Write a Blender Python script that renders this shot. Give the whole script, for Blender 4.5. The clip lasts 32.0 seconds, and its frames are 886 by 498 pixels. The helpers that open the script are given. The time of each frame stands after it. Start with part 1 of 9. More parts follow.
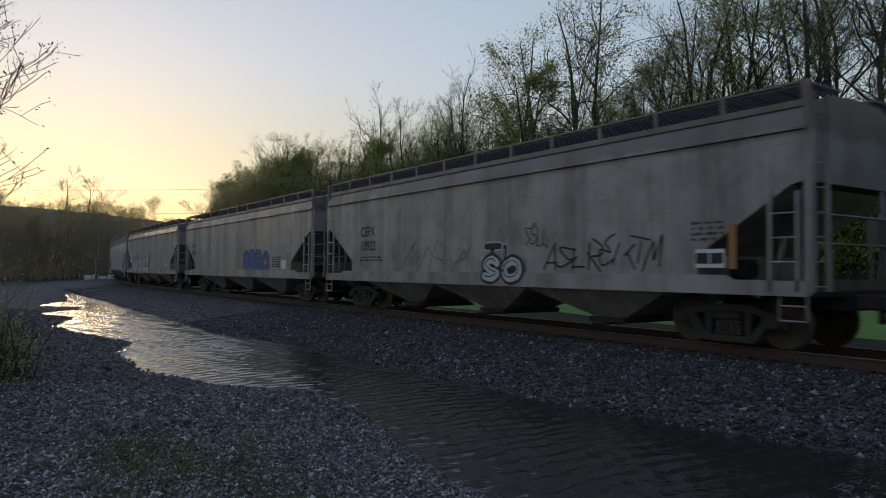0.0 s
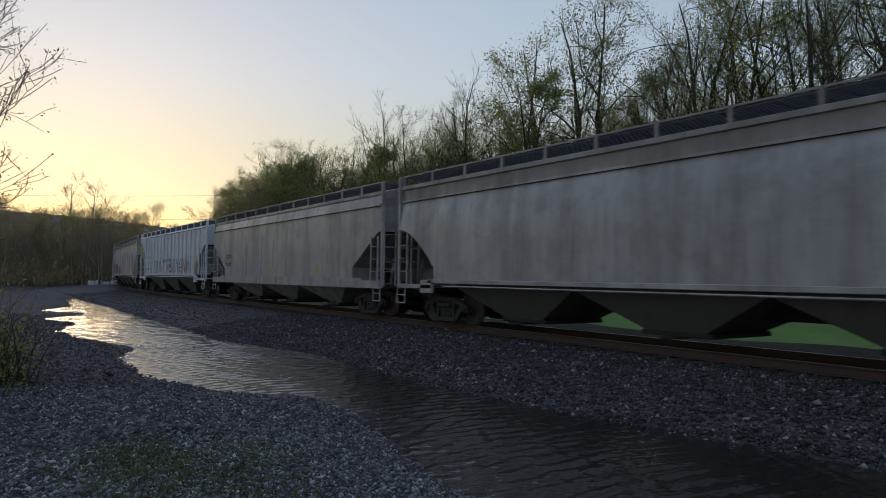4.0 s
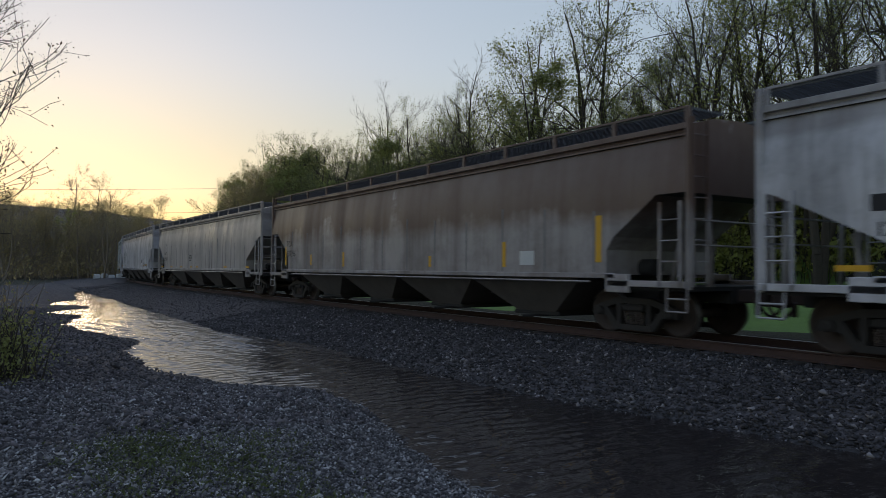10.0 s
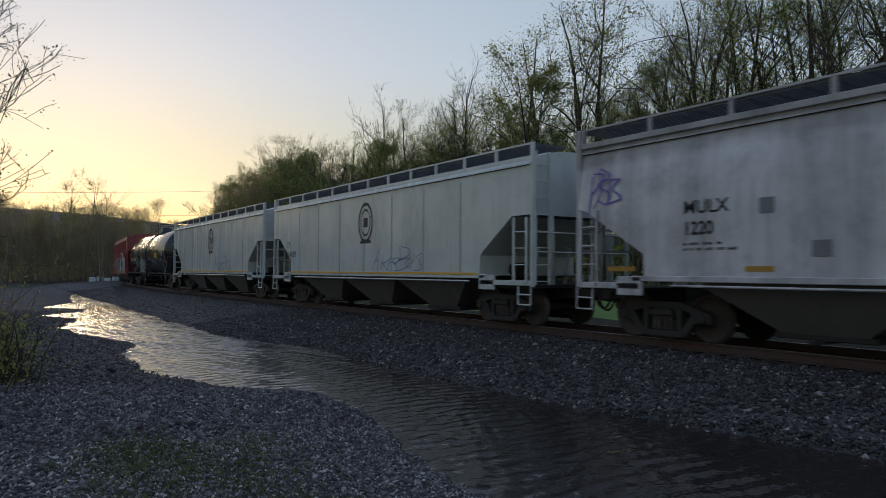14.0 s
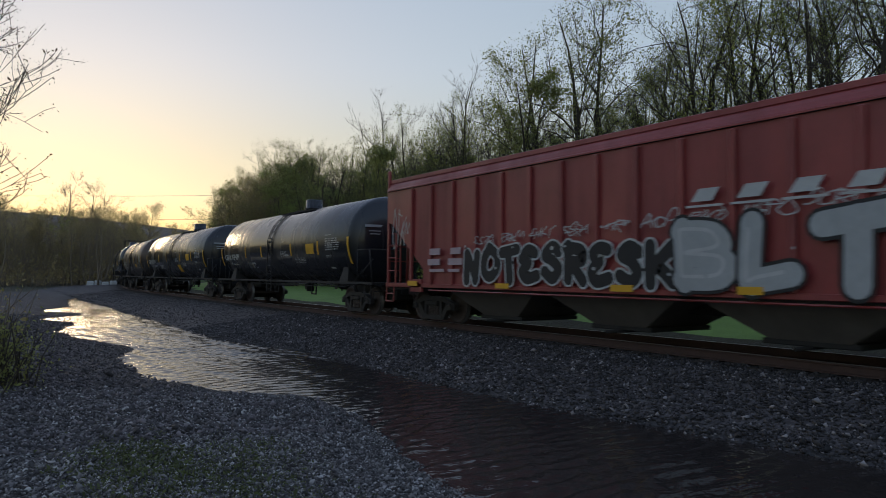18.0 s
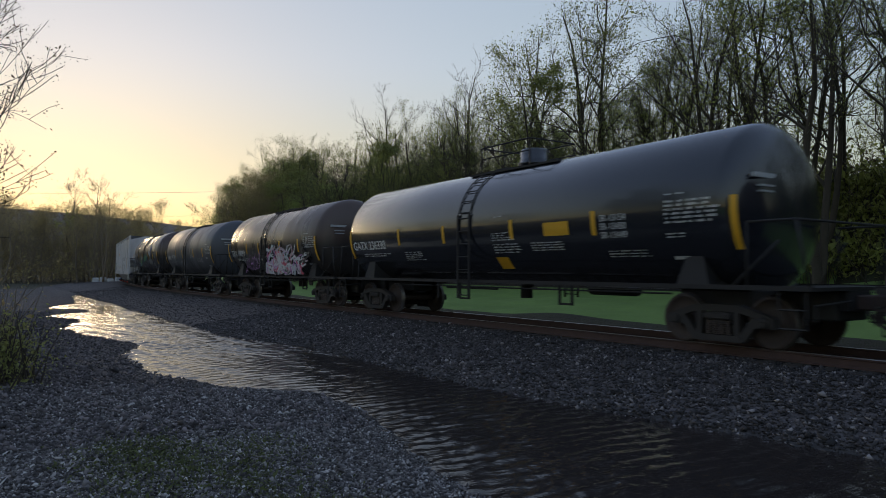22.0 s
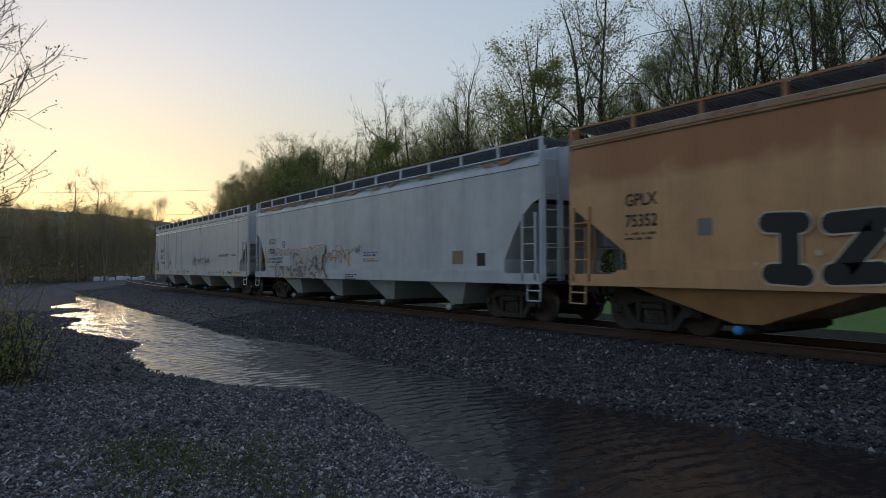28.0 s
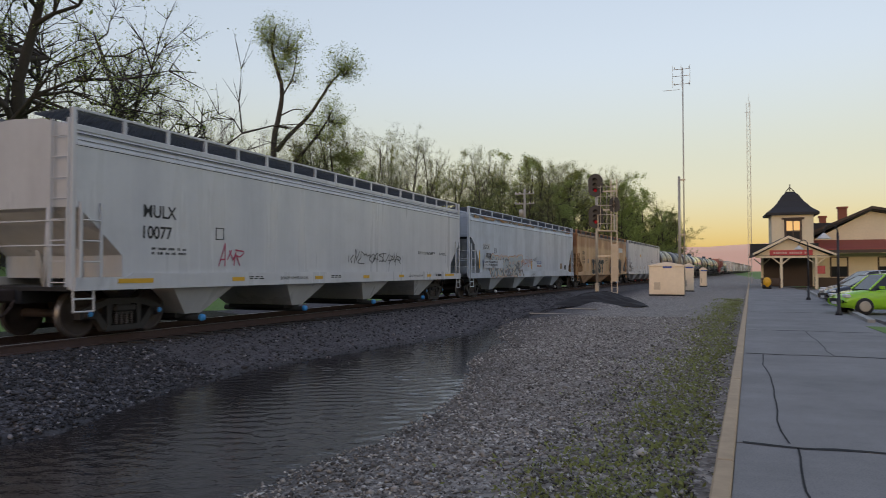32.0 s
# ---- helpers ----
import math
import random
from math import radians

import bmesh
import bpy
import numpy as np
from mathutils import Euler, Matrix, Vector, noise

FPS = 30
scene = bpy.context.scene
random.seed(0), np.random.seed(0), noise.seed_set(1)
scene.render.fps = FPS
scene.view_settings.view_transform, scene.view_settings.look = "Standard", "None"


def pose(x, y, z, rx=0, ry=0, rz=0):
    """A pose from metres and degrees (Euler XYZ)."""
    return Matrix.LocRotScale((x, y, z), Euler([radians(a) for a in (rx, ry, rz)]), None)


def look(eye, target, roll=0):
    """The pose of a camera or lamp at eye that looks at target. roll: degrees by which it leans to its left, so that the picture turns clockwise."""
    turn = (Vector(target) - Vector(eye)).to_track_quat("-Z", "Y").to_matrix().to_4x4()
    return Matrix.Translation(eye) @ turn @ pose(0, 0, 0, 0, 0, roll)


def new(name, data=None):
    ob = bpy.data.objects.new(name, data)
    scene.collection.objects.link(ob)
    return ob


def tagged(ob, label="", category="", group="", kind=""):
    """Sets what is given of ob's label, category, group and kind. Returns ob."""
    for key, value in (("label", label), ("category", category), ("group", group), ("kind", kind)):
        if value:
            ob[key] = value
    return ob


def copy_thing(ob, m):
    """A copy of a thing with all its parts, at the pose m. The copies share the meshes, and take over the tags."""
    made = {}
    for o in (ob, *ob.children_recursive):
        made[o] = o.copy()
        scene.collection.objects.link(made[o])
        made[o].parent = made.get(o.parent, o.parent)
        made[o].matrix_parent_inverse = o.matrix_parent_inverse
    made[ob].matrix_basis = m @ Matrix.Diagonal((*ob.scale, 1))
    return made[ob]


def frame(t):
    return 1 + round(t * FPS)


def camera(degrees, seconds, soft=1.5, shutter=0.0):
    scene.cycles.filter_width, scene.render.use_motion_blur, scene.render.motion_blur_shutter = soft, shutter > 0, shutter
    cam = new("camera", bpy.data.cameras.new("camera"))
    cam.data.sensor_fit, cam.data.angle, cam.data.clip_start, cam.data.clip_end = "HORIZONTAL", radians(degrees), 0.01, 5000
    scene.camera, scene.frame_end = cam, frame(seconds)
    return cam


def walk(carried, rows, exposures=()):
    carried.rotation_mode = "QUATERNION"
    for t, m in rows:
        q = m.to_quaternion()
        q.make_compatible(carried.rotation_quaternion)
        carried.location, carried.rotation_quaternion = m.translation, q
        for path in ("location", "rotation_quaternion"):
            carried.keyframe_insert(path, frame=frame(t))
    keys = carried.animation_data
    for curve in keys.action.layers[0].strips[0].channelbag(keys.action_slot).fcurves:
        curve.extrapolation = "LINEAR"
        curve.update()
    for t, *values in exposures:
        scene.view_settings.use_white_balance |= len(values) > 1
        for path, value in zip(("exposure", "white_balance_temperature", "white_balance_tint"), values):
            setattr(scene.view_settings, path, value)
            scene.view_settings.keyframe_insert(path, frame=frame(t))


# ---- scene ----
# Dusk by a railway line: a freight train rolls past flooded gravel beside a small station.
# Axes: y runs along the track, x towards it from the camera, z up; the path's asphalt is z = 0.
EYE = 1.6          # height of the camera over the asphalt
RAIL = 0.30        # top of the rails
SPEED = 15.8       # of the train, metres a second
TRACK = 12.1       # x of the near track's middle where it runs straight
WATER = -0.38

WALK = [
    (0.0, 0.00, 0.00, -34.05, 1.70, -0.40),
    (0.5, 0.00, 0.00, -33.99, 1.75, -0.51),
    (1.0, 0.00, 0.00, -33.96, 1.79, -0.56),
    (1.5, 0.00, 0.00, -33.99, 1.80, -0.59),
    (2.0, 0.00, 0.00, -33.93, 1.82, -0.63),
    (2.5, 0.00, 0.00, -33.97, 1.83, -0.61),
    (3.0, 0.00, 0.00, -34.01, 1.89, -0.60),
    (3.5, 0.00, 0.00, -33.97, 2.16, -0.67),
    (5.5, 0.00, 0.00, -33.60, 2.36, -0.60),
    (6.0, 0.00, 0.00, -33.72, 2.28, -0.55),
    (6.5, 0.00, 0.00, -33.88, 2.09, -0.57),
    (7.0, 0.00, 0.00, -33.88, 1.82, -0.56),
    (7.5, 0.00, 0.00, -33.77, 1.80, -0.42),
    (8.0, 0.00, 0.00, -33.57, 1.78, -0.35),
    (8.5, 0.00, 0.00, -33.48, 1.81, -0.34),
    (9.0, 0.00, 0.00, -33.44, 1.73, -0.38),
    (9.5, 0.00, 0.00, -33.52, 1.69, -0.44),
    (10.0, 0.00, 0.00, -33.48, 1.60, -0.39),
    (10.5, 0.00, 0.00, -33.44, 1.56, -0.34),
    (11.0, 0.00, 0.00, -33.52, 1.64, -0.31),
    (11.5, 0.00, 0.00, -33.51, 1.81, -0.24),
    (12.0, 0.00, 0.00, -33.53, 1.80, -0.32),
    (12.5, 0.00, 0.00, -33.56, 1.77, -0.34),
    (13.0, 0.00, 0.00, -33.57, 1.83, -0.39),
    (13.5, 0.00, 0.00, -33.64, 1.81, -0.33),
    (14.0, 0.00, 0.00, -33.76, 1.81, -0.30),
    (14.5, 0.00, 0.00, -33.79, 1.86, -0.25),
    (16.5, 0.00, 0.00, -33.89, 2.03, -0.33),
    (17.0, 0.00, 0.00, -33.81, 2.15, -0.45),
    (17.5, 0.00, 0.00, -33.85, 2.22, -0.55),
    (18.0, 0.00, 0.00, -33.89, 2.23, -0.53),
    (18.5, 0.00, 0.00, -33.98, 2.21, -0.52),
    (19.0, 0.00, 0.00, -33.96, 2.16, -0.50),
    (19.5, 0.00, 0.00, -33.87, 2.08, -0.48),
    (20.0, 0.00, 0.00, -33.76, 2.01, -0.41),
    (20.5, 0.00, 0.00, -33.65, 1.89, -0.36),
    (21.0, 0.00, 0.00, -33.64, 1.80, -0.38),
    (21.5, 0.00, 0.00, -33.62, 1.80, -0.33),
    (22.0, 0.00, 0.00, -33.56, 1.84, -0.27),
    (22.5, 0.00, 0.00, -33.51, 1.78, -0.16),
    (23.0, 0.00, 0.00, -33.38, 1.72, -0.17),
    (23.5, 0.00, 0.00, -33.35, 1.72, -0.16),
    (24.0, 0.00, 0.00, -33.30, 1.74, -0.20),
    (24.5, 0.00, 0.00, -33.28, 1.83, -0.18),
    (25.0, 0.00, 0.00, -33.33, 1.93, -0.12),
    (25.5, 0.00, 0.00, -33.43, 2.00, -0.06),
    (27.5, 0.00, 0.00, -33.19, 1.66, 0.07),
    (28.0, 0.00, 0.00, -33.48, 1.54, 0.18),
    (28.5, 0.00, 0.00, -34.14, 1.35, 0.25),
    (29.0, 0.00, 0.00, -37.70, 1.19, 0.34),
    (29.5, 0.06, -0.14, -55.30, 1.10, 0.90),
    (29.6, 0.09, -0.21, -61.00, 1.10, 0.92),
    (29.8, 0.14, -0.36, -71.60, 0.92, 0.90),
    (30.0, 0.20, -0.50, -84.00, 0.72, 0.86),
    (30.1, 0.20, -0.59, -90.30, 0.82, 0.82),
    (30.2, 0.20, -0.68, -95.90, 0.92, 0.79),
    (30.3, 0.20, -0.77, -101.20, 1.02, 0.75),
    (30.4, 0.20, -0.86, -106.60, 1.12, 0.72),
    (30.5, 0.20, -0.95, -111.62, 1.22, 0.68),
    (30.6, 0.18, -1.01, -117.33, 1.32, 0.64),
    (30.7, 0.16, -1.07, -122.39, 1.42, 0.61),
    (30.8, 0.14, -1.13, -127.41, 1.52, 0.57),
    (30.9, 0.12, -1.19, -132.30, 1.62, 0.54),
    (31.0, 0.10, -1.25, -136.72, 1.72, 0.50),
    (31.1, 0.08, -1.25, -141.27, 1.82, 0.39),
    (31.2, 0.07, -1.25, -145.01, 1.91, 0.28),
    (31.3, 0.05, -1.25, -147.88, 2.01, 0.17),
    (31.4, 0.04, -1.25, -150.50, 2.10, 0.06),
    (31.5, 0.02, -1.25, -152.35, 2.20, -0.05),
    (32.0, -0.05, -1.25, -159.29, 1.73, 0.00),
]

cam = camera(64.3, 32.0, soft=0.85, shutter=0.18)
walk(cam, [(t, pose(x, y, EYE, 90 + pitch, roll, yaw)) for t, x, y, yaw, pitch, roll in WALK],
     exposures=[(0, 0.08, 6250, 12), (28.4, 0.08, 6250, 12), (29.0, 0.1, 6250, 12), (29.5, 0.8, 6400, 14), (30.0, 1.75, 6750, 21), (30.5, 2.05, 6800, 20), (31.0, 1.52, 6800, 18), (31.5, 0.8, 6800, 19), (32.0, 0.5, 6800, 20)])

# ---- light: the sun has just gone behind the ridge ----
SUN_AZ, SUN_EL = radians(4), radians(2.2)
world = bpy.data.worlds.new("dusk")
scene.world = world
world.use_nodes = True
wn = world.node_tree
sky = wn.nodes.new("ShaderNodeTexSky")
sky.sky_type, sky.sun_disc = "NISHITA", False
sky.sun_elevation, sky.sun_rotation = SUN_EL, SUN_AZ
sky.air_density, sky.dust_density, sky.ozone_density = 1.0, 1.0, 2.15
soft_sky = wn.nodes.new("ShaderNodeGamma")
soft_sky.inputs[1].default_value = 0.42
wn.links.new(sky.outputs[0], soft_sky.inputs[0])
tone = wn.nodes.new("ShaderNodeHueSaturation")
tone.inputs["Saturation"].default_value = 0.92
wn.links.new(soft_sky.outputs[0], tone.inputs["Color"])
# dusty air warms the lowest sky, all round
way = wn.nodes.new("ShaderNodeTexCoord")
up = wn.nodes.new("ShaderNodeSeparateXYZ")
wn.links.new(way.outputs["Generated"], up.inputs[0])
dust = wn.nodes.new("ShaderNodeValToRGB")
dust.color_ramp.interpolation = "EASE"
dust.color_ramp.elements[0].position, dust.color_ramp.elements[0].color = 0.0, (1.0, 0.87, 0.48, 1)
dust.color_ramp.elements[1].position, dust.color_ramp.elements[1].color = 0.30, (1.06, 1.08, 1.08, 1)
high = dust.color_ramp.elements.new(0.70)
high.color = (0.965, 1.03, 1.24, 1)
haze = dust.color_ramp.elements.new(0.12)
haze.color = (0.985, 0.95, 0.77, 1)
wn.links.new(up.outputs[2], dust.inputs[0])
veil = wn.nodes.new("ShaderNodeMix")
veil.data_type, veil.blend_type = "RGBA", "MULTIPLY"
veil.inputs[0].default_value = 1.0
wn.links.new(tone.outputs[0], veil.inputs[6])
wn.links.new(dust.outputs[0], veil.inputs[7])
wn.links.new(veil.outputs[2], wn.nodes["Background"].inputs[0])
wn.nodes["Background"].inputs[1].default_value = 0.46
lamp = bpy.data.lights.new("sun", "SUN")
lamp.energy, lamp.angle, lamp.color = 0.6, radians(12), (1.0, 0.72, 0.42)
sun_ob = new("sun", lamp)
sun_ob.matrix_world = look((0, 0, 50), (-math.sin(SUN_AZ) * 50, -math.cos(SUN_AZ) * 50, 50 - 50 * math.tan(radians(4))))


# ---- materials ----
def material(name, rough=0.6, metal=0.0, base=(0.5, 0.5, 0.5)):
    m = bpy.data.materials.new(name)
    m.use_nodes = True
    b = m.node_tree.nodes["Principled BSDF"]
    b.inputs["Base Color"].default_value = (*base, 1)
    b.inputs["Roughness"].default_value = rough
    b.inputs["Metallic"].default_value = metal
    return m, m.node_tree, b


def node(nt, kind, **values):
    n = nt.nodes.new(kind)
    for k, v in values.items():
        n.inputs[k.replace("_", " ")].default_value = v
    return n


def coords(nt, scale=(1, 1, 1), world_space=False):
    mp = node(nt, "ShaderNodeMapping", Scale=scale)
    if world_space:
        src = nt.nodes.new("ShaderNodeNewGeometry").outputs["Position"]
    else:
        src = nt.nodes.new("ShaderNodeTexCoord").outputs["Object"]
    nt.links.new(src, mp.inputs[0])
    return mp.outputs[0]


def noise_tex(nt, co, scale, detail=4, rough=0.6):
    n = node(nt, "ShaderNodeTexNoise", Scale=scale, Detail=detail, Roughness=rough)
    nt.links.new(co, n.inputs["Vector"])
    return n.outputs["Fac"]


def ramp(nt, fac, stops):
    r = nt.nodes.new("ShaderNodeValToRGB")
    el = r.color_ramp.elements
    while len(el) < len(stops):
        el.new(0.5)
    for e, (p, c) in zip(el, stops):
        e.position = p
        e.color = (*c, 1) if len(c) == 3 else c
    nt.links.new(fac, r.inputs[0])
    return r.outputs[0]


def mix(nt, fac, a, b, mode="MIX"):
    m = nt.nodes.new("ShaderNodeMix")
    m.data_type, m.blend_type = "RGBA", mode
    for v, i in ((fac, 0), (a, 6), (b, 7)):
        if isinstance(v, (int, float)):
            m.inputs[i].default_value = v
        elif isinstance(v, tuple):
            m.inputs[i].default_value = (*v, 1)
        else:
            nt.links.new(v, m.inputs[i])
    return m.outputs[2]


def bump(nt, b, height, strength=0.3, distance=0.02):
    n = node(nt, "ShaderNodeBump", Strength=strength, Distance=distance)
    nt.links.new(height, n.inputs["Height"])
    nt.links.new(n.outputs[0], b.inputs["Normal"])


def grey(v):
    return (v, v, v)


def paint(name, colour, dirt=0.4, rust=0.2, rough=0.45, streak=(0.10, 0.09, 0.085), metal=0.0, soot=0.0, soot_z=3.35, soot_colour=(0.12, 0.085, 0.07)):
    """Weathered railcar paint: dirt that ran down in streaks, clouds of grime, patches of rust, brown soot under the roof edge."""
    m, nt, b = material(name, rough, metal)
    info = nt.nodes.new("ShaderNodeObjectInfo")
    tc = nt.nodes.new("ShaderNodeTexCoord")
    add = node(nt, "ShaderNodeVectorMath")
    add.operation = "ADD"
    sc = node(nt, "ShaderNodeVectorMath")
    sc.operation = "SCALE"
    com = nt.nodes.new("ShaderNodeCombineXYZ")
    nt.links.new(info.outputs["Random"], com.inputs[1])
    nt.links.new(com.outputs[0], sc.inputs[0])
    sc.inputs["Scale"].default_value = 40.0
    nt.links.new(tc.outputs["Object"], add.inputs[0])
    nt.links.new(sc.outputs[0], add.inputs[1])

    def mapped(scale):
        mp = node(nt, "ShaderNodeMapping", Scale=scale)
        nt.links.new(add.outputs[0], mp.inputs[0])
        return mp.outputs[0]
    runs = noise_tex(nt, mapped((1, 1.3, 0.10)), 1.0, 5, 0.6)
    fine = noise_tex(nt, mapped((1, 6, 0.35)), 1.3, 5, 0.7)
    blot = noise_tex(nt, mapped((1, 0.33, 0.55)), 1.0, 5, 0.6)
    cloud = noise_tex(nt, mapped((1, 0.9, 1.1)), 1.4, 7, 0.7)
    spots = noise_tex(nt, mapped((1, 1, 1)), 3.0, 8, 0.75)
    c = mix(nt, ramp(nt, blot, [(0.35, grey(0)), (0.70, grey(dirt * 0.6))]), colour, tuple(0.5 * v + 0.03 for v in colour))
    c = mix(nt, ramp(nt, runs, [(0.42, grey(0)), (0.75, grey(dirt * 0.9))]), c, streak)
    where = mix(nt, 1.0, ramp(nt, fine, [(0.50, grey(0)), (0.78, grey(dirt * 0.8))]), ramp(nt, blot, [(0.42, grey(0)), (0.6, grey(1))]), "MULTIPLY")
    c = mix(nt, where, c, streak)
    c = mix(nt, ramp(nt, cloud, [(0.45, grey(0)), (0.8, grey(dirt * 0.75))]), c, tuple(0.6 * v for v in streak))
    if soot:
        sep = nt.nodes.new("ShaderNodeSeparateXYZ")
        nt.links.new(tc.outputs["Object"], sep.inputs[0])
        lift = nt.nodes.new("ShaderNodeMapRange")
        lift.inputs["From Min"].default_value, lift.inputs["From Max"].default_value = soot_z, 4.0
        nt.links.new(sep.outputs[2], lift.inputs[0])
        patch = mix(nt, 1.0, lift.outputs[0], ramp(nt, mix(nt, 0.6, runs, blot), [(0.34, grey(0)), (0.55, grey(2.2))]), "MULTIPLY")
        c = mix(nt, ramp(nt, patch, [(0.05, grey(0)), (0.45, grey(soot))]), c, soot_colour)
    c = mix(nt, ramp(nt, spots, [(0.66 - 0.12 * rust, grey(0)), (0.74, grey(min(1, rust)))]), c, (0.13, 0.045, 0.018))
    nt.links.new(c, b.inputs["Base Color"])
    nt.links.new(ramp(nt, runs, [(0.36, grey(max(0.12, rough - 0.22))), (0.72, grey(min(1, rough + 0.1)))]), b.inputs["Roughness"])
    bump(nt, b, blot, 0.22, 0.05)
    return m


def plain(name, colour, rough=0.6, metal=0.0, vary=0.35, scale=6.0, relief=0.15):
    """A plain surface with two scales of soiling."""
    m, nt, b = material(name, rough, metal)
    co = coords(nt)
    a = noise_tex(nt, co, scale, 6, 0.65)
    d = noise_tex(nt, co, scale * 0.13, 3, 0.5)
    c = mix(nt, ramp(nt, a, [(0.3, grey(0)), (0.75, grey(vary))]), colour, tuple(0.45 * v for v in colour))
    c = mix(nt, ramp(nt, d, [(0.4, grey(0)), (0.7, grey(vary))]), c, tuple(0.7 * v + 0.01 for v in colour))
    nt.links.new(c, b.inputs["Base Color"])
    bump(nt, b, a, relief, 0.01)
    return m


def island(name, stops, rough=0.8, spec=None, translucent=0.0):
    """Colour varied piece by piece."""
    m, nt, b = material(name, rough)
    g = nt.nodes.new("ShaderNodeNewGeometry")
    co = coords(nt, world_space=True)
    c = ramp(nt, g.outputs["Random Per Island"], stops)
    n = noise_tex(nt, co, 0.35, 4)
    c = mix(nt, ramp(nt, n, [(0.3, grey(0)), (0.7, grey(0.3))]), c, tuple(0.6 * v for v in stops[0][1]))
    nt.links.new(c, b.inputs["Base Color"])
    if translucent:
        b.inputs["Transmission Weight"].default_value = 0.0
        t = nt.nodes.new("ShaderNodeBsdfTranslucent")
        nt.links.new(c, t.inputs[0])
        s = nt.nodes.new("ShaderNodeMixShader")
        s.inputs[0].default_value = translucent
        out = nt.nodes["Material Output"]
        nt.links.new(b.outputs[0], s.inputs[1])
        nt.links.new(t.outputs[0], s.inputs[2])
        nt.links.new(s.outputs[0], out.inputs[0])
    return m


def ground_material():
    """Grey crushed stone with dark wet margins, worn tracks and patches of weeds; grass beyond the track."""
    m, nt, b = material("crushed_stone", 0.85)
    co = coords(nt, world_space=True)
    v = node(nt, "ShaderNodeTexVoronoi", Scale=17.0)
    nt.links.new(co, v.inputs["Vector"])
    big = noise_tex(nt, co, 0.35, 5)
    mid = noise_tex(nt, co, 2.2, 6, 0.7)
    fine = noise_tex(nt, co, 40, 3)
    stone = ramp(nt, v.outputs["Color"], [(0.0, (0.025, 0.022, 0.023)), (0.5, (0.062, 0.055, 0.057)), (1.0, (0.15, 0.135, 0.14))])
    stone = mix(nt, ramp(nt, mid, [(0.35, grey(0)), (0.7, grey(0.65))]), stone, (0.088, 0.074, 0.073))
    sep = nt.nodes.new("ShaderNodeSeparateXYZ")
    nt.links.new(co, sep.inputs[0])
    yard = nt.nodes.new("ShaderNodeMapRange")
    yard.inputs["From Min"].default_value, yard.inputs["From Max"].default_value = 4.2, 6.2
    yard.inputs["To Min"].default_value, yard.inputs["To Max"].default_value = 1.0, 0.0
    nt.links.new(sep.outputs[0], yard.inputs[0])
    pale = ramp(nt, v.outputs["Color"], [(0.0, (0.035, 0.031, 0.032)), (0.5, (0.11, 0.098, 0.102)), (1.0, (0.30, 0.275, 0.28))])
    pale = mix(nt, ramp(nt, big, [(0.4, grey(0)), (0.7, grey(0.7))]), pale, (0.085, 0.076, 0.070))
    dry = nt.nodes.new("ShaderNodeMapRange")
    dry.inputs["From Min"].default_value, dry.inputs["From Max"].default_value = 7.4, 13.0
    dry.inputs["To Min"].default_value, dry.inputs["To Max"].default_value = 1.0, 0.0
    nt.links.new(sep.outputs[1], dry.inputs[0])
    both = nt.nodes.new("ShaderNodeMath")
    both.operation = "MULTIPLY"
    nt.links.new(yard.outputs[0], both.inputs[0])
    nt.links.new(dry.outputs[0], both.inputs[1])
    station = nt.nodes.new("ShaderNodeMapRange")
    station.inputs["From Min"].default_value, station.inputs["From Max"].default_value = -6.0, 2.5
    station.inputs["To Min"].default_value, station.inputs["To Max"].default_value = 1.0, 0.0
    nt.links.new(sep.outputs[1], station.inputs[0])
    dusty = ramp(nt, v.outputs["Color"], [(0.0, (0.075, 0.062, 0.050)), (0.5, (0.24, 0.205, 0.17)), (1.0, (0.55, 0.49, 0.42))])
    dusty = mix(nt, ramp(nt, mid, [(0.4, grey(0)), (0.7, grey(0.7))]), dusty, (0.16, 0.132, 0.105))
    pale = mix(nt, station.outputs[0], pale, dusty)
    damp = ramp(nt, v.outputs["Color"], [(0.0, (0.020, 0.017, 0.018)), (0.6, (0.062, 0.053, 0.053)), (1.0, (0.16, 0.138, 0.14))])
    damp = mix(nt, ramp(nt, mid, [(0.4, grey(0)), (0.65, grey(0.7))]), damp, (0.042, 0.036, 0.035))
    stone = mix(nt, both.outputs[0], mix(nt, yard.outputs[0], stone, damp), pale)
    wet = nt.nodes.new("ShaderNodeMapRange")
    wet.inputs["From Min"].default_value, wet.inputs["From Max"].default_value = WATER - 0.02, WATER + 0.10
    wet.inputs["To Min"].default_value, wet.inputs["To Max"].default_value = 0.85, 0.0
    nt.links.new(sep.outputs[2], wet.inputs[0])
    stone = mix(nt, wet.outputs[0], stone, (0.022, 0.021, 0.02))
    nt.links.new(stone, b.inputs["Base Color"])
    hgt = mix(nt, 0.35, v.outputs["Distance"], fine)
    bump(nt, b, hgt, 0.9, 0.05)
    return m


def grass_material():
    m, nt, b = material("mown_grass", 0.9)
    co = coords(nt, world_space=True)
    n = noise_tex(nt, co, 0.5, 6, 0.7)
    k = noise_tex(nt, co, 14, 4, 0.7)
    c = ramp(nt, n, [(0.3, (0.13, 0.22, 0.045)), (0.7, (0.20, 0.33, 0.07))])
    c = mix(nt, ramp(nt, k, [(0.35, grey(0)), (0.7, grey(0.6))]), c, (0.09, 0.15, 0.035))
    nt.links.new(c, b.inputs["Base Color"])
    bump(nt, b, k, 0.8, 0.06)
    return m


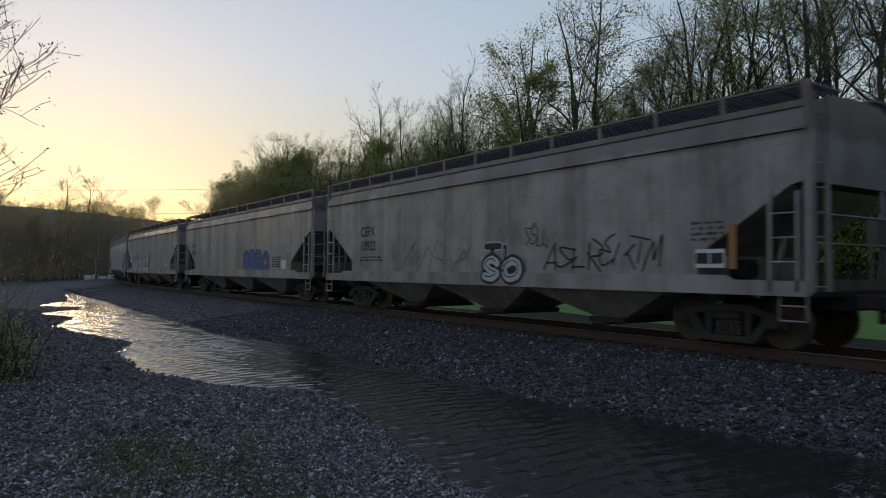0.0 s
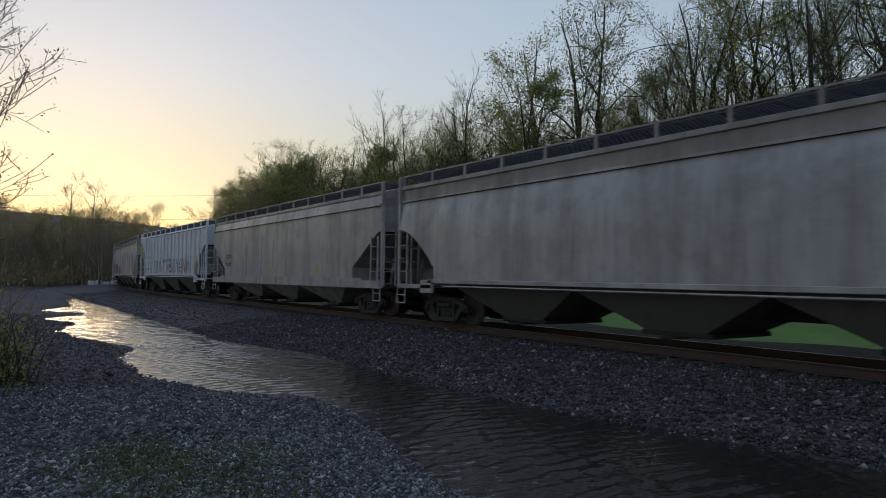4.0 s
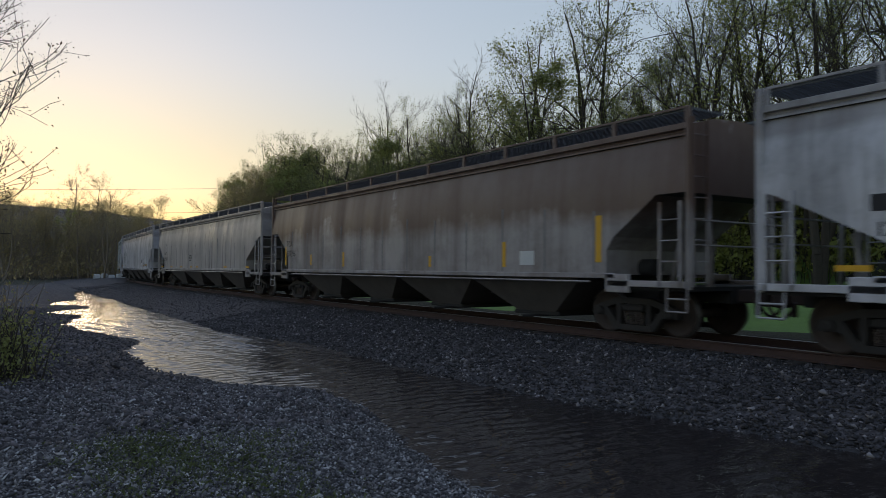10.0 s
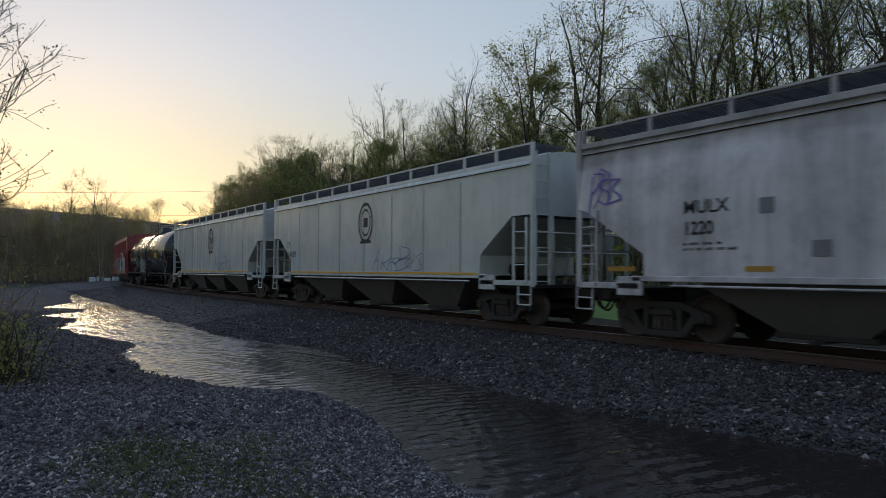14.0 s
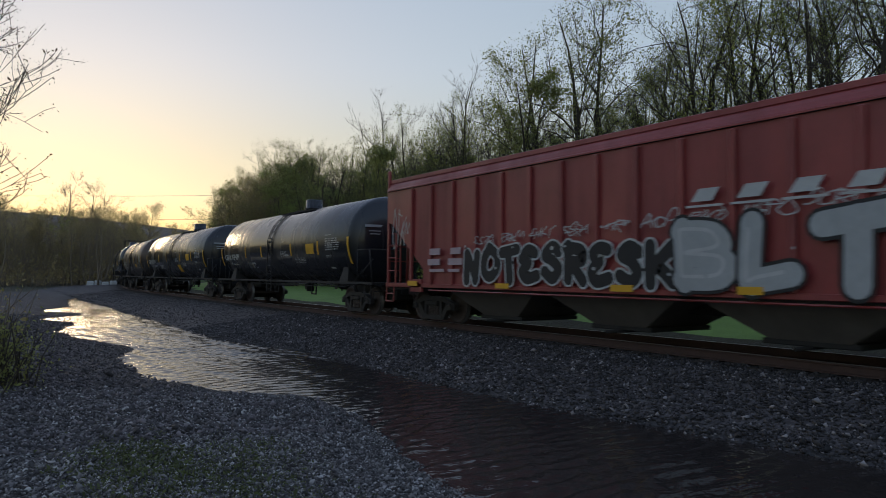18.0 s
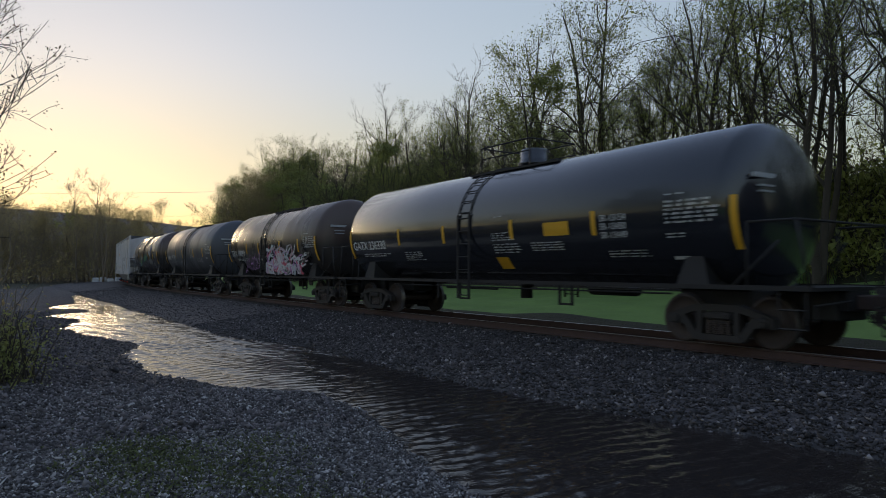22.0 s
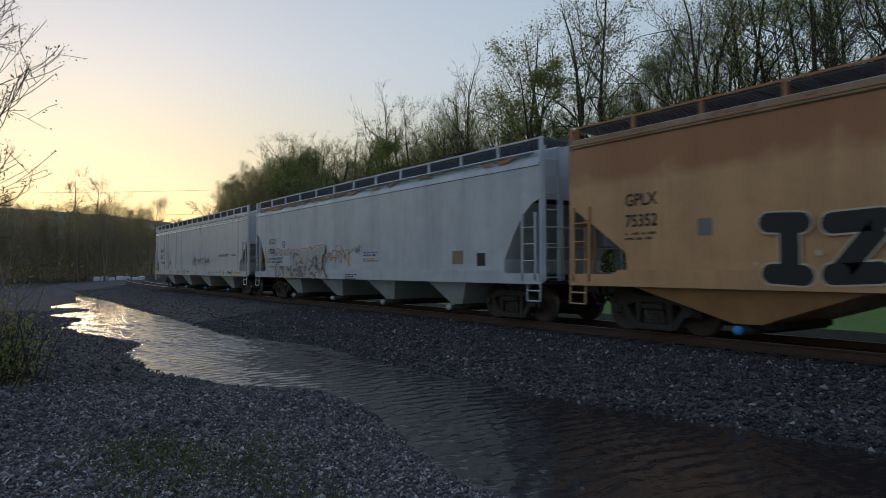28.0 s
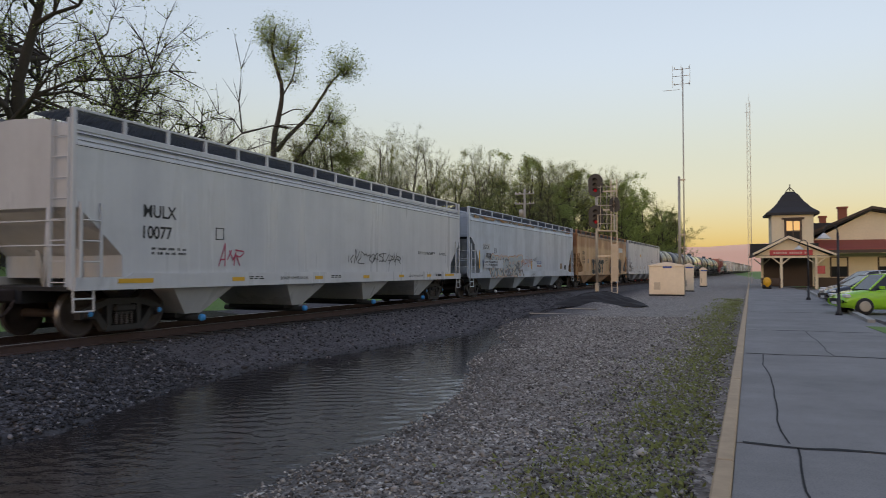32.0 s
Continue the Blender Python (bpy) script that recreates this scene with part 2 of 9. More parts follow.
def soil_material():
    m, nt, b = material("leaf_litter", 0.95)
    co = coords(nt, world_space=True)
    n = noise_tex(nt, co, 0.7, 6, 0.7)
    k = noise_tex(nt, co, 9, 5, 0.75)
    c = ramp(nt, n, [(0.3, (0.035, 0.028, 0.018)), (0.55, (0.05, 0.05, 0.022)), (0.75, (0.05, 0.075, 0.022))])
    c = mix(nt, ramp(nt, k, [(0.35, grey(0)), (0.7, grey(0.7))]), c, (0.02, 0.018, 0.012))
    nt.links.new(c, b.inputs["Base Color"])
    bump(nt, b, k, 1.0, 0.12)
    return m


def water_material():
    """Shallow dark water with the finest ruffle of the wind."""
    m, nt, b = material("puddle_water", 0.02, 0.0, (0.031, 0.026, 0.025))
    b.inputs["IOR"].default_value = 1.33
    co = coords(nt, (1.0, 2.0, 1.0), True)
    n = node(nt, "ShaderNodeBump", Strength=0.6, Distance=0.010)
    nt.links.new(noise_tex(nt, co, 9.0, 2, 0.5), n.inputs["Height"])
    nt.links.new(n.outputs[0], b.inputs["Normal"])
    return m


def asphalt_material():
    m, nt, b = material("worn_asphalt", 0.8)
    co = coords(nt, world_space=True)
    n = noise_tex(nt, co, 0.6, 6, 0.7)
    k = noise_tex(nt, co, 60, 3, 0.7)
    c = ramp(nt, n, [(0.3, (0.17, 0.158, 0.143)), (0.7, (0.29, 0.268, 0.245))])
    c = mix(nt, ramp(nt, k, [(0.4, grey(0)), (0.7, grey(0.5))]), c, (0.09, 0.09, 0.093))
    nt.links.new(c, b.inputs["Base Color"])
    bump(nt, b, k, 0.5, 0.008)
    return m


def glow(name, colour, strength):
    m, nt, b = material(name, 0.4, 0, colour)
    b.inputs["Emission Color"].default_value = (*colour, 1)
    b.inputs["Emission Strength"].default_value = strength
    return m


GRAVEL, GRASS, SOIL, WATERM, ASPHALT = ground_material(), grass_material(), soil_material(), water_material(), asphalt_material()
STONES = island("ballast_stone", [(0.0, (0.012, 0.011, 0.0118)), (0.5, (0.042, 0.0375, 0.0395)), (0.9, (0.108, 0.098, 0.102)), (1.0, (0.36, 0.33, 0.33))], 0.8)
GRAVEL_STONES = island("gravel_stone", [(0.0, (0.020, 0.018, 0.019)), (0.45, (0.085, 0.078, 0.080)), (0.85, (0.26, 0.245, 0.245)), (1.0, (0.60, 0.58, 0.57))], 0.8)
YARD_STONES = island("yard_stone", [(0.0, (0.05, 0.042, 0.035)), (0.45, (0.22, 0.19, 0.16)), (0.85, (0.46, 0.42, 0.37)), (1.0, (0.72, 0.68, 0.62))], 0.8)
DAMP_STONES = island("damp_gravel_stone", [(0.0, (0.022, 0.019, 0.020)), (0.6, (0.085, 0.074, 0.077)), (1.0, (0.24, 0.21, 0.22))], 0.75)
STEEL = plain("rail_steel", (0.70, 0.69, 0.68), 0.42, 0.85, 0.12)
RUSTY = plain("rusted_steel", (0.085, 0.048, 0.040), 0.85, 0.0, 0.5)
WOOD_TIE = plain("creosoted_wood", (0.045, 0.036, 0.030), 0.9, 0, 0.5)
TRUCK = plain("grimy_cast_steel", (0.042, 0.037, 0.035), 0.75, 0.1, 0.5)
SPRING = plain("worn_spring_steel", (0.11, 0.085, 0.075), 0.6, 0.2, 0.4)
COUPLER = plain("grimy_coupler", (0.055, 0.036, 0.032), 0.85, 0, 0.5)
WHEEL = plain("rusty_wheel_steel", (0.075, 0.055, 0.048), 0.7, 0.2, 0.4)
TREAD = plain("bright_wheel_tread", (0.2, 0.19, 0.18), 0.4, 0.8, 0.2)
UNDER = plain("sooty_underframe", (0.022, 0.0205, 0.021), 0.75, 0, 0.4)
BAY = plain("grimy_bay_sheet", (0.128, 0.114, 0.106), 0.7, 0, 0.6, 2.5)
GRATE = plain("galvanised_grating", (0.13, 0.14, 0.155), 0.6, 0.3, 0.3)
BLACKP = plain("black_lettering", (0.012, 0.012, 0.013), 0.6, 0, 0.2)
WHITEP = plain("white_lettering", (0.70, 0.70, 0.68), 0.6, 0, 0.25)
YELLOWP = plain("yellow_marking", (0.75, 0.40, 0.02), 0.5, 0, 0.2)
BLUEP = plain("blue_cap", (0.04, 0.32, 0.75), 0.5, 0, 0.2)
REDP = plain("red_cap", (0.45, 0.05, 0.03), 0.5, 0, 0.2)
BARK = plain("grey_brown_bark", (0.07, 0.056, 0.043), 0.95, 0, 0.5, 9, 0.6)
# lighter copy of the bark: veiling low-sun haze put into its colour
HAZED_BARK = plain("pale_twig_bark", (0.26, 0.21, 0.155), 0.95, 0, 0.4, 9, 0.4)
LEAF_BUD = island("budding_leaves", [(0.0, (0.19, 0.19, 0.06)), (0.5, (0.27, 0.29, 0.09)), (1.0, (0.36, 0.39, 0.13))], 0.7, None, 0.5)
LEAF_DARK = island("spring_leaves", [(0.0, (0.17, 0.185, 0.04)), (0.5, (0.29, 0.31, 0.07)), (1.0, (0.43, 0.45, 0.12))], 0.7, None, 0.5)
LEAF_GREEN = island("bright_spring_leaves", [(0.0, (0.26, 0.31, 0.08)), (0.5, (0.36, 0.43, 0.12)), (1.0, (0.47, 0.54, 0.18))], 0.7, None, 0.5)
LEAF_BROWN = island("reddish_buds", [(0.0, (0.085, 0.05, 0.03)), (0.6, (0.12, 0.085, 0.04)), (1.0, (0.14, 0.12, 0.05))], 0.8, None, 0.5)
# olive-brown buds, lightened so their colour carries the low-sun haze
LEAF_HAZED = island("olive_brown_buds", [(0.0, (0.34, 0.25, 0.12)), (0.5, (0.46, 0.36, 0.17)), (1.0, (0.54, 0.49, 0.22))], 0.8, None, 0.6)
LEAF_MOSS = island("dark_moss", [(0.0, (0.06, 0.07, 0.025)), (1.0, (0.14, 0.16, 0.05))], 0.9)
CONCRETE = plain("weathered_concrete", (0.38, 0.36, 0.32), 0.85, 0, 0.4)


# ---- mesh helpers ----
def obj(name, me, mat, parent=None, label=""):
    ob = new(name, me)
    if mat is not None and not me.materials:
        for q in (mat if isinstance(mat, (list, tuple)) else [mat]):
            me.materials.append(q)
    if parent is not None:
        ob.parent = parent
    if label:
        ob["label"] = label
    return ob


def part(name, bm, mat, parent, label=""):
    me = bpy.data.meshes.new(name)
    bm.to_mesh(me)
    bm.free()
    return obj(name, me, mat, parent, label)


def thing(name, label, category, group="", m=None):
    ob = new(name)
    ob.empty_display_size = 0.2
    if m is not None:
        ob.matrix_basis = m
    return tagged(ob, label, category, group)


def box(bm, x0, x1, y0, y1, z0, z1, bevel=0.0, mi=0):
    vs = [bm.verts.new((x, y, z)) for z in (z0, z1) for y in (y0, y1) for x in (x0, x1)]
    fs = [bm.faces.new([vs[i] for i in q]) for q in ((0, 2, 3, 1), (4, 5, 7, 6), (0, 1, 5, 4), (2, 6, 7, 3), (0, 4, 6, 2), (1, 3, 7, 5))]
    for f in fs:
        f.material_index = mi
    if bevel:
        es = list({e for f in fs for e in f.edges})
        bmesh.ops.bevel(bm, geom=es, offset=bevel, segments=1, affect="EDGES")
    return bm


def boxes(*specs, bevel=0.0):
    bm = bmesh.new()
    for s in specs:
        box(bm, *s, bevel=bevel)
    return bm


def bar(bm, a, b, r, n=6, r2=None, mi=0):
    """A round bar from a to b."""
    a, b = Vector(a), Vector(b)
    d = (b - a).normalized()
    u = d.orthogonal().normalized()
    w = d.cross(u)
    r2 = r if r2 is None else r2
    ra = [bm.verts.new(a + (u * math.cos(k) + w * math.sin(k)) * r) for k in (2 * math.pi * i / n for i in range(n))]
    rb = [bm.verts.new(b + (u * math.cos(k) + w * math.sin(k)) * r2) for k in (2 * math.pi * i / n for i in range(n))]
    fs = []
    for i in range(n):
        f = bm.faces.new((ra[i], ra[(i + 1) % n], rb[(i + 1) % n], rb[i]))
        f.smooth = n > 5
        fs.append(f)
    fs += [bm.faces.new(list(reversed(ra))), bm.faces.new(rb)]
    for f in fs:
        f.material_index = mi
    return bm


def bars(r, *pairs, n=6):
    bm = bmesh.new()
    for a, b in pairs:
        bar(bm, a, b, r, n)
    return bm


def lathe(bm, profile, axis="x", n=24, centre=(0, 0, 0), smooth=True, mats=None):
    """Turn a profile of (place along the axis, radius) round the axis."""
    rings = []
    for p, r in profile:
        ring = []
        for i in range(n):
            a = 2 * math.pi * i / n
            c, s = r * math.cos(a), r * math.sin(a)
            v = {"x": (p, c, s), "y": (c, p, s), "z": (c, s, p)}[axis]
            ring.append(bm.verts.new(Vector(v) + Vector(centre)))
        rings.append(ring)
    for j, (q, w) in enumerate(zip(rings, rings[1:])):
        for i in range(n):
            f = bm.faces.new((q[i], q[(i + 1) % n], w[(i + 1) % n], w[i]))
            f.smooth = smooth
            if mats:
                f.material_index = mats[j]
    for ring in (rings[0], rings[-1]):
        if profile[0 if ring is rings[0] else -1][1] > 1e-4:
            bm.faces.new(ring)
    bmesh.ops.recalc_face_normals(bm, faces=bm.faces)
    return bm


def loft(bm, sections, cap=True, mi=0, smooth=False):
    rows = [[bm.verts.new(p) for p in s] for s in sections]
    n = len(rows[0])
    for a, b in zip(rows, rows[1:]):
        for i in range(n):
            f = bm.faces.new((a[i], a[(i + 1) % n], b[(i + 1) % n], b[i]))
            f.material_index, f.smooth = mi, smooth
    if cap:
        bm.faces.new(list(reversed(rows[0]))).material_index = mi
        bm.faces.new(rows[-1]).material_index = mi
    bmesh.ops.recalc_face_normals(bm, faces=bm.faces)
    return bm


def prism(bm, outline, x0, x1, mi=0):
    """An outline of (y, z) given thickness along x."""
    return loft(bm, [[(x0, y, z) for y, z in outline], [(x1, y, z) for y, z in outline]], mi=mi)


def pydata(name, verts, faces):
    me = bpy.data.meshes.new(name)
    me.from_pydata(verts, [], faces)
    return me


def text_mesh(body, size, bold=0.0, squeeze=1.0):
    cu = bpy.data.curves.new("lettering", "FONT")
    cu.body, cu.size, cu.align_x, cu.offset = body, size, "LEFT", bold
    ob = bpy.data.objects.new("lettering", cu)
    scene.collection.objects.link(ob)
    dg = bpy.context.evaluated_depsgraph_get()
    me = bpy.data.meshes.new_from_object(ob.evaluated_get(dg))
    bpy.data.objects.remove(ob)
    bpy.data.curves.remove(cu)
    me.materials.clear()
    if squeeze != 1.0:
        me.transform(Matrix.Diagonal((squeeze, 1, 1, 1)))
    return me


# ---- the line of the track ----
def track(s):
    """Place and heading (clockwise from +y) of the near track's middle at s metres along it."""
    if s > 47:
        a = min((s - 47) / 270, 0.6)
        x, y = TRACK + 270 * (1 - math.cos(a)), 47 + 270 * math.sin(a)
        rest = s - 47 - 270 * a
        return x + rest * math.sin(a), y + rest * math.cos(a), a
    if s < -15:
        a = min((-15 - s) / 400, 0.075)
        x, y = TRACK - 400 * (1 - math.cos(a)), -15 - 400 * math.sin(a)
        rest = -15 - s - 400 * a
        return x - rest * math.sin(a), y - rest * math.cos(a), a
    return TRACK, s, 0.0


TABLE_S = [track(s) for s in range(-420, 520, 3)]
TY = np.array([p[1] for p in TABLE_S])
TX = np.array([p[0] for p in TABLE_S])


def track_x(y):
    return np.interp(y, TY, TX)


def across(s, u, z=0.0):
    x, y, a = track(s)
    return (x + u * math.cos(a), y - u * math.sin(a), z)


# ---- the ground: one sheet with a ballast bank, a flooded hollow and rising land beyond ----
NEAR_SHORE = [(-30, 7.6), (-24, 6.6), (-20.2, 5.3), (-15.8, 4.8), (-12.3, 3.75), (-9.3, 3.5), (-6.4, 3.85), (0, 4.2), (5.0, 3.7), (7.1, 4.05), (9.1, 4.6),
              (10.8, 4.55), (12, 3.5), (14.8, 2.8), (17.5, 2.9), (20.5, 3.7), (24, 2.75), (27, 2.5), (31.5, 3.6), (34.2, 2.2), (37.0, 4.6), (39.0, 4.7), (40.8, 2.8), (43.0, 3.5), (47, 5.0), (52, 5.5), (60, 6.2), (65, 7.6)]
FAR_SHORE = [(-30, 7.0), (-24, 6.9), (-22, 6.8), (-18, 7.8), (-14, 8.4), (-10.6, 8.35), (-7.5, 7.45), (-4, 7.9), (-2.6, 8.35), (1, 8.4), (4, 8.1), (6, 7.75), (8.3, 7.4),
             (11.3, 7.2), (17, 7.35), (21.4, 6.35), (31, 6.55), (37, 6.5), (46, 6.8), (52, 6.7), (60, 6.9), (65, 7.1)]


def lumps(x, y, k, seed=0.0):
    """Cheap smooth unevenness, for arrays."""
    return (np.sin(x * 1.31 * k + 1.7 * np.sin(y * 0.83 * k + seed)) + np.sin(y * 1.17 * k + 2.1 * np.sin(x * 0.71 * k + 1.3 + seed))
            + 0.5 * np.sin((x + y) * 2.3 * k + seed * 2)) / 2.5


def ground_height(x, y):
    x, y = np.asarray(x, float), np.asarray(y, float)
    u = x - track_x(y)
    near = np.interp(y, *zip(*NEAR_SHORE)) + 0.16 * lumps(x, y, 2.2) + 0.08 * lumps(x, y, 6.1)
    far = np.interp(y, *zip(*FAR_SHORE)) + 0.10 * lumps(x, y, 2.9, 2.0) + 0.06 * lumps(x, y, 7.0)
    # camera's side: gravel that falls gently to the water
    kerb = 0.33 + 0.05 * y
    side = -0.16 + 0.03 * lumps(x, y, 0.8) + 0.012 * lumps(x, y, 4.0)
    fade = np.clip((near - x) / 2.6, 0, 1)
    z = (WATER + 0.006) * (1 - fade) + side * fade
    # the hollow
    inside = np.minimum(x - near, far - x)
    z = np.where(inside > 0, WATER - np.minimum(inside * 0.16, 0.22), z)
    dry = (x >= near) & (near >= far)
    z = np.where(dry, WATER + 0.08 + 0.03 * lumps(x, y, 1.5), z)
    # ballast shoulder up to the track
    foot = np.maximum(far, near)
    top = RAIL - 0.20
    run = np.clip((x - foot) / np.maximum(TRACK - 1.95 + (track_x(y) - TRACK) - foot, 0.4), 0, 1)
    bank = WATER + 0.006 + (top - WATER) * (run ** 0.85) + 0.03 * lumps(x, y, 1.9, 1.0) * (1 - run)
    z = np.where(x > foot, np.maximum(z, bank), z)
    z = np.where(u > -1.95, top, z)
    # beyond the track: a flat shoulder, then grass that rises to the wood
    b = np.clip((u - 3.2) / 1.2, 0, 1)
    z = np.where(u > 3.2, top * (1 - b) - 0.15 * b, z)
    rise = np.clip((u - 6) / 14, 0, 1)
    hill = np.clip((u - 20) / 45, 0, 1)
    lawn = np.interp(y, (-30, 8, 26, 60), (1.7, 1.7, 0.8, 0.6))
    bank = 4.8 * np.clip((u - 20.2) / 3.6, 0, 1) * np.clip((25.5 - y) / 3, 0, 1) * np.clip((y + 24) / 12, 0, 1)
    z = np.where(u > 4.4, -0.15 + lawn * rise ** 1.3 + np.maximum(bank, 7.0 * hill ** 0.9) + 0.12 * lumps(x, y, 0.5), z)
    # far to either side everything evens out
    away = np.clip((np.abs(y) - 70) / 60, 0, 1)
    z = np.where(u < -6, z * (1 - away) - 0.25 * away, z)
    # mound of dark spoil by the signal
    z = z + 0.42 * np.exp(-(((x - 4.9) / 1.1) ** 2 + ((y + 36.5) / 2.0) ** 2))
    # under the asphalt path
    z = np.where((x < kerb + 0.05) & (y < 2.1), -0.17, z)
    return z


def sheet(name, xs, ys, mat):
    gx, gy = np.meshgrid(xs, ys)
    gz = ground_height(gx, gy)
    v = np.stack([gx, gy, gz], -1).reshape(-1, 3)
    nx, ny = len(xs), len(ys)
    i = (np.arange(ny - 1)[:, None] * nx + np.arange(nx - 1)[None, :]).reshape(-1)
    f = np.stack([i, i + 1, i + nx + 1, i + nx], -1)
    me = pydata(name, v.tolist(), f.tolist())
    u = (gx - track_x(gy)).reshape(-1)[f].mean(1)
    yy = gy.reshape(-1)[f].mean(1)
    xx = gx.reshape(-1)[f].mean(1)
    wob = lumps(xx, yy, 0.6) * 1.2
    idx = np.where(u > 6.9 + 0.3 * wob, np.where(u > 20.5 + wob, 2, 1), np.where((u > 1.6) & (yy > -25), 2, 0))
    idx = np.where((u < -17 + wob) & (yy > 12), 2, idx)
    idx = np.where((yy > 75 + 4 * wob) & (u < -9), 2, idx)
    idx = np.where((xx < -9.5 + wob) & (yy < 6), 1, idx)
    for q in (GRAVEL, GRASS, SOIL):
        me.materials.append(q)
    me.polygons.foreach_set("material_index", idx.astype(np.int32))
    me.polygons.foreach_set("use_smooth", np.ones(len(f), bool))
    return me


def steps(*marks):
    out = []
    for a, b, d in marks:
        out += list(np.arange(a, b, d))
    return np.array(out + [marks[-1][1]])


GX = steps((-3500, -300, 400), (-300, -60, 30), (-60, -12, 4), (-12, 2, 0.5), (2, 12.5, 0.16), (12.5, 40, 1.1), (40, 100, 6), (100, 400, 30), (400, 3500, 400))
GY = steps((-3500, -400, 400), (-400, -90, 15), (-90, -30, 1.5), (-30, 60, 0.28), (60, 130, 2), (130, 420, 15), (420, 3500, 400))
ground = obj("ground", sheet("ground", GX, GY, None), None)
tagged(ground, "dark crushed-stone ground with a flooded hollow and grass beyond", "ground", kind="structure")



def ripples(x, y):
    """Small wind waves that run along the hollow, calmer in places."""
    rng = np.random.default_rng(77)
    z = np.zeros_like(x)
    for k in range(32):
        length = 0.14 * (0.36 / 0.14) ** rng.random()
        a = rng.normal(math.pi / 2 + 0.10, 0.75)
        w = 2 * math.pi / length
        bend = 0.5 * np.sin(0.31 * x + 0.17 * y + k)
        z += 0.056 / w * (length / 0.3) ** 0.25 * np.sin(w * (x * math.cos(a) + y * math.sin(a)) + bend + rng.uniform(0, 6.28))
    calm = 0.72 + 0.38 * lumps(x, y, 0.33, 4.0)
    return z * np.clip(calm, 0.25, 1.2) * (0.40 + 0.60 * np.clip((y - 2) / 7, 0, 1))


wx = steps((1.0, 9.4, 0.06))
wy = steps((-31, -14, 0.13), (-14, 28, 0.05), (28, 66, 0.10))
gx, gy = np.meshgrid(wx, wy)
v = np.stack([gx, gy, WATER + ripples(gx, gy)], -1).reshape(-1, 3)
i = (np.arange(len(wy) - 1)[:, None] * len(wx) + np.arange(len(wx) - 1)[None, :]).reshape(-1)
water_me = pydata("water", v.tolist(), np.stack([i, i + 1, i + len(wx) + 1, i + len(wx)], -1).tolist())
water_me.polygons.foreach_set("use_smooth", np.ones(len(water_me.polygons), bool))
water = obj("water", water_me, WATERM)
tagged(water, "shallow rippled rainwater lying along the ballast", "water", kind="structure")


def stones(name, label, count, place, size, seed, mat):
    """Loose angular stones, each a small crushed lump, scattered over the ground."""
    rng = np.random.default_rng(seed)
    base = np.array([(1, 0, 0), (-1, 0, 0), (0, 1, 0), (0, -1, 0), (0, 0, 1), (0, 0, -0.6)], float)
    tri = np.array([(0, 2, 4), (2, 1, 4), (1, 3, 4), (3, 0, 4), (2, 0, 5), (1, 2, 5), (3, 1, 5), (0, 3, 5)])
    x, y = place(rng, count)
    z = ground_height(x, y)
    ok = z > WATER - 0.05
    x, y, z = x[ok], y[ok], z[ok]
    n = len(x)
    s = size * np.exp(rng.normal(0, 0.35, n))
    v = base[None] * (1 + rng.normal(0, 0.28, (n, 6, 3))) + rng.normal(0, 0.16, (n, 6, 3))
    v *= (s[:, None] * np.array([1, 0.8, 0.65]))[:, None, :]
    a = rng.uniform(0, 2 * np.pi, n)
    c, d = np.cos(a)[:, None], np.sin(a)[:, None]
    vx, vy = v[..., 0] * c - v[..., 1] * d, v[..., 0] * d + v[..., 1] * c
    t = rng.normal(0, 0.4, n)[:, None]
    vz = v[..., 2] + vx * t
    v = np.stack([vx + x[:, None], vy + y[:, None], vz + z[:, None] + 0.25 * s[:, None]], -1).reshape(-1, 3)
    f = (tri[None] + 6 * np.arange(n)[:, None, None]).reshape(-1, 3)
    me = bpy.data.meshes.new(name)
    me.vertices.add(len(v))
    me.vertices.foreach_set("co", v.reshape(-1))
    me.loops.add(len(f) * 3)
    me.loops.foreach_set("vertex_index", f.reshape(-1).astype(np.int32))
    me.polygons.add(len(f))
    me.polygons.foreach_set("loop_start", np.arange(0, len(f) * 3, 3, dtype=np.int32))
    me.update()
    ob = obj(name, me, mat)
    return tagged(ob, label, "gravel", kind="stuff")


def shoulder(rng, n):
    y = np.where(rng.random(n) < 0.62, rng.uniform(-12, 26, n), rng.uniform(-48, 70, n))
    f = np.interp(y, *zip(*FAR_SHORE))
    t = rng.random(n)
    return f - 0.15 + t * (track_x(y) - 0.9 - f + 0.15), y


def foreground(rng, n):
    y = 1.5 + 11.3 * rng.beta(1.15, 1.6, n)
    e = np.interp(y, *zip(*NEAR_SHORE))
    lo = np.where(y < 2, 0.45 + 0.05 * y, np.minimum(-0.6 + 0 * y, e - 1))
    return lo + rng.random(n) * (e + 0.1 - lo), y


def yard(rng, n):
    y = 1.0 - 30 * rng.random(n) ** 1.3
    e = np.interp(y, *zip(*NEAR_SHORE))
    lo = 0.45 + 0.05 * y
    return lo + rng.random(n) * (e + 0.1 - lo), y


def beyond(rng, n):
    y = 8.0 + 28 * rng.random(n) ** 1.5
    e = np.interp(y, *zip(*NEAR_SHORE))
    return e + 0.1 - (e + 1.2) * rng.random(n) ** 0.8, y


stones("ballast_stones", "grey crushed ballast heaped beside the rails", 95000, shoulder, 0.025, 3, STONES)
stones("gravel", "loose grey gravel with dusty patches by the water", 110000, foreground, 0.0145, 4, GRAVEL_STONES)
stones("yard_gravel", "loose pale brown-grey gravel beside the path", 56000, yard, 0.017, 8, YARD_STONES)
stones("damp_gravel", "dark damp gravel along the flooded hollow", 26000, beyond, 0.026, 5, DAMP_STONES)


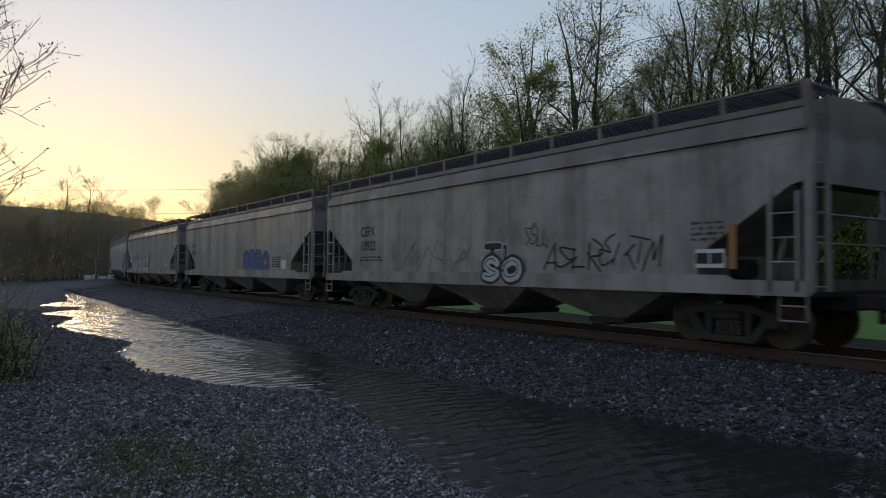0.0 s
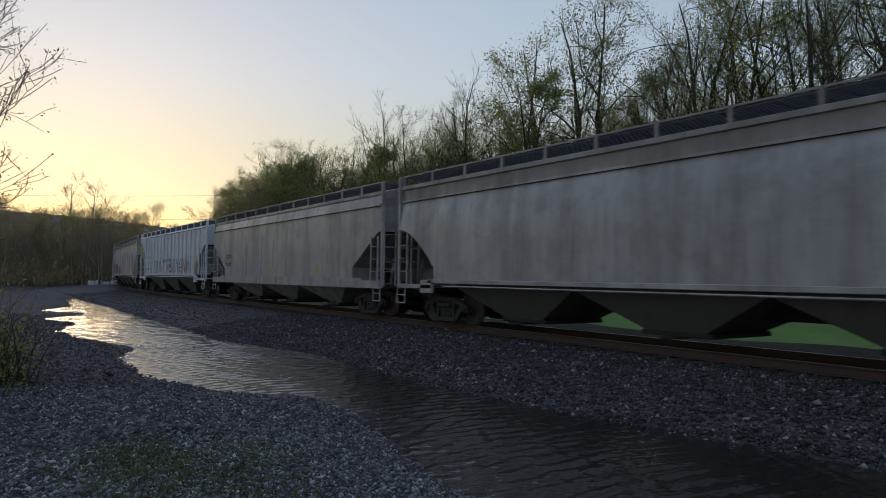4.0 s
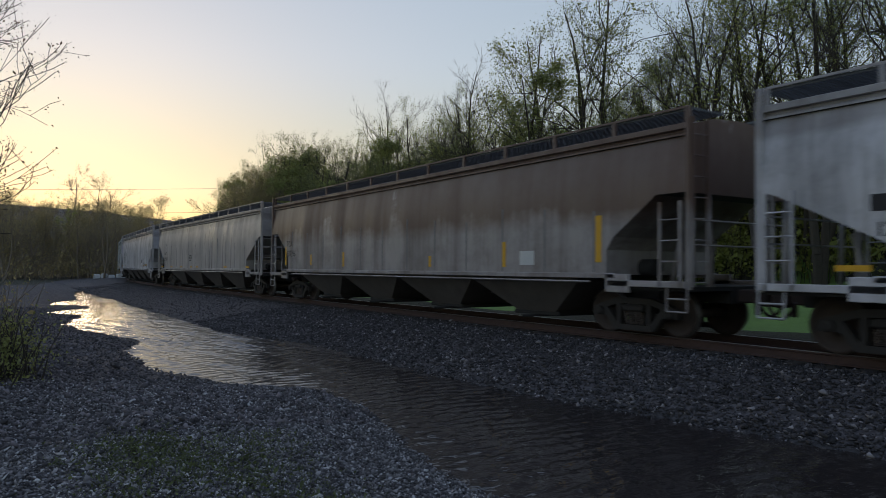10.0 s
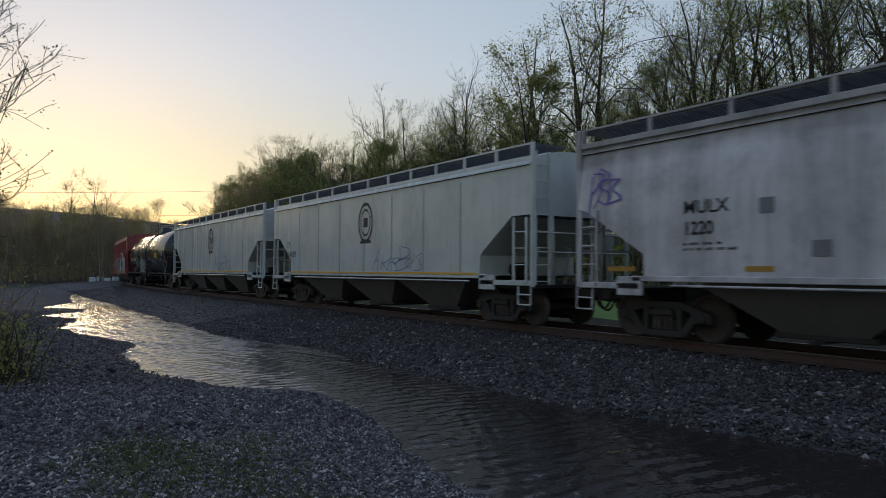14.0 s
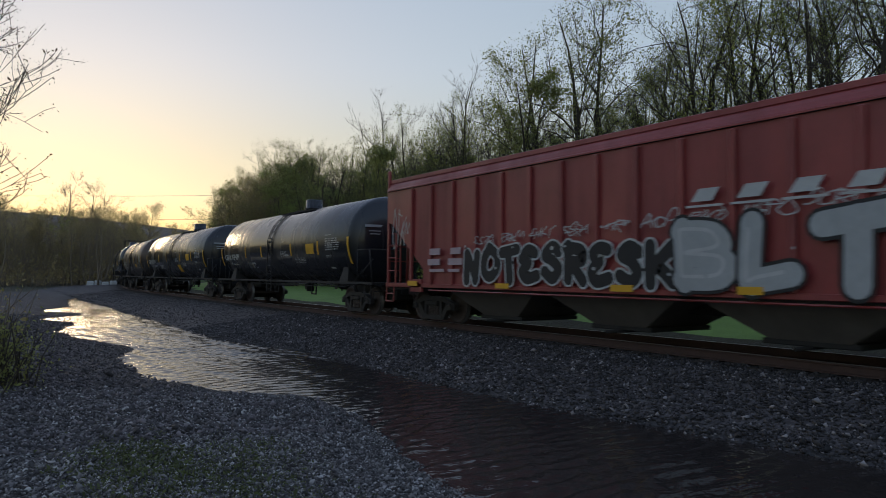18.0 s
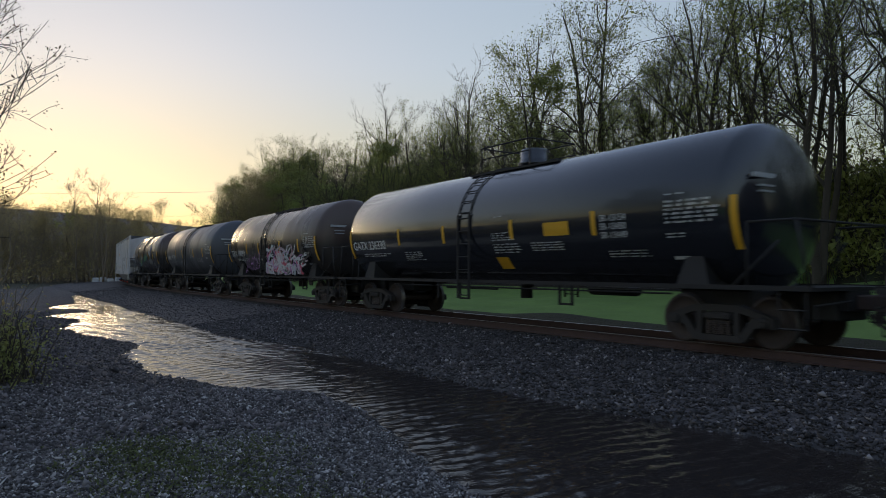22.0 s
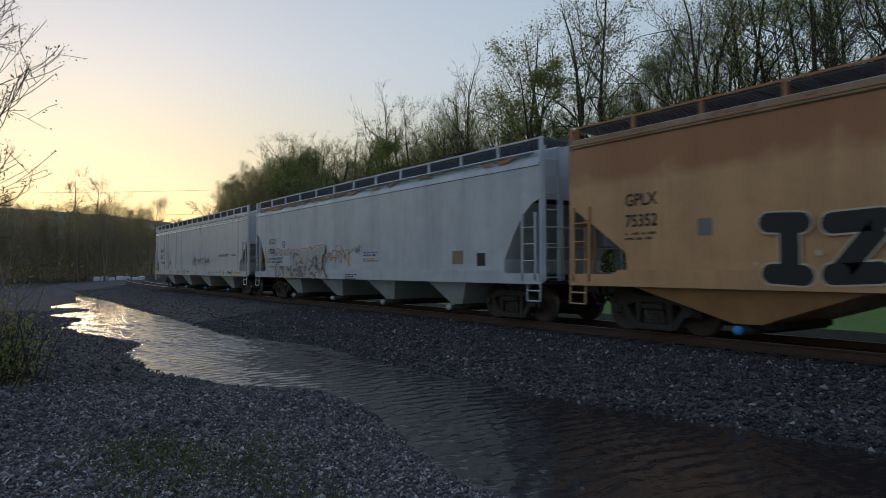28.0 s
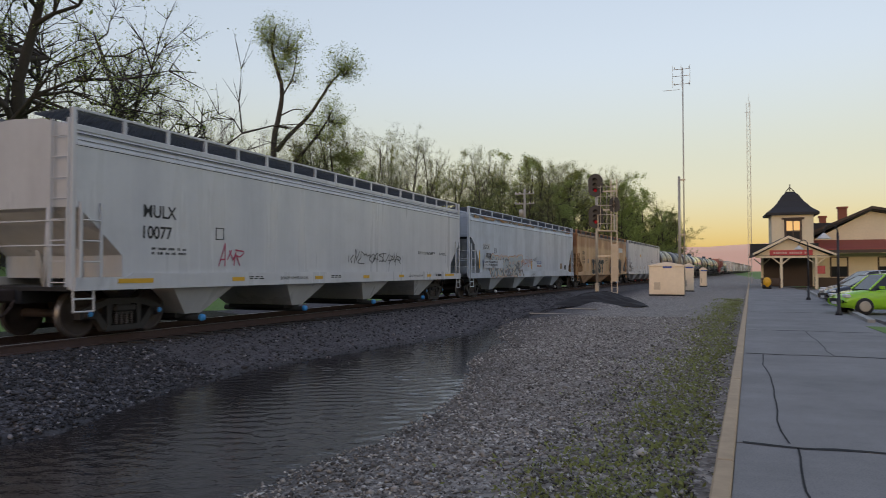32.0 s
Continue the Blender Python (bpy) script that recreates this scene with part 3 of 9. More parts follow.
# ---- track: rails on ties, two lines ----
def rail_path(u, s0, s1):
    bm = bmesh.new()
    prof = [(-0.07, -0.17), (0.07, -0.17), (0.07, -0.155), (0.012, -0.135), (0.012, -0.04), (0.036, -0.03), (0.036, -0.004), (0.026, 0.0), (-0.026, 0.0), (-0.036, -0.004), (-0.036, -0.03), (-0.012, -0.04), (-0.012, -0.135), (-0.07, -0.155)]
    secs = []
    s = s0
    while s <= s1 + 0.1:
        secs.append([across(s, u + px, RAIL + pz) for px, pz in prof])
        s += 6.0
    rows = [[bm.verts.new(p) for p in q] for q in secs]
    n = len(prof)
    for a, b in zip(rows, rows[1:]):
        for i in range(n):
            f = bm.faces.new((a[i], a[(i + 1) % n], b[(i + 1) % n], b[i]))
            f.material_index = 1 if i in (6, 7, 8) else 0
    bmesh.ops.recalc_face_normals(bm, faces=bm.faces)
    return bm


tie_me = bpy.data.meshes.new("tie")
bmt = boxes((-1.3, 1.3, -0.115, 0.115, -0.36, -0.172), bevel=0.012)
bmt.to_mesh(tie_me)
bmt.free()
tie_me.materials.append(WOOD_TIE)
line = thing("railway_track", "rusty-sided steel rails with bright heads on dark wooden ties in ballast", "railway track")
for off in (0.0,):
    for side in (-0.755, 0.755):
        part("rail", rail_path(off + side, -240, 330), [RUSTY, STEEL], line)
    for k in range(-60, 150):
        s = k * 0.53
        x, y, a = track(s)
        t = obj("tie", tie_me, None, line)
        t.matrix_basis = pose(*across(s, off, RAIL), 0, 0, -math.degrees(a))

# ---- railcars: built with z = 0 at the rail top, +y towards the rear, the side at -x faces the camera ----
R_WHEEL = 0.455


def mesh_of(name, bm, mats):
    me = bpy.data.meshes.new(name)
    bm.to_mesh(me)
    bm.free()
    for q in (mats if isinstance(mats, (list, tuple)) else [mats]):
        me.materials.append(q)
    return me


def wheelset_mesh():
    bm = bmesh.new()
    for sgn in (-1, 1):
        prof = [(0.815, 0.0), (0.83, 0.11), (0.80, 0.12), (0.765, 0.20), (0.765, 0.33), (0.80, 0.38), (0.815, 0.395), (0.815, 0.45), (0.80, R_WHEEL), (0.715, R_WHEEL + 0.006),
                (0.70, R_WHEEL + 0.028), (0.685, R_WHEEL + 0.02), (0.685, 0.39), (0.73, 0.34), (0.73, 0.2), (0.69, 0.12), (0.66, 0.0)]
        lathe(bm, [(sgn * p, r) for p, r in prof], "x", 22, mats=[0] * 7 + [1] * 2 + [0] * 7)
    bar(bm, (-0.67, 0, 0), (0.67, 0, 0), 0.085, 10)
    for sgn in (-1, 1):
        for k in range(3):
            a = k * 2.094
            bar(bm, (sgn * 0.79, 0.15 * math.cos(a), 0.15 * math.sin(a)), (sgn * 0.805, 0.15 * math.cos(a), 0.15 * math.sin(a)), 0.03, 6)
    return mesh_of("wheelset", bm, [WHEEL, TREAD])


def side_frame_mesh():
    """A cast truck side: arched top member, dipped bottom member, columns, spring window, bearing boxes."""
    bm = bmesh.new()
    t0, t1 = -0.075, 0.075
    top = [(-1.08, 0.36), (-1.08, 0.53), (-0.88, 0.60), (-0.42, 0.74), (0.42, 0.74), (0.88, 0.60), (1.08, 0.53), (1.08, 0.36), (0.99, 0.36), (0.98, 0.48), (0.80, 0.50), (0.40, 0.62), (-0.40, 0.62), (-0.80, 0.50), (-0.98, 0.48), (-0.99, 0.36)]
    prism(bm, top, t0, t1)
    prism(bm, [(-0.50, 0.09), (0.50, 0.09), (0.46, 0.20), (-0.46, 0.20)], t0 - 0.02, t1 + 0.02)
    for s in (-1, 1):
        prism(bm, [(s * 0.68, 0.53), (s * 0.82, 0.49), (s * 0.52, 0.10), (s * 0.40, 0.18)], t0, t1)
        prism(bm, [(s * 0.34, 0.19), (s * 0.43, 0.19), (s * 0.44, 0.63), (s * 0.31, 0.63)], t0, t1)
        prism(bm, [(s * 0.66, 0.52), (s * 0.73, 0.36), (s * 0.80, 0.36), (s * 0.80, 0.52)], t0, t1)
        lathe(bm, [(-0.13, 0.0), (-0.13, 0.075), (-0.12, 0.095), (0.08, 0.10), (0.08, 0.0)], "x", 14, (0, s * 0.89, 0.455))
        for k in range(3):
            a = k * 2.094 + 0.5
            bar(bm, (-0.145, s * 0.89 + 0.05 * math.cos(a), 0.455 + 0.05 * math.sin(a)), (-0.125, s * 0.89 + 0.05 * math.cos(a), 0.455 + 0.05 * math.sin(a)), 0.014, 5)
    box(bm, -0.13, 0.10, -0.27, 0.27, 0.47, 0.60, bevel=0.03)
    return mesh_of("side_frame", bm, TRUCK)


def spring_mesh():
    prof = [(-0.13, 0.0)]
    for k in range(7):
        z = -0.125 + k * 0.037
        prof += [(z, 0.030), (z + 0.011, 0.052), (z + 0.022, 0.030)]
    return mesh_of("spring", lathe(bmesh.new(), prof + [(0.14, 0.0)], "z", 8), SPRING)


def bolster_mesh():
    bm = boxes((-1.05, 1.05, -0.17, 0.17, 0.40, 0.62), (-0.3, 0.3, -0.22, 0.22, 0.62, 0.72), (-0.86, 0.86, -0.29, 0.29, 0.19, 0.40), (-0.85, 0.85, -0.55, -0.45, 0.36, 0.46), (-0.85, 0.85, 0.45, 0.55, 0.36, 0.46), bevel=0.02)
    return mesh_of("truck", bm, TRUCK)


ME_WHEELSET, ME_FRAME, ME_SPRING, ME_BOLSTER = wheelset_mesh(), side_frame_mesh(), spring_mesh(), bolster_mesh()


def truck_at(car, y, cap=None):
    t = obj("truck", ME_BOLSTER, None, car)
    t.location = (0, y, 0)
    for sx in (-1, 1):
        f = obj("side_frame", ME_FRAME, None, t)
        f.location = (sx * 0.98, 0, 0)
        f.rotation_euler = (0, 0, 0 if sx < 0 else math.pi)
        if sx < 0:
            for k in range(4):
                s = obj("spring", ME_SPRING, None, t)
                s.location = (sx * 1.02, -0.195 + 0.13 * k, 0.335)
    for sy in (-0.89, 0.89):
        w = obj("wheelset", ME_WHEELSET, None, t)
        w.location = (0, sy, R_WHEEL)
    if cap:
        for sy in (-0.89, 0.89):
            bm = lathe(bmesh.new(), [(-1.135, 0.0), (-1.135, 0.05), (-1.11, 0.06), (-1.11, 0.0)], "x", 12, (0, sy, 0.455))
            part("bearing_cap", bm, cap, t, "blue bearing end cap")
    return t


def coupler_mesh():
    bm = bmesh.new()
    box(bm, -0.12, 0.12, -0.35, 0.40, 0.70, 0.95, bevel=0.03)
    box(bm, -0.24, 0.02, 0.36, 0.66, 0.64, 1.00, bevel=0.06)
    box(bm, 0.04, 0.24, 0.40, 0.62, 0.66, 0.98, bevel=0.06)
    box(bm, -0.05, 0.05, 0.30, 0.40, 0.48, 0.72, bevel=0.02)
    for k in range(8):
        a0, a1 = k / 8, (k + 1) / 8
        f = lambda a: (-0.30 + 0.05 * a, 0.15 + 0.55 * a, 0.75 - 1.1 * a * (1 - a) - 0.05 * a)
        bar(bm, f(a0), f(a1), 0.028, 6)
    return mesh_of("coupler", bm, COUPLER)


ME_COUPLER = coupler_mesh()


def couplers(car, half):
    for s in (-1, 1):
        c = obj("coupler", ME_COUPLER, None, car, "grimy dark coupler with a drooping air hose")
        c.location = (0, s * (half - 0.05), 0)
        c.rotation_euler = (0, 0, 0 if s > 0 else math.pi)


def ladder(car, x, y, z0, z1, width, mat, rungs=0.38, dy=True, name="ladder"):
    """Two stiles and rungs; it stands in the plane of the side (dy) or of the end."""
    d = (0, width, 0) if dy else (width, 0, 0)
    made = None
    for q in (0, 1):
        bm = boxes((x + d[0] * q - 0.02, x + d[0] * q + 0.02, y + d[1] * q - 0.025, y + d[1] * q + 0.025, z0, z1))
        made = part("stile", bm, mat, made) if made else part(name, bm, mat, car)
    z = z0 + 0.08
    while z < z1:
        part("rung", bars(0.014, ((x, y, z), (x + d[0], y + d[1], z)), n=5), mat, made)
        z += rungs
    return made


def lettered(car, body, y, z, size, mat, x=-1.6, bold=0.0, squeeze=0.95, name="lettering", label=""):
    """Writing on the side that faces the camera, reading from its rear end (+y) on."""
    me = text_mesh(body, size, bold, squeeze)
    ob = obj(name, me, mat, car, label)
    ob.matrix_basis = pose(x - 0.006, y, z) @ Matrix(((0, 0, -1, 0), (-1, 0, 0, 0), (0, 1, 0, 0), (0, 0, 0, 1)))
    return ob


def plates(car, rects, mat, x=-1.6, name="marking", label=""):
    """Flat painted bars on the side: (y, z, width, height), y the edge nearest the rear."""
    made = None
    for y, z, w, h in rects:
        made = part(name, boxes((x - 0.007, x + 0.004, y - w, y, z, z + h)), mat, car, label)
    return made


def small_print(car, y, z, w, rows, mat, x=-1.6, h=0.05, seed=1):
    rng = random.Random(seed)
    rects = []
    for r in range(rows):
        c = y
        while c > y - w * (0.7 + 0.3 * rng.random()):
            k = 0.08 + 0.16 * rng.random()
            n = max(1, int(k / (h * 0.75)))
            rects += [(c - q * h * 0.75, z - r * h * 1.9, h * rng.uniform(0.3, 0.55), h * rng.choice((0.8, 1.0, 1.0))) for q in range(n)]
            c -= max(k, n * h * 0.75) + 0.05
    bm = bmesh.new()
    for y, z, w, h in rects:
        box(bm, x - 0.007, x + 0.004, y - w, y, z, z + h)
    ob = part("small_print", bm, mat, car)
    ob["kind"] = "stuff"
    return ob


def ribbon(bm, pts, width, x):
    """A flat painted stroke along points (y, z)."""
    for k, ((ya, za), (yb, zb)) in enumerate(zip(pts, pts[1:])):
        d = Vector((yb - ya, zb - za))
        if d.length < 1e-5:
            continue
        n = Vector((-d.y, d.x)).normalized() * width / 2
        e = d.normalized() * width * 0.3
        xx = x - 0.0004 * (k % 4)
        q = [(ya - e.x + n.x, za - e.y + n.y), (ya - e.x - n.x, za - e.y - n.y), (yb + e.x - n.x, zb + e.y - n.y), (yb + e.x + n.x, zb + e.y + n.y)]
        bm.faces.new([bm.verts.new((xx, a, b)) for a, b in q])


# hand-drawn letter strokes in a unit box: (across, up)
STROKES = {
    "B": [[(0.1, 0), (0.12, 0.5), (0.1, 1)], [(0.1, 1), (0.7, 0.95), (0.75, 0.65), (0.2, 0.52), (0.85, 0.42), (0.85, 0.08), (0.1, 0)]],
    "E": [[(0.8, 0.9), (0.35, 1), (0.1, 0.75), (0.45, 0.52), (0.1, 0.3), (0.3, 0.0), (0.85, 0.1)]],
    "N": [[(0.1, 0), (0.2, 1)], [(0.2, 1), (0.75, 0.02)], [(0.75, 0.02), (0.9, 1)]],
    "O": [[(0.5, 1), (0.1, 0.7), (0.12, 0.25), (0.5, 0), (0.9, 0.3), (0.88, 0.75), (0.5, 1)]],
    "S": [[(0.85, 0.85), (0.5, 1), (0.15, 0.75), (0.5, 0.5), (0.85, 0.25), (0.5, 0), (0.1, 0.15)]],
    "P": [[(0.15, 0), (0.15, 1)], [(0.15, 1), (0.8, 0.9), (0.8, 0.6), (0.15, 0.45)]],
    "C": [[(0.85, 0.85), (0.5, 1), (0.1, 0.6), (0.2, 0.15), (0.55, 0), (0.9, 0.2)]],
    "A": [[(0.05, 0), (0.4, 1), (0.55, 0.95), (0.9, 0)], [(0.2, 0.35), (0.8, 0.4)]],
    "R": [[(0.15, 0), (0.1, 1)], [(0.1, 1), (0.8, 0.9), (0.75, 0.55), (0.2, 0.5)], [(0.3, 0.5), (0.9, 0)]],
    "K": [[(0.15, 0), (0.12, 1)], [(0.85, 1), (0.2, 0.45)], [(0.3, 0.5), (0.6, 0.3), (0.95, 0)]],
    "L": [[(0.15, 1), (0.12, 0.05), (0.3, 0), (0.85, 0.08)]],
    "T": [[(0.05, 0.92), (0.95, 1)], [(0.5, 0.95), (0.48, 0)]],
    "M": [[(0.05, 0), (0.2, 1), (0.5, 0.35), (0.8, 1), (0.95, 0)]],
    "H": [[(0.15, 0), (0.12, 1)], [(0.85, 0), (0.88, 1)], [(0.15, 0.5), (0.85, 0.52)]],
    "W": [[(0.05, 1), (0.25, 0), (0.5, 0.75), (0.75, 0), (0.95, 1)]],
    "I": [[(0.2, 1), (0.8, 1)], [(0.5, 1), (0.5, 0)], [(0.2, 0), (0.8, 0)]],
    "Z": [[(0.1, 0.95), (0.85, 1)], [(0.85, 1), (0.15, 0.05)], [(0.15, 0.05), (0.9, 0)]],
    "~": [[(0.0, 0.4), (0.25, 0.8), (0.5, 0.35), (0.75, 0.8), (1.0, 0.5)]],
    "*": [[(0.1, 0.2), (0.9, 0.8)], [(0.2, 0.9), (0.8, 0.1)], [(0.5, 1.0), (0.5, 0.0)]],
}


def smooth_line(pts, steps=5):
    """A curve through the points."""
    if len(pts) < 3:
        return [tuple(p) for p in pts]
    out = []
    q = [pts[0]] + list(pts) + [pts[-1]]
    for k in range(1, len(q) - 2):
        p0, p1, p2, p3 = q[k - 1:k + 3]
        for i in range(steps):
            t = i / steps
            out.append(tuple(0.5 * (2 * b + (c - a) * t + (2 * a - 5 * b + 4 * c - d) * t * t + (3 * b - a - 3 * c + d) * t ** 3) for a, b, c, d in zip(p0, p1, p2, p3)))
    return out + [tuple(pts[-1])]


def strokes(rng, letter, y, z, w, h, slant=0.15, wobble=0.05):
    """A letter's strokes on a car's side; it reads from y towards the front."""
    res = []
    for line in STROKES[letter]:
        pts = [(y - w * (a + slant * b + rng.uniform(-wobble, wobble)), z + h * (b + rng.uniform(-wobble, wobble))) for a, b in line]
        res.append(smooth_line(pts))
    return res


def tag(car, y, z, w, h, mat, seed, x=-1.6, stroke=0.035, letters=5, label="scrawled spray-paint tag", text=None):
    """Handwriting in spray paint, w long towards the front from y."""
    rng = random.Random(seed)
    bm = bmesh.new()
    word = text or "".join(rng.choice("BENOSPCARKLTM~") for k in range(letters))
    step = w / len(word)
    for i, c in enumerate(word):
        if c == " ":
            continue
        up = 0 if text else rng.uniform(-0.12, 0.12) * h
        tall = h * (1 if text else rng.uniform(0.65, 1.15))
        for line in strokes(rng, c, y - i * step, z + up, step * (0.78 if text else rng.uniform(1.0, 1.7)), tall, 0.05 if text else 0.35, 0.025 if text else 0.2):
            ribbon(bm, line, stroke, x - 0.009 - 0.0006 * (i % 3))
    ob = part("graffiti", bm, mat, car, label)
    ob["kind"] = "stuff"
    return ob


def smear(car, y, z, w, h, mats, seed, x=-1.6, count=70, label="swirling pale spray-painted smears"):
    """A flowing splash of overlapping strokes, fuller towards its rear end."""
    rng = random.Random(seed)
    bm = bmesh.new()
    for k in range(count):
        t = rng.random() ** 1.2
        tall = h * (1 - 0.55 * t)
        a, b = y - w * t, z + tall * rng.random() + 0.12 * h * t
        d = rng.uniform(-0.9, 0.5)
        pts = [(a, b)]
        for q in range(3):
            r = rng.uniform(0.12, 0.26)
            d += rng.uniform(-0.9, 0.9)
            pts.append((pts[-1][0] - r * math.cos(d), min(max(pts[-1][1] + r * math.sin(d), z), z + h)))
        fat(bm, smooth_line(pts, 4), rng.uniform(0.03, 0.13), x - 0.006 - 0.0003 * (k % 20), rng.randrange(len(mats)))
    ob = part("graffiti", bm, mats, car, label)
    ob["kind"] = "stuff"
    return ob


def disc(bm, y, z, r, x, mi, n=12):
    f = bm.faces.new([bm.verts.new((x, y + r * math.cos(a), z + r * math.sin(a))) for a in (2 * math.pi * k / n for k in range(n))])
    f.material_index = mi


def fat(bm, line, width, x, mi):
    """A fat stroke with round ends and joints."""
    n0 = len(bm.faces)
    for k, ((ya, za), (yb, zb)) in enumerate(zip(line, line[1:])):
        d = Vector((yb - ya, zb - za))
        if d.length < 1e-4:
            continue
        n = Vector((-d.y, d.x)).normalized() * width / 2
        f = bm.faces.new([bm.verts.new((x - 0.00004 * (k % 2), a, b)) for a, b in ((ya + n.x, za + n.y), (ya - n.x, za - n.y), (yb - n.x, zb - n.y), (yb + n.x, zb + n.y))])
        f.material_index = mi
    for k, (a, b) in enumerate(line):
        disc(bm, a, b, width / 2, x - 0.0001 - 0.00004 * (k % 3), mi)


def piece(car, y, z, w, h, fill, edge, seed, x=-1.6, letters=5, inner=None, edge_w=0.055, label="large bubble-lettered graffiti with a dark outline", text=None, body=0.36):
    """Swollen spray-painted letters: a wide outline, the fill over it, thin lines and dots inside."""
    rng = random.Random(seed)
    bm = bmesh.new()
    word = text or "".join(rng.choice("BESRAKONPCLT") for k in range(letters))
    step = w / len(word)
    wide = min(step * body, h * 0.30)
    for i, c in enumerate(word):
        lines = strokes(rng, c, y - (i + 0.10) * step, z + h * 0.16 + rng.uniform(-0.04, 0.04) * h, step * 0.84, h * 0.68 * rng.uniform(0.92, 1.1), 0.0, 0.06)
        xx = x - 0.006 - 0.0012 * (i % 3)
        for line in lines:
            fat(bm, line, wide + 2 * edge_w, xx, 0)
        for line in lines:
            fat(bm, line, wide, xx - 0.0004, 1)
        for line in lines:
            fat(bm, [(a + wide * 0.16, b + wide * 0.12) for a, b in line[1:-1]], wide * 0.16, xx - 0.0008, 2)
        for k in range(2):
            disc(bm, y - (i + rng.random()) * step, z + h * rng.uniform(0.05, 0.98), rng.uniform(0.02, 0.05), x - 0.011, rng.choice((0, 1)), 8)
    ob = part("graffiti", bm, [edge, fill, inner or edge], car, label)
    ob["kind"] = "stuff"
    return ob


def hopper(label, q0, q1, mat, end_mat=None, skirt=True, bays=3, ribs=0, cut="slant", top=3.95, crease=3.5, hatch=True, cap=None, trim=None, post=None,
           cut_in=1.9, cut_top=2.7, bow=0.0, boards=True, rib_shift=0.0, lip_out=0.055, floor=None, rib_mat=None, board_posts=12, bay_mat=None, bearing=None, bay_top=None, bay_span=None):
    """A covered hopper from q0 to q1 along the train. The sides are cut away at the ends over sloping end sheets."""
    L = q1 - q0
    half = L / 2
    car = thing("hopper_car", label, "railcar", "freight train")
    end_mat, post, trim, bay_mat = end_mat or mat, post or mat, trim or mat, bay_mat or mat
    floor = floor if floor is not None else (1.14 if skirt else 1.20)
    W = 1.6
    sec_y = []
    lip = 0.06
    if cut == "round":
        for k in range(9):
            a = math.pi / 2 * k / 8
            sec_y.append((lip + cut_in * math.sin(a), floor + 0.36 + (cut_top - floor - 0.36) * (1 - math.sin(a) ** 1.7)))
        sec_y.append((lip + cut_in + 0.02, floor))
    elif cut == "notch":
        sec_y = [(lip, cut_top), (lip + cut_in * 0.35, cut_top), (lip + cut_in * 0.9, cut_top - 0.75), (lip + cut_in, floor + 0.5), (lip + cut_in + 0.01, floor)]
    else:
        sec_y = [(lip, cut_top), (lip + cut_in * 0.12, cut_top - 0.05), (lip + cut_in, floor + 0.45), (lip + cut_in + 0.02, floor)]
    stations = [(-half + a, z) for a, z in sec_y] + [(half - a, z) for a, z in reversed(sec_y)]

    def section(y, zb):
        lean = lambda z: W - bow * max(0.0, (z - 2.35) / (crease - 2.35)) ** 2
        right = [(lean(max(zb, z)), max(zb + 0.002 * k, z)) for k, z in enumerate((zb, 2.35, 2.65, 2.95, 3.2, crease - 0.02))]
        e = W - bow
        right += [(e + lip_out, crease - 0.012), (e + lip_out, crease + 0.018), (e + 0.005, crease + 0.05), (e - 0.03 + 0.3 * bow, crease + 0.2 * (top - crease) / 0.45), (W - 0.10, top - 0.06), (W - 0.22, top), (0.75, top + 0.16), (0.0, top + 0.20)]
        left = [(-a, z) for a, z in reversed(right[:-1])]
        return [(a, y, z) for a, z in right + left]
    bm = bmesh.new()
    loft(bm, [section(y, z) for y, z in stations])
    for f in bm.faces:
        n = f.normal
        if bow and abs(n.x) > 0.9:
            f.smooth = True
        if abs(n.y) > 0.35 and abs(n.x) < 0.2:
            f.material_index = 1
        elif n.z < -0.7:
            f.material_index = 2
    for e in bm.edges:
        e.smooth = len(e.link_faces) == 2 and all(f.smooth for f in e.link_faces) and e.calc_face_angle(3) < 0.3
    body = part("body", bm, [mat, end_mat, UNDER], car)
    # top chord and roof edge
    for s in (-1, 1):
        part("top_chord", boxes((s * (W - 0.10) - 0.045, s * (W - 0.10) + 0.045, -half + 0.05, half - 0.05, top - 0.10, top + 0.015), bevel=0.01), trim, car)
    # running boards of grating with their brackets
    for s in (-1, 1) if boards else ():
        x0, x1 = sorted((s * (W - 0.15), s * (W - 1.05)))
        bmg = bmesh.new()
        for k in range(10):
            xx = x0 + 0.01 + (x1 - x0 - 0.06) * k / 9
            box(bmg, xx, xx + 0.04, -half + 0.02, half - 0.02, top + 0.24, top + 0.285)
        for k in range(int(L / 0.5)):
            yy = -half + 0.1 + k * 0.5
            box(bmg, x0, x1, yy, yy + 0.03, top + 0.245, top + 0.27)
        part("running_board", bmg, GRATE, car, "galvanised running board")
        bmb = bmesh.new()
        xe = s * (W - 0.13)
        for k in range(board_posts + 1):
            yy = -half + 0.12 + (L - 0.24) * k / board_posts
            box(bmb, xe - 0.025, xe + 0.025, yy - 0.04, yy + 0.04, top - 0.02, top + 0.30)
        box(bmb, xe - 0.02, xe + 0.02, -half + 0.1, half - 0.1, top + 0.285, top + 0.325)
        part("board_bracket", bmb, trim, car)
    if hatch:
        for k in range(3 if L < 19 else 4):
            n = 3 if L < 19 else 4
            y0 = -half + 0.7 + (L - 1.4) * k / n
            part("roof_hatch", boxes((-0.42, 0.42, y0 + 0.1, y0 + (L - 1.4) / n - 0.1, top + 0.17, top + 0.29), bevel=0.03), trim, car)
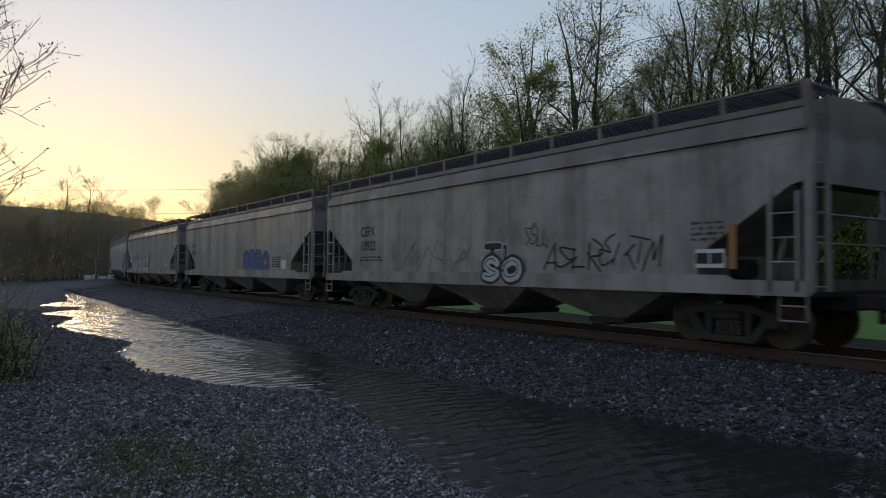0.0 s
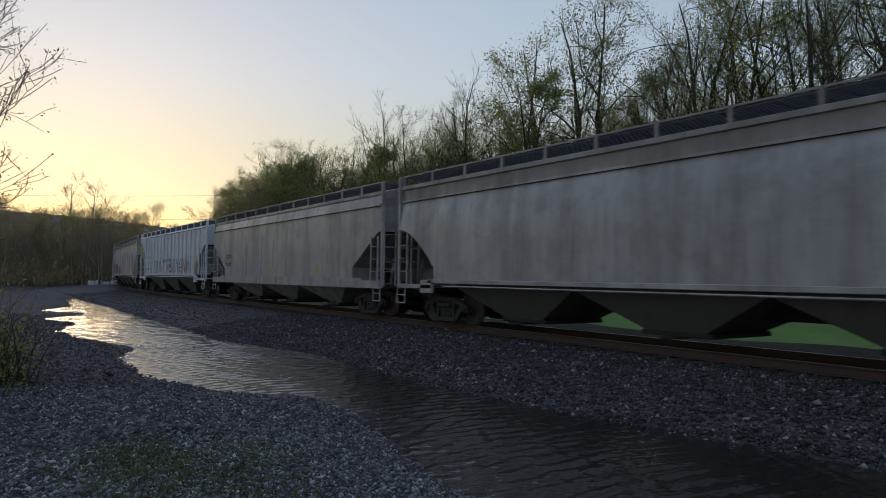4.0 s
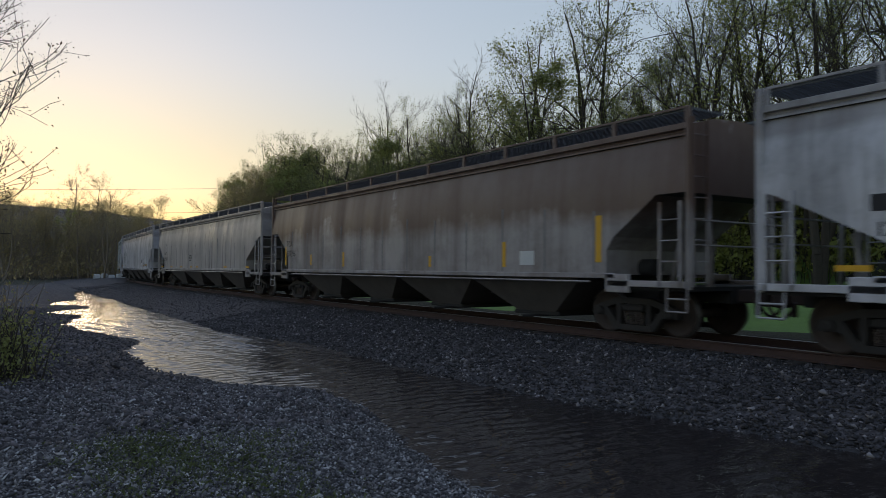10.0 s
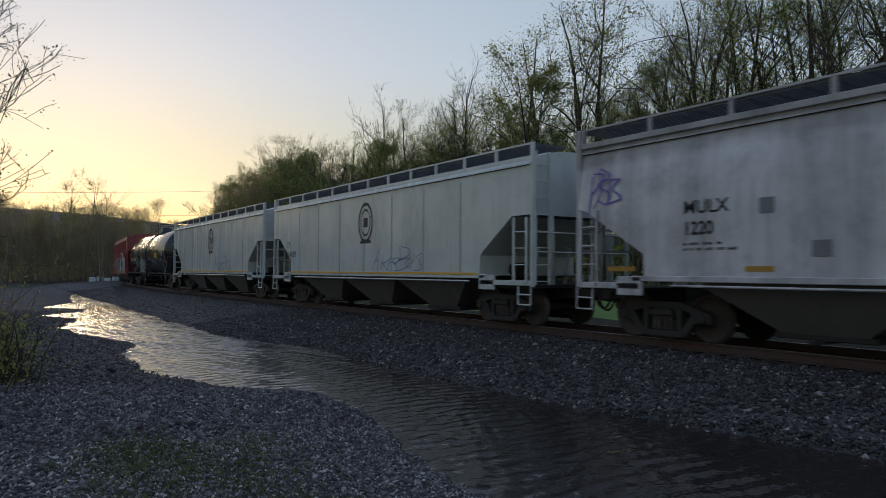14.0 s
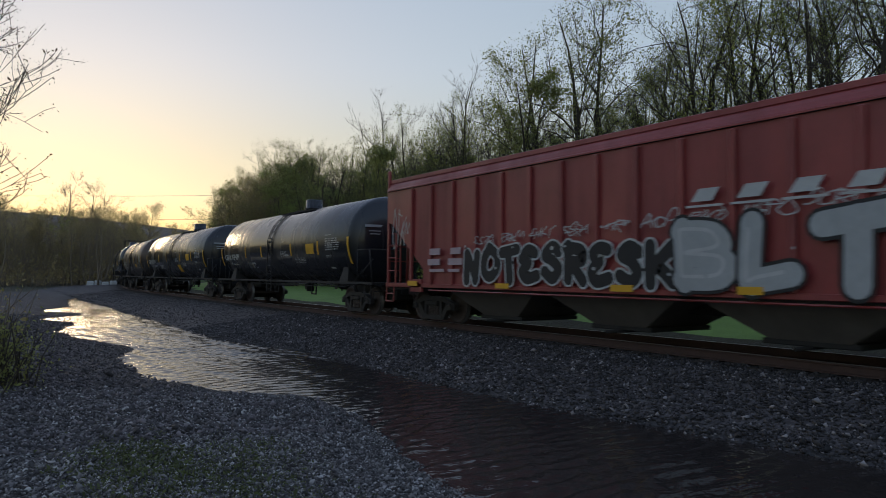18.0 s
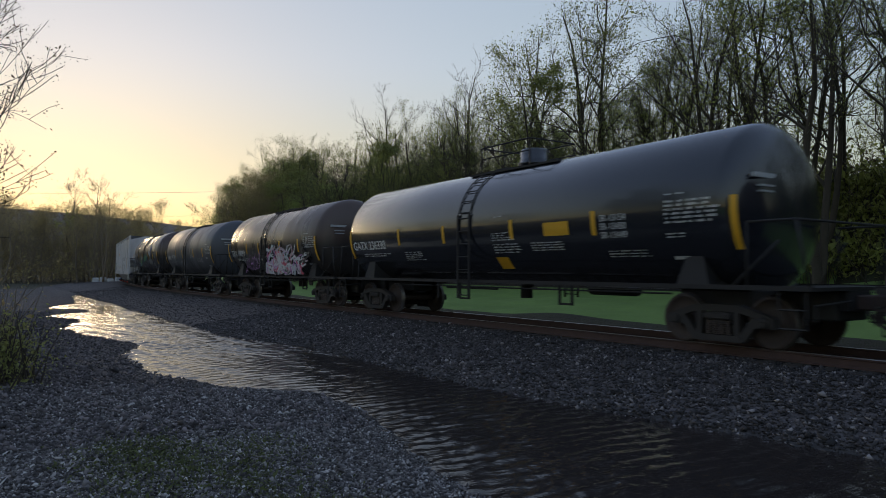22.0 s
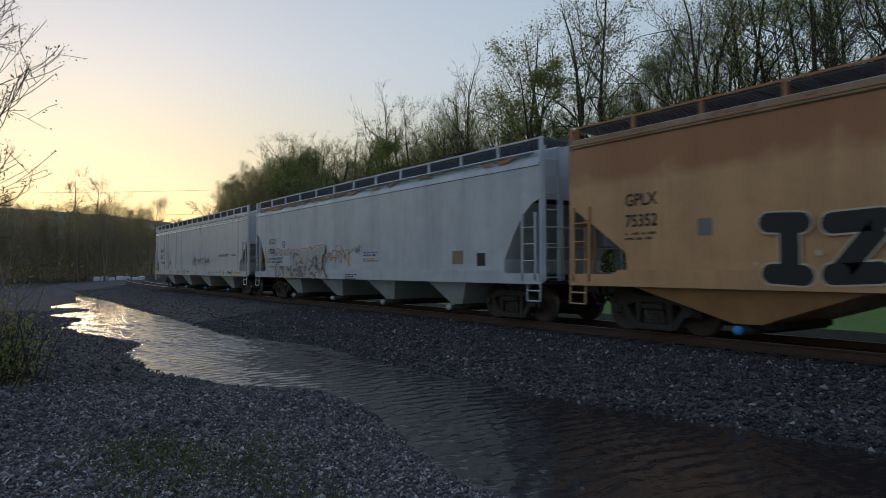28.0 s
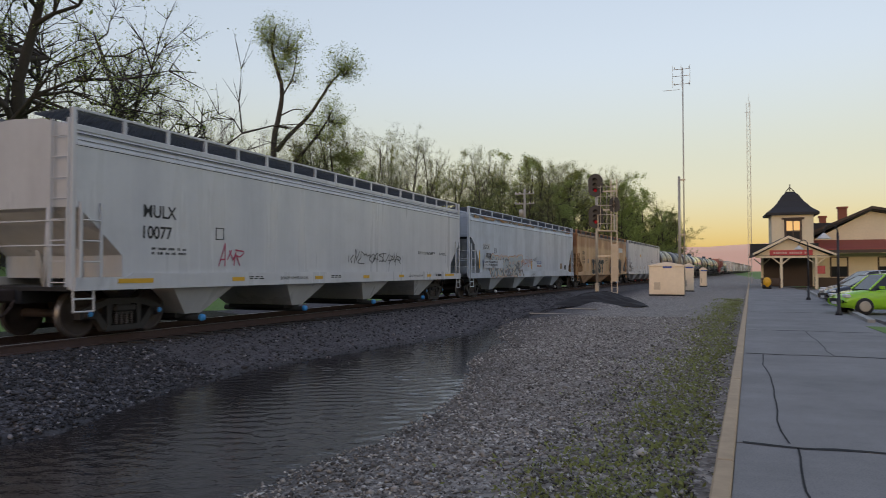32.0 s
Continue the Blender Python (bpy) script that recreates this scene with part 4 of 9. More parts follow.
    # ribs
    if ribs:
        for s in (-1, 1):
            for k in range(ribs):
                y = -half + cut_in * 0.75 + (L - 1.5 * cut_in) * k / (ribs - 1) + rib_shift
                part("rib", boxes((min(s * W, s * (W + 0.09)), max(s * W, s * (W + 0.09)), y - 0.06, y + 0.06, floor + 0.02, crease - 0.05), bevel=0.02), rib_mat or mat, car)
    # side sills
    for s in (-1, 1):
        xa, xb = sorted((s * (W - 0.03), s * (W + 0.05)))
        if skirt:
            bms = bmesh.new()
            prism(bms, [(-half + 0.04, 0.93), (half - 0.04, 0.93), (half - 0.04, 1.17), (half - 1.25, 1.17), (half - 1.4, 1.25), (-half + 1.4, 1.25), (-half + 1.25, 1.17), (-half + 0.04, 1.17)], xa, xb)
            part("side_sill", bms, trim, car)
        else:
            part("side_sill", boxes((xa, xb, -half + cut_in * 0.9, half - cut_in * 0.9, floor - 0.07, floor + 0.035), bevel=0.01), trim, car)
            for e in (-1, 1):
                ya, yb = sorted((e * (half - 0.05), e * (half - cut_in)))
                bme = bmesh.new()
                box(bme, xa, xb, ya, yb, 0.98, 1.10, bevel=0.01)
                ym = e * (half - cut_in)
                y0, y1 = sorted((ym - 0.05 * e, ym + e * 0.55))
                box(bme, xa, xb, y0, y1, 0.86, 1.22, bevel=0.01)
                part("end_sill", bme, trim, car)
    # hopper bays with sloping sheets and outlet gates
    span = bay_span or L - 2 * (2.75 if L < 19 else 2.9)
    for k in range(bays):
        y0 = -span / 2 + span * k / bays
        y1 = y0 + span / bays
        ym = (y0 + y1) / 2
        w = (y1 - y0) * 0.5
        zt = floor + 0.04
        low = 0.28
        bmh = bmesh.new()
        g, gx = (0.38, 0.80) if skirt else (0.68, 0.95)
        mz = 0.90 if skirt else 1.04

        def ring(a, b, z):
            return [(-a, ym - b, z), (a, ym - b, z), (a, ym + b, z), (-a, ym + b, z)]
        if bay_top:
            g = 0.26
            loft(bmh, [ring(1.5, bay_top, zt), ring(1.46, bay_top - 0.03, 0.92), ring(1.12, g, low + 0.04)])
        else:
            loft(bmh, [ring(1.5, w - 0.03, zt), ring(1.44, w - 0.04, mz), ring(gx, g, low + 0.04)])
        b = part("hopper_bay", bmh, bay_mat, car)
        bmo = bmesh.new()
        box(bmo, -0.95, 0.95, ym - g - 0.12, ym + g + 0.12, low - 0.05, low + 0.05, bevel=0.015)
        bar(bmo, (-1.36, ym, low - 0.07), (1.36, ym, low - 0.07), 0.075 if cap else 0.035, 10)
        part("outlet_gate", bmo, UNDER, b)
        if cap:
            bmc = lathe(bmesh.new(), [(-1.44, 0.0), (-1.44, 0.065), (-1.40, 0.08), (-1.34, 0.08), (-1.34, 0.0)], "x", 14, (0, ym, low - 0.05))
            part("outlet_cap", bmc, cap, b)
    part("centre_sill", boxes((-0.28, 0.28, -half + 1.7, half - 1.7, 0.60 if not skirt else 0.87, 0.98), bevel=0.02), UNDER, car)
    if not skirt:
        part("sill_pipe", bars(0.022, ((-W - 0.01, -half + 2.4, floor - 0.14), (-W - 0.01, half - 2.4, floor - 0.14)), n=5), trim, car)
    # end structure: posts, braces, ladders, platforms
    for e in (-1, 1):
        ye = e * (half - 0.04)
        bmp = boxes((-1.55, 1.55, min(ye, ye - e * 1.5), max(ye, ye - e * 1.5), 0.92, 1.0), (-0.3, 0.3, min(ye, ye - e * 1.6), max(ye, ye - e * 1.6), 0.68, 0.92))
        part("end_platform", bmp, UNDER, car)
        for s in (-1, 1):
            part("corner_post", boxes((s * (W - 0.05) - 0.04, s * (W - 0.05) + 0.04, ye - 0.05, ye + 0.05, 0.95, top + 0.30), bevel=0.012), post, car)
            part("end_brace", bars(0.045, ((s * 0.9, ye, 1.0), (s * 0.9, e * (half - 0.1), cut_top + 0.02))), post, car)
            part("stub_brace", bars(0.05, ((s * 0.55, e * (half - 1.2), 1.0), (s * 0.55, e * (half - 1.0), 1.9))), post, car)
        ladder(car, -W - 0.03, e * (half - 0.16) - (0.45 if e > 0 else 0), 1.0, 2.55, 0.45, post)
        ladder(car, W + 0.03, e * (half - 0.16) - (0.45 if e > 0 else 0), 1.0, 2.55, 0.45, post)
        ladder(car, -W + 0.08, e * (half + 0.03), 1.0, top + 0.1, 0.42, post, dy=False, name="end_ladder")
        for z in (1.75, 2.2):
            part("grab_rail", bars(0.018, ((-W + 0.1, e * (half + 0.02), z), (W - 0.1, e * (half + 0.02), z)), n=5), post, car)
        # stirrup step
        y0 = e * (half - 0.25)
        bms = bars(0.018, ((-W, y0 - 0.22, 1.0), (-W - 0.02, y0 - 0.22, 0.55)), ((-W, y0 + 0.22, 1.0), (-W - 0.02, y0 + 0.22, 0.55)), ((-W - 0.02, y0 - 0.22, 0.55), (-W - 0.02, y0 + 0.22, 0.55)),
                   ((-W - 0.01, y0 - 0.22, 0.78), (-W - 0.01, y0 + 0.22, 0.78)), n=5)
        part("stirrup_step", bms, post, car)
    bmw = bmesh.new()
    yb = -half - 0.02
    for k in range(16):
        a0, a1 = k * math.pi / 8, (k + 1) * math.pi / 8
        bar(bmw, (0.75 + 0.27 * math.cos(a0), yb, 2.05 + 0.27 * math.sin(a0)), (0.75 + 0.27 * math.cos(a1), yb, 2.05 + 0.27 * math.sin(a1)), 0.015, 5)
    for k in range(3):
        a = k * math.pi / 3
        bar(bmw, (0.75 - 0.27 * math.cos(a), yb, 2.05 - 0.27 * math.sin(a)), (0.75 + 0.27 * math.cos(a), yb, 2.05 + 0.27 * math.sin(a)), 0.012, 4)
    box(bmw, 0.55, 0.95, yb + 0.03, yb + 0.2, 1.75, 2.2)
    part("brake_wheel", bmw, post, car)
    part("air_reservoir", bars(0.18, ((-0.5, -half + 1.6, 1.35), (-0.5, -half + 2.5, 1.35)), n=12), UNDER, car)
    part("brake_cylinder", bars(0.22, ((0.35, half - 2.6, 1.30), (0.35, half - 1.5, 1.30)), n=12), UNDER, car)
    for s in (-1, 1):
        truck_at(car, s * (half - 1.75), bearing)
    couplers(car, half)
    TRAIN.append((car, (q0 + q1) / 2))
    return car


def tank_car(label, q0, q1, mat, short=0.45, end_mat=None, radius=1.58, centre=2.49, hatch=True, yellow=True, rail=True, dome=True, bearing=None, dome_y=-0.3, ladder_y=0.38):
    """A tank car whose shell runs from q0 to q1; the underframe sticks out at both ends."""
    L = q1 - q0
    half = L / 2
    car = thing("tank_car", label, "railcar", "freight train")
    head = [(-half + 0.55 - 0.55 * math.cos(a), max(radius * math.sin(a), 0.0)) for a in (math.pi / 2 * k / 6 for k in range(7))]
    prof = [(p + short, r) for p, r in head] + [(-half * 0.34, radius), (half * 0.34, radius)] + [(-p, r) for p, r in reversed(head)]
    bm = lathe(bmesh.new(), prof, "y", 44, (0, 0, centre))
    part("tank", bm, mat, car)
    for y in (-0.55, 0.55) if not dome else ():
        bmb = lathe(bmesh.new(), [(y - 0.14, radius - 0.004), (y - 0.04, radius + 0.003), (y + 0.04, radius + 0.003), (y + 0.14, radius - 0.004)], "y", 44, (0, 0, centre))
        part("weld_band", bmb, mat, car)
    out = half + 0.65
    for a, b in ((-out, -half + 2.6), (half - 2.6, out)):
        part("stub_sill", boxes((-0.38, 0.38, a, b, 0.68, 1.02), bevel=0.02), UNDER, car)
    for s in (-1, 1):
        part("side_rail", boxes((s * 1.45 - 0.03, s * 1.45 + 0.03, -out, out, 1.02, 1.10)), UNDER, car)
        e0, e1 = sorted((s * out, s * (out - 1.15)))
        part("end_platform", boxes((-1.5, 1.5, e0, e1, 1.02, 1.08)), UNDER, car)
        for sx in (-1, 1):
            bms = bmesh.new()
            loft(bms, [[(sx * 0.5, s * (half - 1.9), 1.05), (sx * 1.42, s * (half - 1.9), 1.05), (sx * 1.42, s * (half - 1.2), 1.05), (sx * 0.5, s * (half - 1.2), 1.05)],
                       [(sx * 0.6, s * (half - 1.75), 1.2), (sx * 1.30, s * (half - 1.75), 1.62), (sx * 1.30, s * (half - 1.4), 1.62), (sx * 0.6, s * (half - 1.4), 1.2)]])
            part("saddle", bms, UNDER, car)
        for sx in (-1, 1):
            bmh = bmesh.new()
            bar(bmh, (sx * 1.45, s * (out - 1.1), 1.08), (sx * 1.45, s * (out - 1.1), 2.15), 0.022, 6)
            bar(bmh, (sx * 1.45, s * (out - 1.1), 2.15), (sx * 1.45, s * (out - 0.25), 2.15), 0.022, 6)
            bar(bmh, (sx * 1.45, s * (out - 0.25), 2.15), (sx * 1.45, s * (out - 0.05), 1.08), 0.022, 6)
            part("safety_rail", bmh, UNDER, car)
        g0, g1 = sorted((s * (half - 1.0), s * (out - 0.12)))
        part("draft_box", boxes((-0.52, 0.52, g0, g1, 0.52, 1.0), bevel=0.03), UNDER, car)
        part("uncoupling_lever", bars(0.016, ((-1.42, s * (out + 0.02), 0.80), (-0.35, s * (out + 0.04), 0.86)), ((-1.42, s * (out + 0.02), 0.80), (-1.42, s * (out + 0.02), 0.55)), n=5), UNDER, car)
        for sx in (-1, 1):
            ya, yb = s * (out - 0.10), s * (out - 0.55)
            part("sill_step", bars(0.018, ((sx * 1.46, ya, 1.04), (sx * 1.46, ya, 0.42)), ((sx * 1.46, yb, 1.04), (sx * 1.46, yb, 0.42)), ((sx * 1.46, ya, 0.42), (sx * 1.46, yb, 0.42)), ((sx * 1.46, ya, 0.72), (sx * 1.46, yb, 0.72)), n=5), UNDER, car)
            part("brace", bars(0.024, ((sx * 1.40, s * (half - 0.75), 1.08), (sx * 1.05, s * (half - 0.12), 1.85)), n=6), UNDER, car)
        part("end_rail", bars(0.022, ((-1.45, s * (out - 0.25), 2.15), (1.45, s * (out - 0.25), 2.15))), UNDER, car)
    ladder(car, -radius - 0.02, ladder_y, 0.62, centre + 0.3, 0.5, UNDER, 0.33)
    ladder(car, radius + 0.02, -0.25, 0.62, centre + 0.3, 0.5, UNDER, 0.33)
    arc = lambda k, r: (-(radius + r) * math.cos(radians(12 + 11 * k)), centre + (radius + r) * math.sin(radians(12 + 11 * k)))
    made = None
    for y in (ladder_y, ladder_y + 0.5):
        bmu = bars(0.018, *[((arc(k, 0.03)[0], y, arc(k, 0.03)[1]), (arc(k + 1, 0.03)[0], y, arc(k + 1, 0.03)[1])) for k in range(7)], n=5)
        made = part("stile", bmu, UNDER, made) if made else part("upper_ladder", bmu, UNDER, car)
    for k in range(7):
        part("rung", bars(0.015, ((arc(k, 0.04)[0], ladder_y, arc(k, 0.04)[1]), (arc(k, 0.04)[0], ladder_y + 0.5, arc(k, 0.04)[1])), n=5), UNDER, made)
    tp = centre + radius
    part("top_platform", boxes((-0.75, 0.75, -2.0, 1.5, tp - 0.16, tp - 0.11)), UNDER, car)
    if dome:
        bmd = lathe(bmesh.new(), [(tp - 0.1, 0.0), (tp - 0.1, 0.38), (tp + 0.02, 0.38), (tp + 0.02, 0.42), (tp + 0.06, 0.42), (tp + 0.06, 0.36), (tp + 0.38, 0.36), (tp + 0.42, 0.33), (tp + 0.43, 0.0)], "z", 20, (0, dome_y, 0))
        part("valve_housing", bmd, mat, car)
    if rail == "tall":
        bmr = bmesh.new()
        for s in (-1, 1):
            for y in (-1.0, 0, 1.0):
                bar(bmr, (s * 0.75, y, tp - 0.1), (s * 0.75, y, tp + 0.55), 0.02, 5)
            bar(bmr, (s * 0.75, -1.0, tp + 0.55), (s * 0.75, 1.0, tp + 0.55), 0.02, 5)
            bar(bmr, (s * 0.75, -1.0, tp + 0.25), (s * 0.75, 1.0, tp + 0.25), 0.015, 5)
        for y in (-1.0, 1.0):
            bar(bmr, (-0.75, y, tp + 0.55), (0.75, y, tp + 0.55), 0.02, 5)
        part("platform_rail", bmr, UNDER, car)
    bmv = bmesh.new()
    bar(bmv, (0, 0, 0.62), (0, 0, 1.1), 0.16, 10)
    bar(bmv, (-0.5, 0.6, 0.85), (-0.5, 3.0, 0.85), 0.03, 5)
    bar(bmv, (0.6, -3.2, 0.95), (0.6, -1.8, 0.95), 0.2, 10)
    for y in (-2.6, -2.2, 1.4, 1.8, 2.9):
        box(bmv, -0.9, -0.86, y - 0.03, y + 0.03, 0.55, 1.05)
    box(bmv, -0.9, -0.86, -2.6, -2.2, 0.55, 0.6)
    box(bmv, -0.9, -0.86, 1.4, 1.8, 0.55, 0.6)
    bar(bmv, (-0.9, -half + 2.4, 0.9), (-0.9, half - 2.4, 0.9), 0.02, 5)
    part("brake_rigging", bmv, UNDER, car)
    if yellow:
        curved(car, [(half - 0.12, 1.72, 0.12, 0.95), (-half + 1.0, 1.70, 0.14, 0.95), (half * 0.515, 2.08, 0.12, 0.48), (half * 0.24, 2.06, 0.12, 0.48), (-half * 0.205, 2.06, 0.13, 0.48), (-half * 0.545, 2.06, 0.13, 0.50)], YELLOWP, radius, centre, "reflective_strip")
    for s in (-1, 1):
        truck_at(car, s * (half - 1.3), bearing)
    couplers(car, out)
    TRAIN.append((car, (q0 + q1) / 2))
    return car


def curved(car, rects, mat, radius, centre, name="marking", label=""):
    """Painted bars that follow a tank's round side: (y of the rear edge, lower z, width, height along the side)."""
    if name != "small_print" and len(rects) > 1:
        for r in rects:
            curved(car, [r], mat, radius, centre, name, label)
        return None
    bm = bmesh.new()
    r = radius + 0.008
    for y, z, w, h in rects:
        a0 = math.asin(max(-1, min(1, (z - centre) / radius)))
        n = max(1, int(h / 0.12))
        rows = []
        for k in range(n + 1):
            a = a0 + h / radius * k / n
            rows.append([bm.verts.new((-r * math.cos(a), yy, centre + r * math.sin(a))) for yy in (y, y - w)])
        for a, b in zip(rows, rows[1:]):
            bm.faces.new((a[0], a[1], b[1], b[0]))
    ob = part(name, bm, mat, car, label)
    if name == "small_print":
        ob["kind"] = "stuff"
    return ob


def flaked(car, seed, count, radius=1.58, centre=2.49):
    """Ragged dark scabs where the coating has flaked off along the tank's shoulder."""
    rng = random.Random(seed)
    bm = bmesh.new()
    r = radius + 0.005
    for k in range(count):
        y0, a0 = rng.uniform(-4.6, 3.4), radians(rng.uniform(50, 74))
        w, h = rng.uniform(0.07, 0.34), rng.uniform(0.04, 0.10)
        edge = []
        for j in range(11):
            b, g = 2 * math.pi * j / 11, rng.uniform(0.55, 1.25)
            a = a0 + h * g * math.sin(b) / radius - 0.10 * max(0, -math.sin(b)) * rng.random()
            edge.append(bm.verts.new((-r * math.cos(a), y0 + w * g * math.cos(b), centre + r * math.sin(a))))
        bm.faces.new(edge)
    ob = part("flaked_coating", bm, BLACKP, car, "ragged black scabs of flaked coating")
    ob["kind"] = "stuff"


def curved_text(car, body, y, z, size, mat, radius=1.58, centre=2.49, bold=0.0, squeeze=0.95):
    me = text_mesh(body, size, bold, squeeze)
    a0 = math.asin((z - centre) / radius)
    r = radius + 0.009
    for v in me.vertices:
        a = a0 + v.co.y / radius
        v.co = (-r * math.cos(a), y - v.co.x, centre + r * math.sin(a))
    return obj("lettering", me, mat, car)


def curved_print(car, y, z, w, rows, mat=None, seed=1, h=0.055, radius=1.58, centre=2.49):
    rng = random.Random(seed)
    rects = []
    for r in range(rows):
        c = y
        while c > y - w * (0.75 + 0.25 * rng.random()):
            k = 0.08 + 0.2 * rng.random()
            n = max(1, int(k / (h * 0.8)))
            rects += [(c - q * h * 0.8, z - r * h * 1.8, h * rng.uniform(0.35, 0.6), h * rng.choice((0.8, 1.0, 1.0))) for q in range(n)]
            c -= max(k, n * h * 0.8) + 0.05
    return curved(car, rects, mat or WHITEP, radius, centre, "small_print")


TRAIN = []


def slide(car, d, names=("lettering", "small_print", "graffiti", "marking", "reflective_strip", "panel", "graffiti_face", "seam")):
    """Set a car's markings d metres further towards the rear."""
    for o in car.children:
        if o.name.split(".")[0] in names:
            o.location.y += d


def scales(car, y, z, mats, x=-1.6):
    """Overlapping pointed leaf shapes in a slanting bunch, each with a dark edge."""
    bm = bmesh.new()
    rng = random.Random(24)
    k = 0
    for i in range(7):
        for j in range(3):
            a = math.radians(62 - 9 * i + rng.uniform(-6, 6))
            cy, cz = y - 0.12 - 0.155 * i - 0.17 * j, z + 0.55 - 0.15 * i + 0.05 * j
            for grown, mi in ((1.0, 0), (0.80, 1 + (i + j) % 2)):
                pts = [(u, v) for u, v in ((-0.16, 0), (-0.10, 0.06), (0.02, 0.085), (0.14, 0.045), (0.24, 0), (0.14, -0.045), (0.02, -0.085), (-0.10, -0.06))]
                q = [(cy - grown * 1.25 * (u * math.cos(a) - v * math.sin(a)), cz + grown * 1.25 * (u * math.sin(a) + v * math.cos(a))) for u, v in pts]
                f = bm.faces.new([bm.verts.new((x - 0.008 - 0.0006 * k, p, r)) for p, r in q])
                f.material_index = mi
                k += 1
    ob = part("graffiti", bm, mats, car, "lime-green leaf-shaped graffiti with dark edges")
    ob["kind"] = "stuff"


# ---- the train, front to rear ----
P_DARK = paint("dirty_grey_paint", (0.385, 0.345, 0.342), 0.8, 0.25, 0.50, (0.10, 0.08, 0.068), soot=0.75)
P_MID = paint("dull_grey_paint", (0.460, 0.430, 0.433), 0.7, 0.15, 0.48, (0.11, 0.09, 0.078), soot=0.4)
P_BEIGE = paint("dusty_beige_grey_paint", (0.50, 0.455, 0.435), 0.5, 0.06, 0.48, soot=0.35)
P_BROWN = paint("rust_streaked_grey_paint", (0.428, 0.390, 0.388), 0.8, 0.4, 0.5, (0.09, 0.06, 0.045), soot=0.85, soot_z=2.1, soot_colour=(0.11, 0.055, 0.035))
P_PALE = paint("pale_blue_grey_paint", (0.728, 0.720, 0.775), 0.30, 0.05, 0.5)
P_WHITE = paint("streaked_white_paint", (0.663, 0.645, 0.673), 0.65, 0.05, 0.45, soot=0.4)
P_CP = paint("pale_green_grey_paint", (0.60, 0.63, 0.625), 0.3, 0.04, 0.30)
P_SKY = paint("sun-bleached_blue_paint", (0.54, 0.59, 0.65), 0.28, 0.10, 0.5)
P_CLEAN = paint("clean_light_grey_paint", (0.61, 0.605, 0.61), 0.14, 0.02)
P_MINT = paint("off-white_paint", (0.642, 0.630, 0.632), 0.22, 0.03)
P_TAN = paint("faded_tan_paint", (0.62, 0.36, 0.18), 0.4, 0.3, 0.5, (0.26, 0.12, 0.06), soot=0.7, soot_z=2.9, soot_colour=(0.30, 0.10, 0.04))
P_RED = paint("oxide_red_paint", (0.33, 0.06, 0.06), 0.4, 0.2, 0.5, (0.05, 0.018, 0.015))
P_BLACK = paint("satin_black_paint", (0.017, 0.019, 0.025), 0.25, 0.03, 0.33, (0.035, 0.033, 0.033))
P_GLOSS = paint("glossy_black_paint", (0.016, 0.018, 0.025), 0.12, 0.01, 0.17, (0.03, 0.029, 0.03))
for m in (P_GLOSS, P_BLACK):
    m.node_tree.nodes["Principled BSDF"].inputs["Coat Weight"].default_value = 0.6 if m is P_GLOSS else 0.08
    m.node_tree.nodes["Principled BSDF"].inputs["Coat Roughness"].default_value = 0.10
P_BLACKDUST = paint("dusty_black_paint", (0.026, 0.025, 0.026), 0.6, 0.2, 0.38, (0.075, 0.06, 0.05), soot=0.9, soot_z=2.2, soot_colour=(0.085, 0.055, 0.045))
P_SPILL = paint("spill-stained_black_paint", (0.035, 0.030, 0.030), 0.8, 0.4, 0.42, (0.09, 0.065, 0.055), soot=0.9, soot_z=2.2, soot_colour=(0.10, 0.065, 0.05))
P_GUN = paint("dark_grey_tank_paint", (0.070, 0.075, 0.090), 0.3, 0.05, 0.5, (0.10, 0.09, 0.085))
RUST_TRIM = paint("rust-edged_trim", (0.40, 0.30, 0.20), 0.6, 0.95, 0.7, (0.16, 0.06, 0.02))
SPRAY_BLUE = plain("blue_spray_paint", (0.06, 0.13, 0.35), 0.6)
SPRAY_WHITE = plain("white_spray_paint", (0.55, 0.56, 0.57), 0.6)
SPRAY_BLACK = plain("black_spray_paint", (0.015, 0.015, 0.018), 0.6)
SPRAY_GREEN = plain("lime_spray_paint", (0.22, 0.42, 0.06), 0.6)
SPRAY_RED = plain("pink_spray_paint", (0.50, 0.07, 0.13), 0.6)
SPRAY_PINK = plain("pale_pink_spray_paint", (0.50, 0.38, 0.42), 0.6)
SPRAY_VIOLET = plain("violet_spray_paint", (0.16, 0.11, 0.42), 0.6)
SPRAY_ORANGE = plain("orange_spray_paint", (0.60, 0.25, 0.08), 0.6)
SPRAY_GREY = plain("grey_spray_paint", (0.20, 0.20, 0.21), 0.6)
SPRAY_PALE = plain("silver_spray_paint", (0.42, 0.47, 0.50), 0.6)
SPRAY_SILVER = plain("silver_grey_spray_paint", (0.42, 0.44, 0.46), 0.5)
SPRAY_RUST = plain("rust_red_spray_paint", (0.58, 0.20, 0.10), 0.6)
SPRAY_LIME = plain("pale_lime_spray_paint", (0.40, 0.55, 0.12), 0.6)
RUST_ORANGE = plain("bright_rust_stain", (0.50, 0.26, 0.11), 0.8)
SPRAY_CREAM = plain("cream_spray_paint", (0.62, 0.55, 0.42), 0.6)
SPRAY_MAUVE = plain("mauve_spray_paint", (0.42, 0.20, 0.42), 0.6)
SPRAY_HALO = plain("pale_blue_spray_paint", (0.46, 0.56, 0.58), 0.6)
TURQUOISE = plain("turquoise_spray_paint", (0.10, 0.42, 0.36), 0.6)

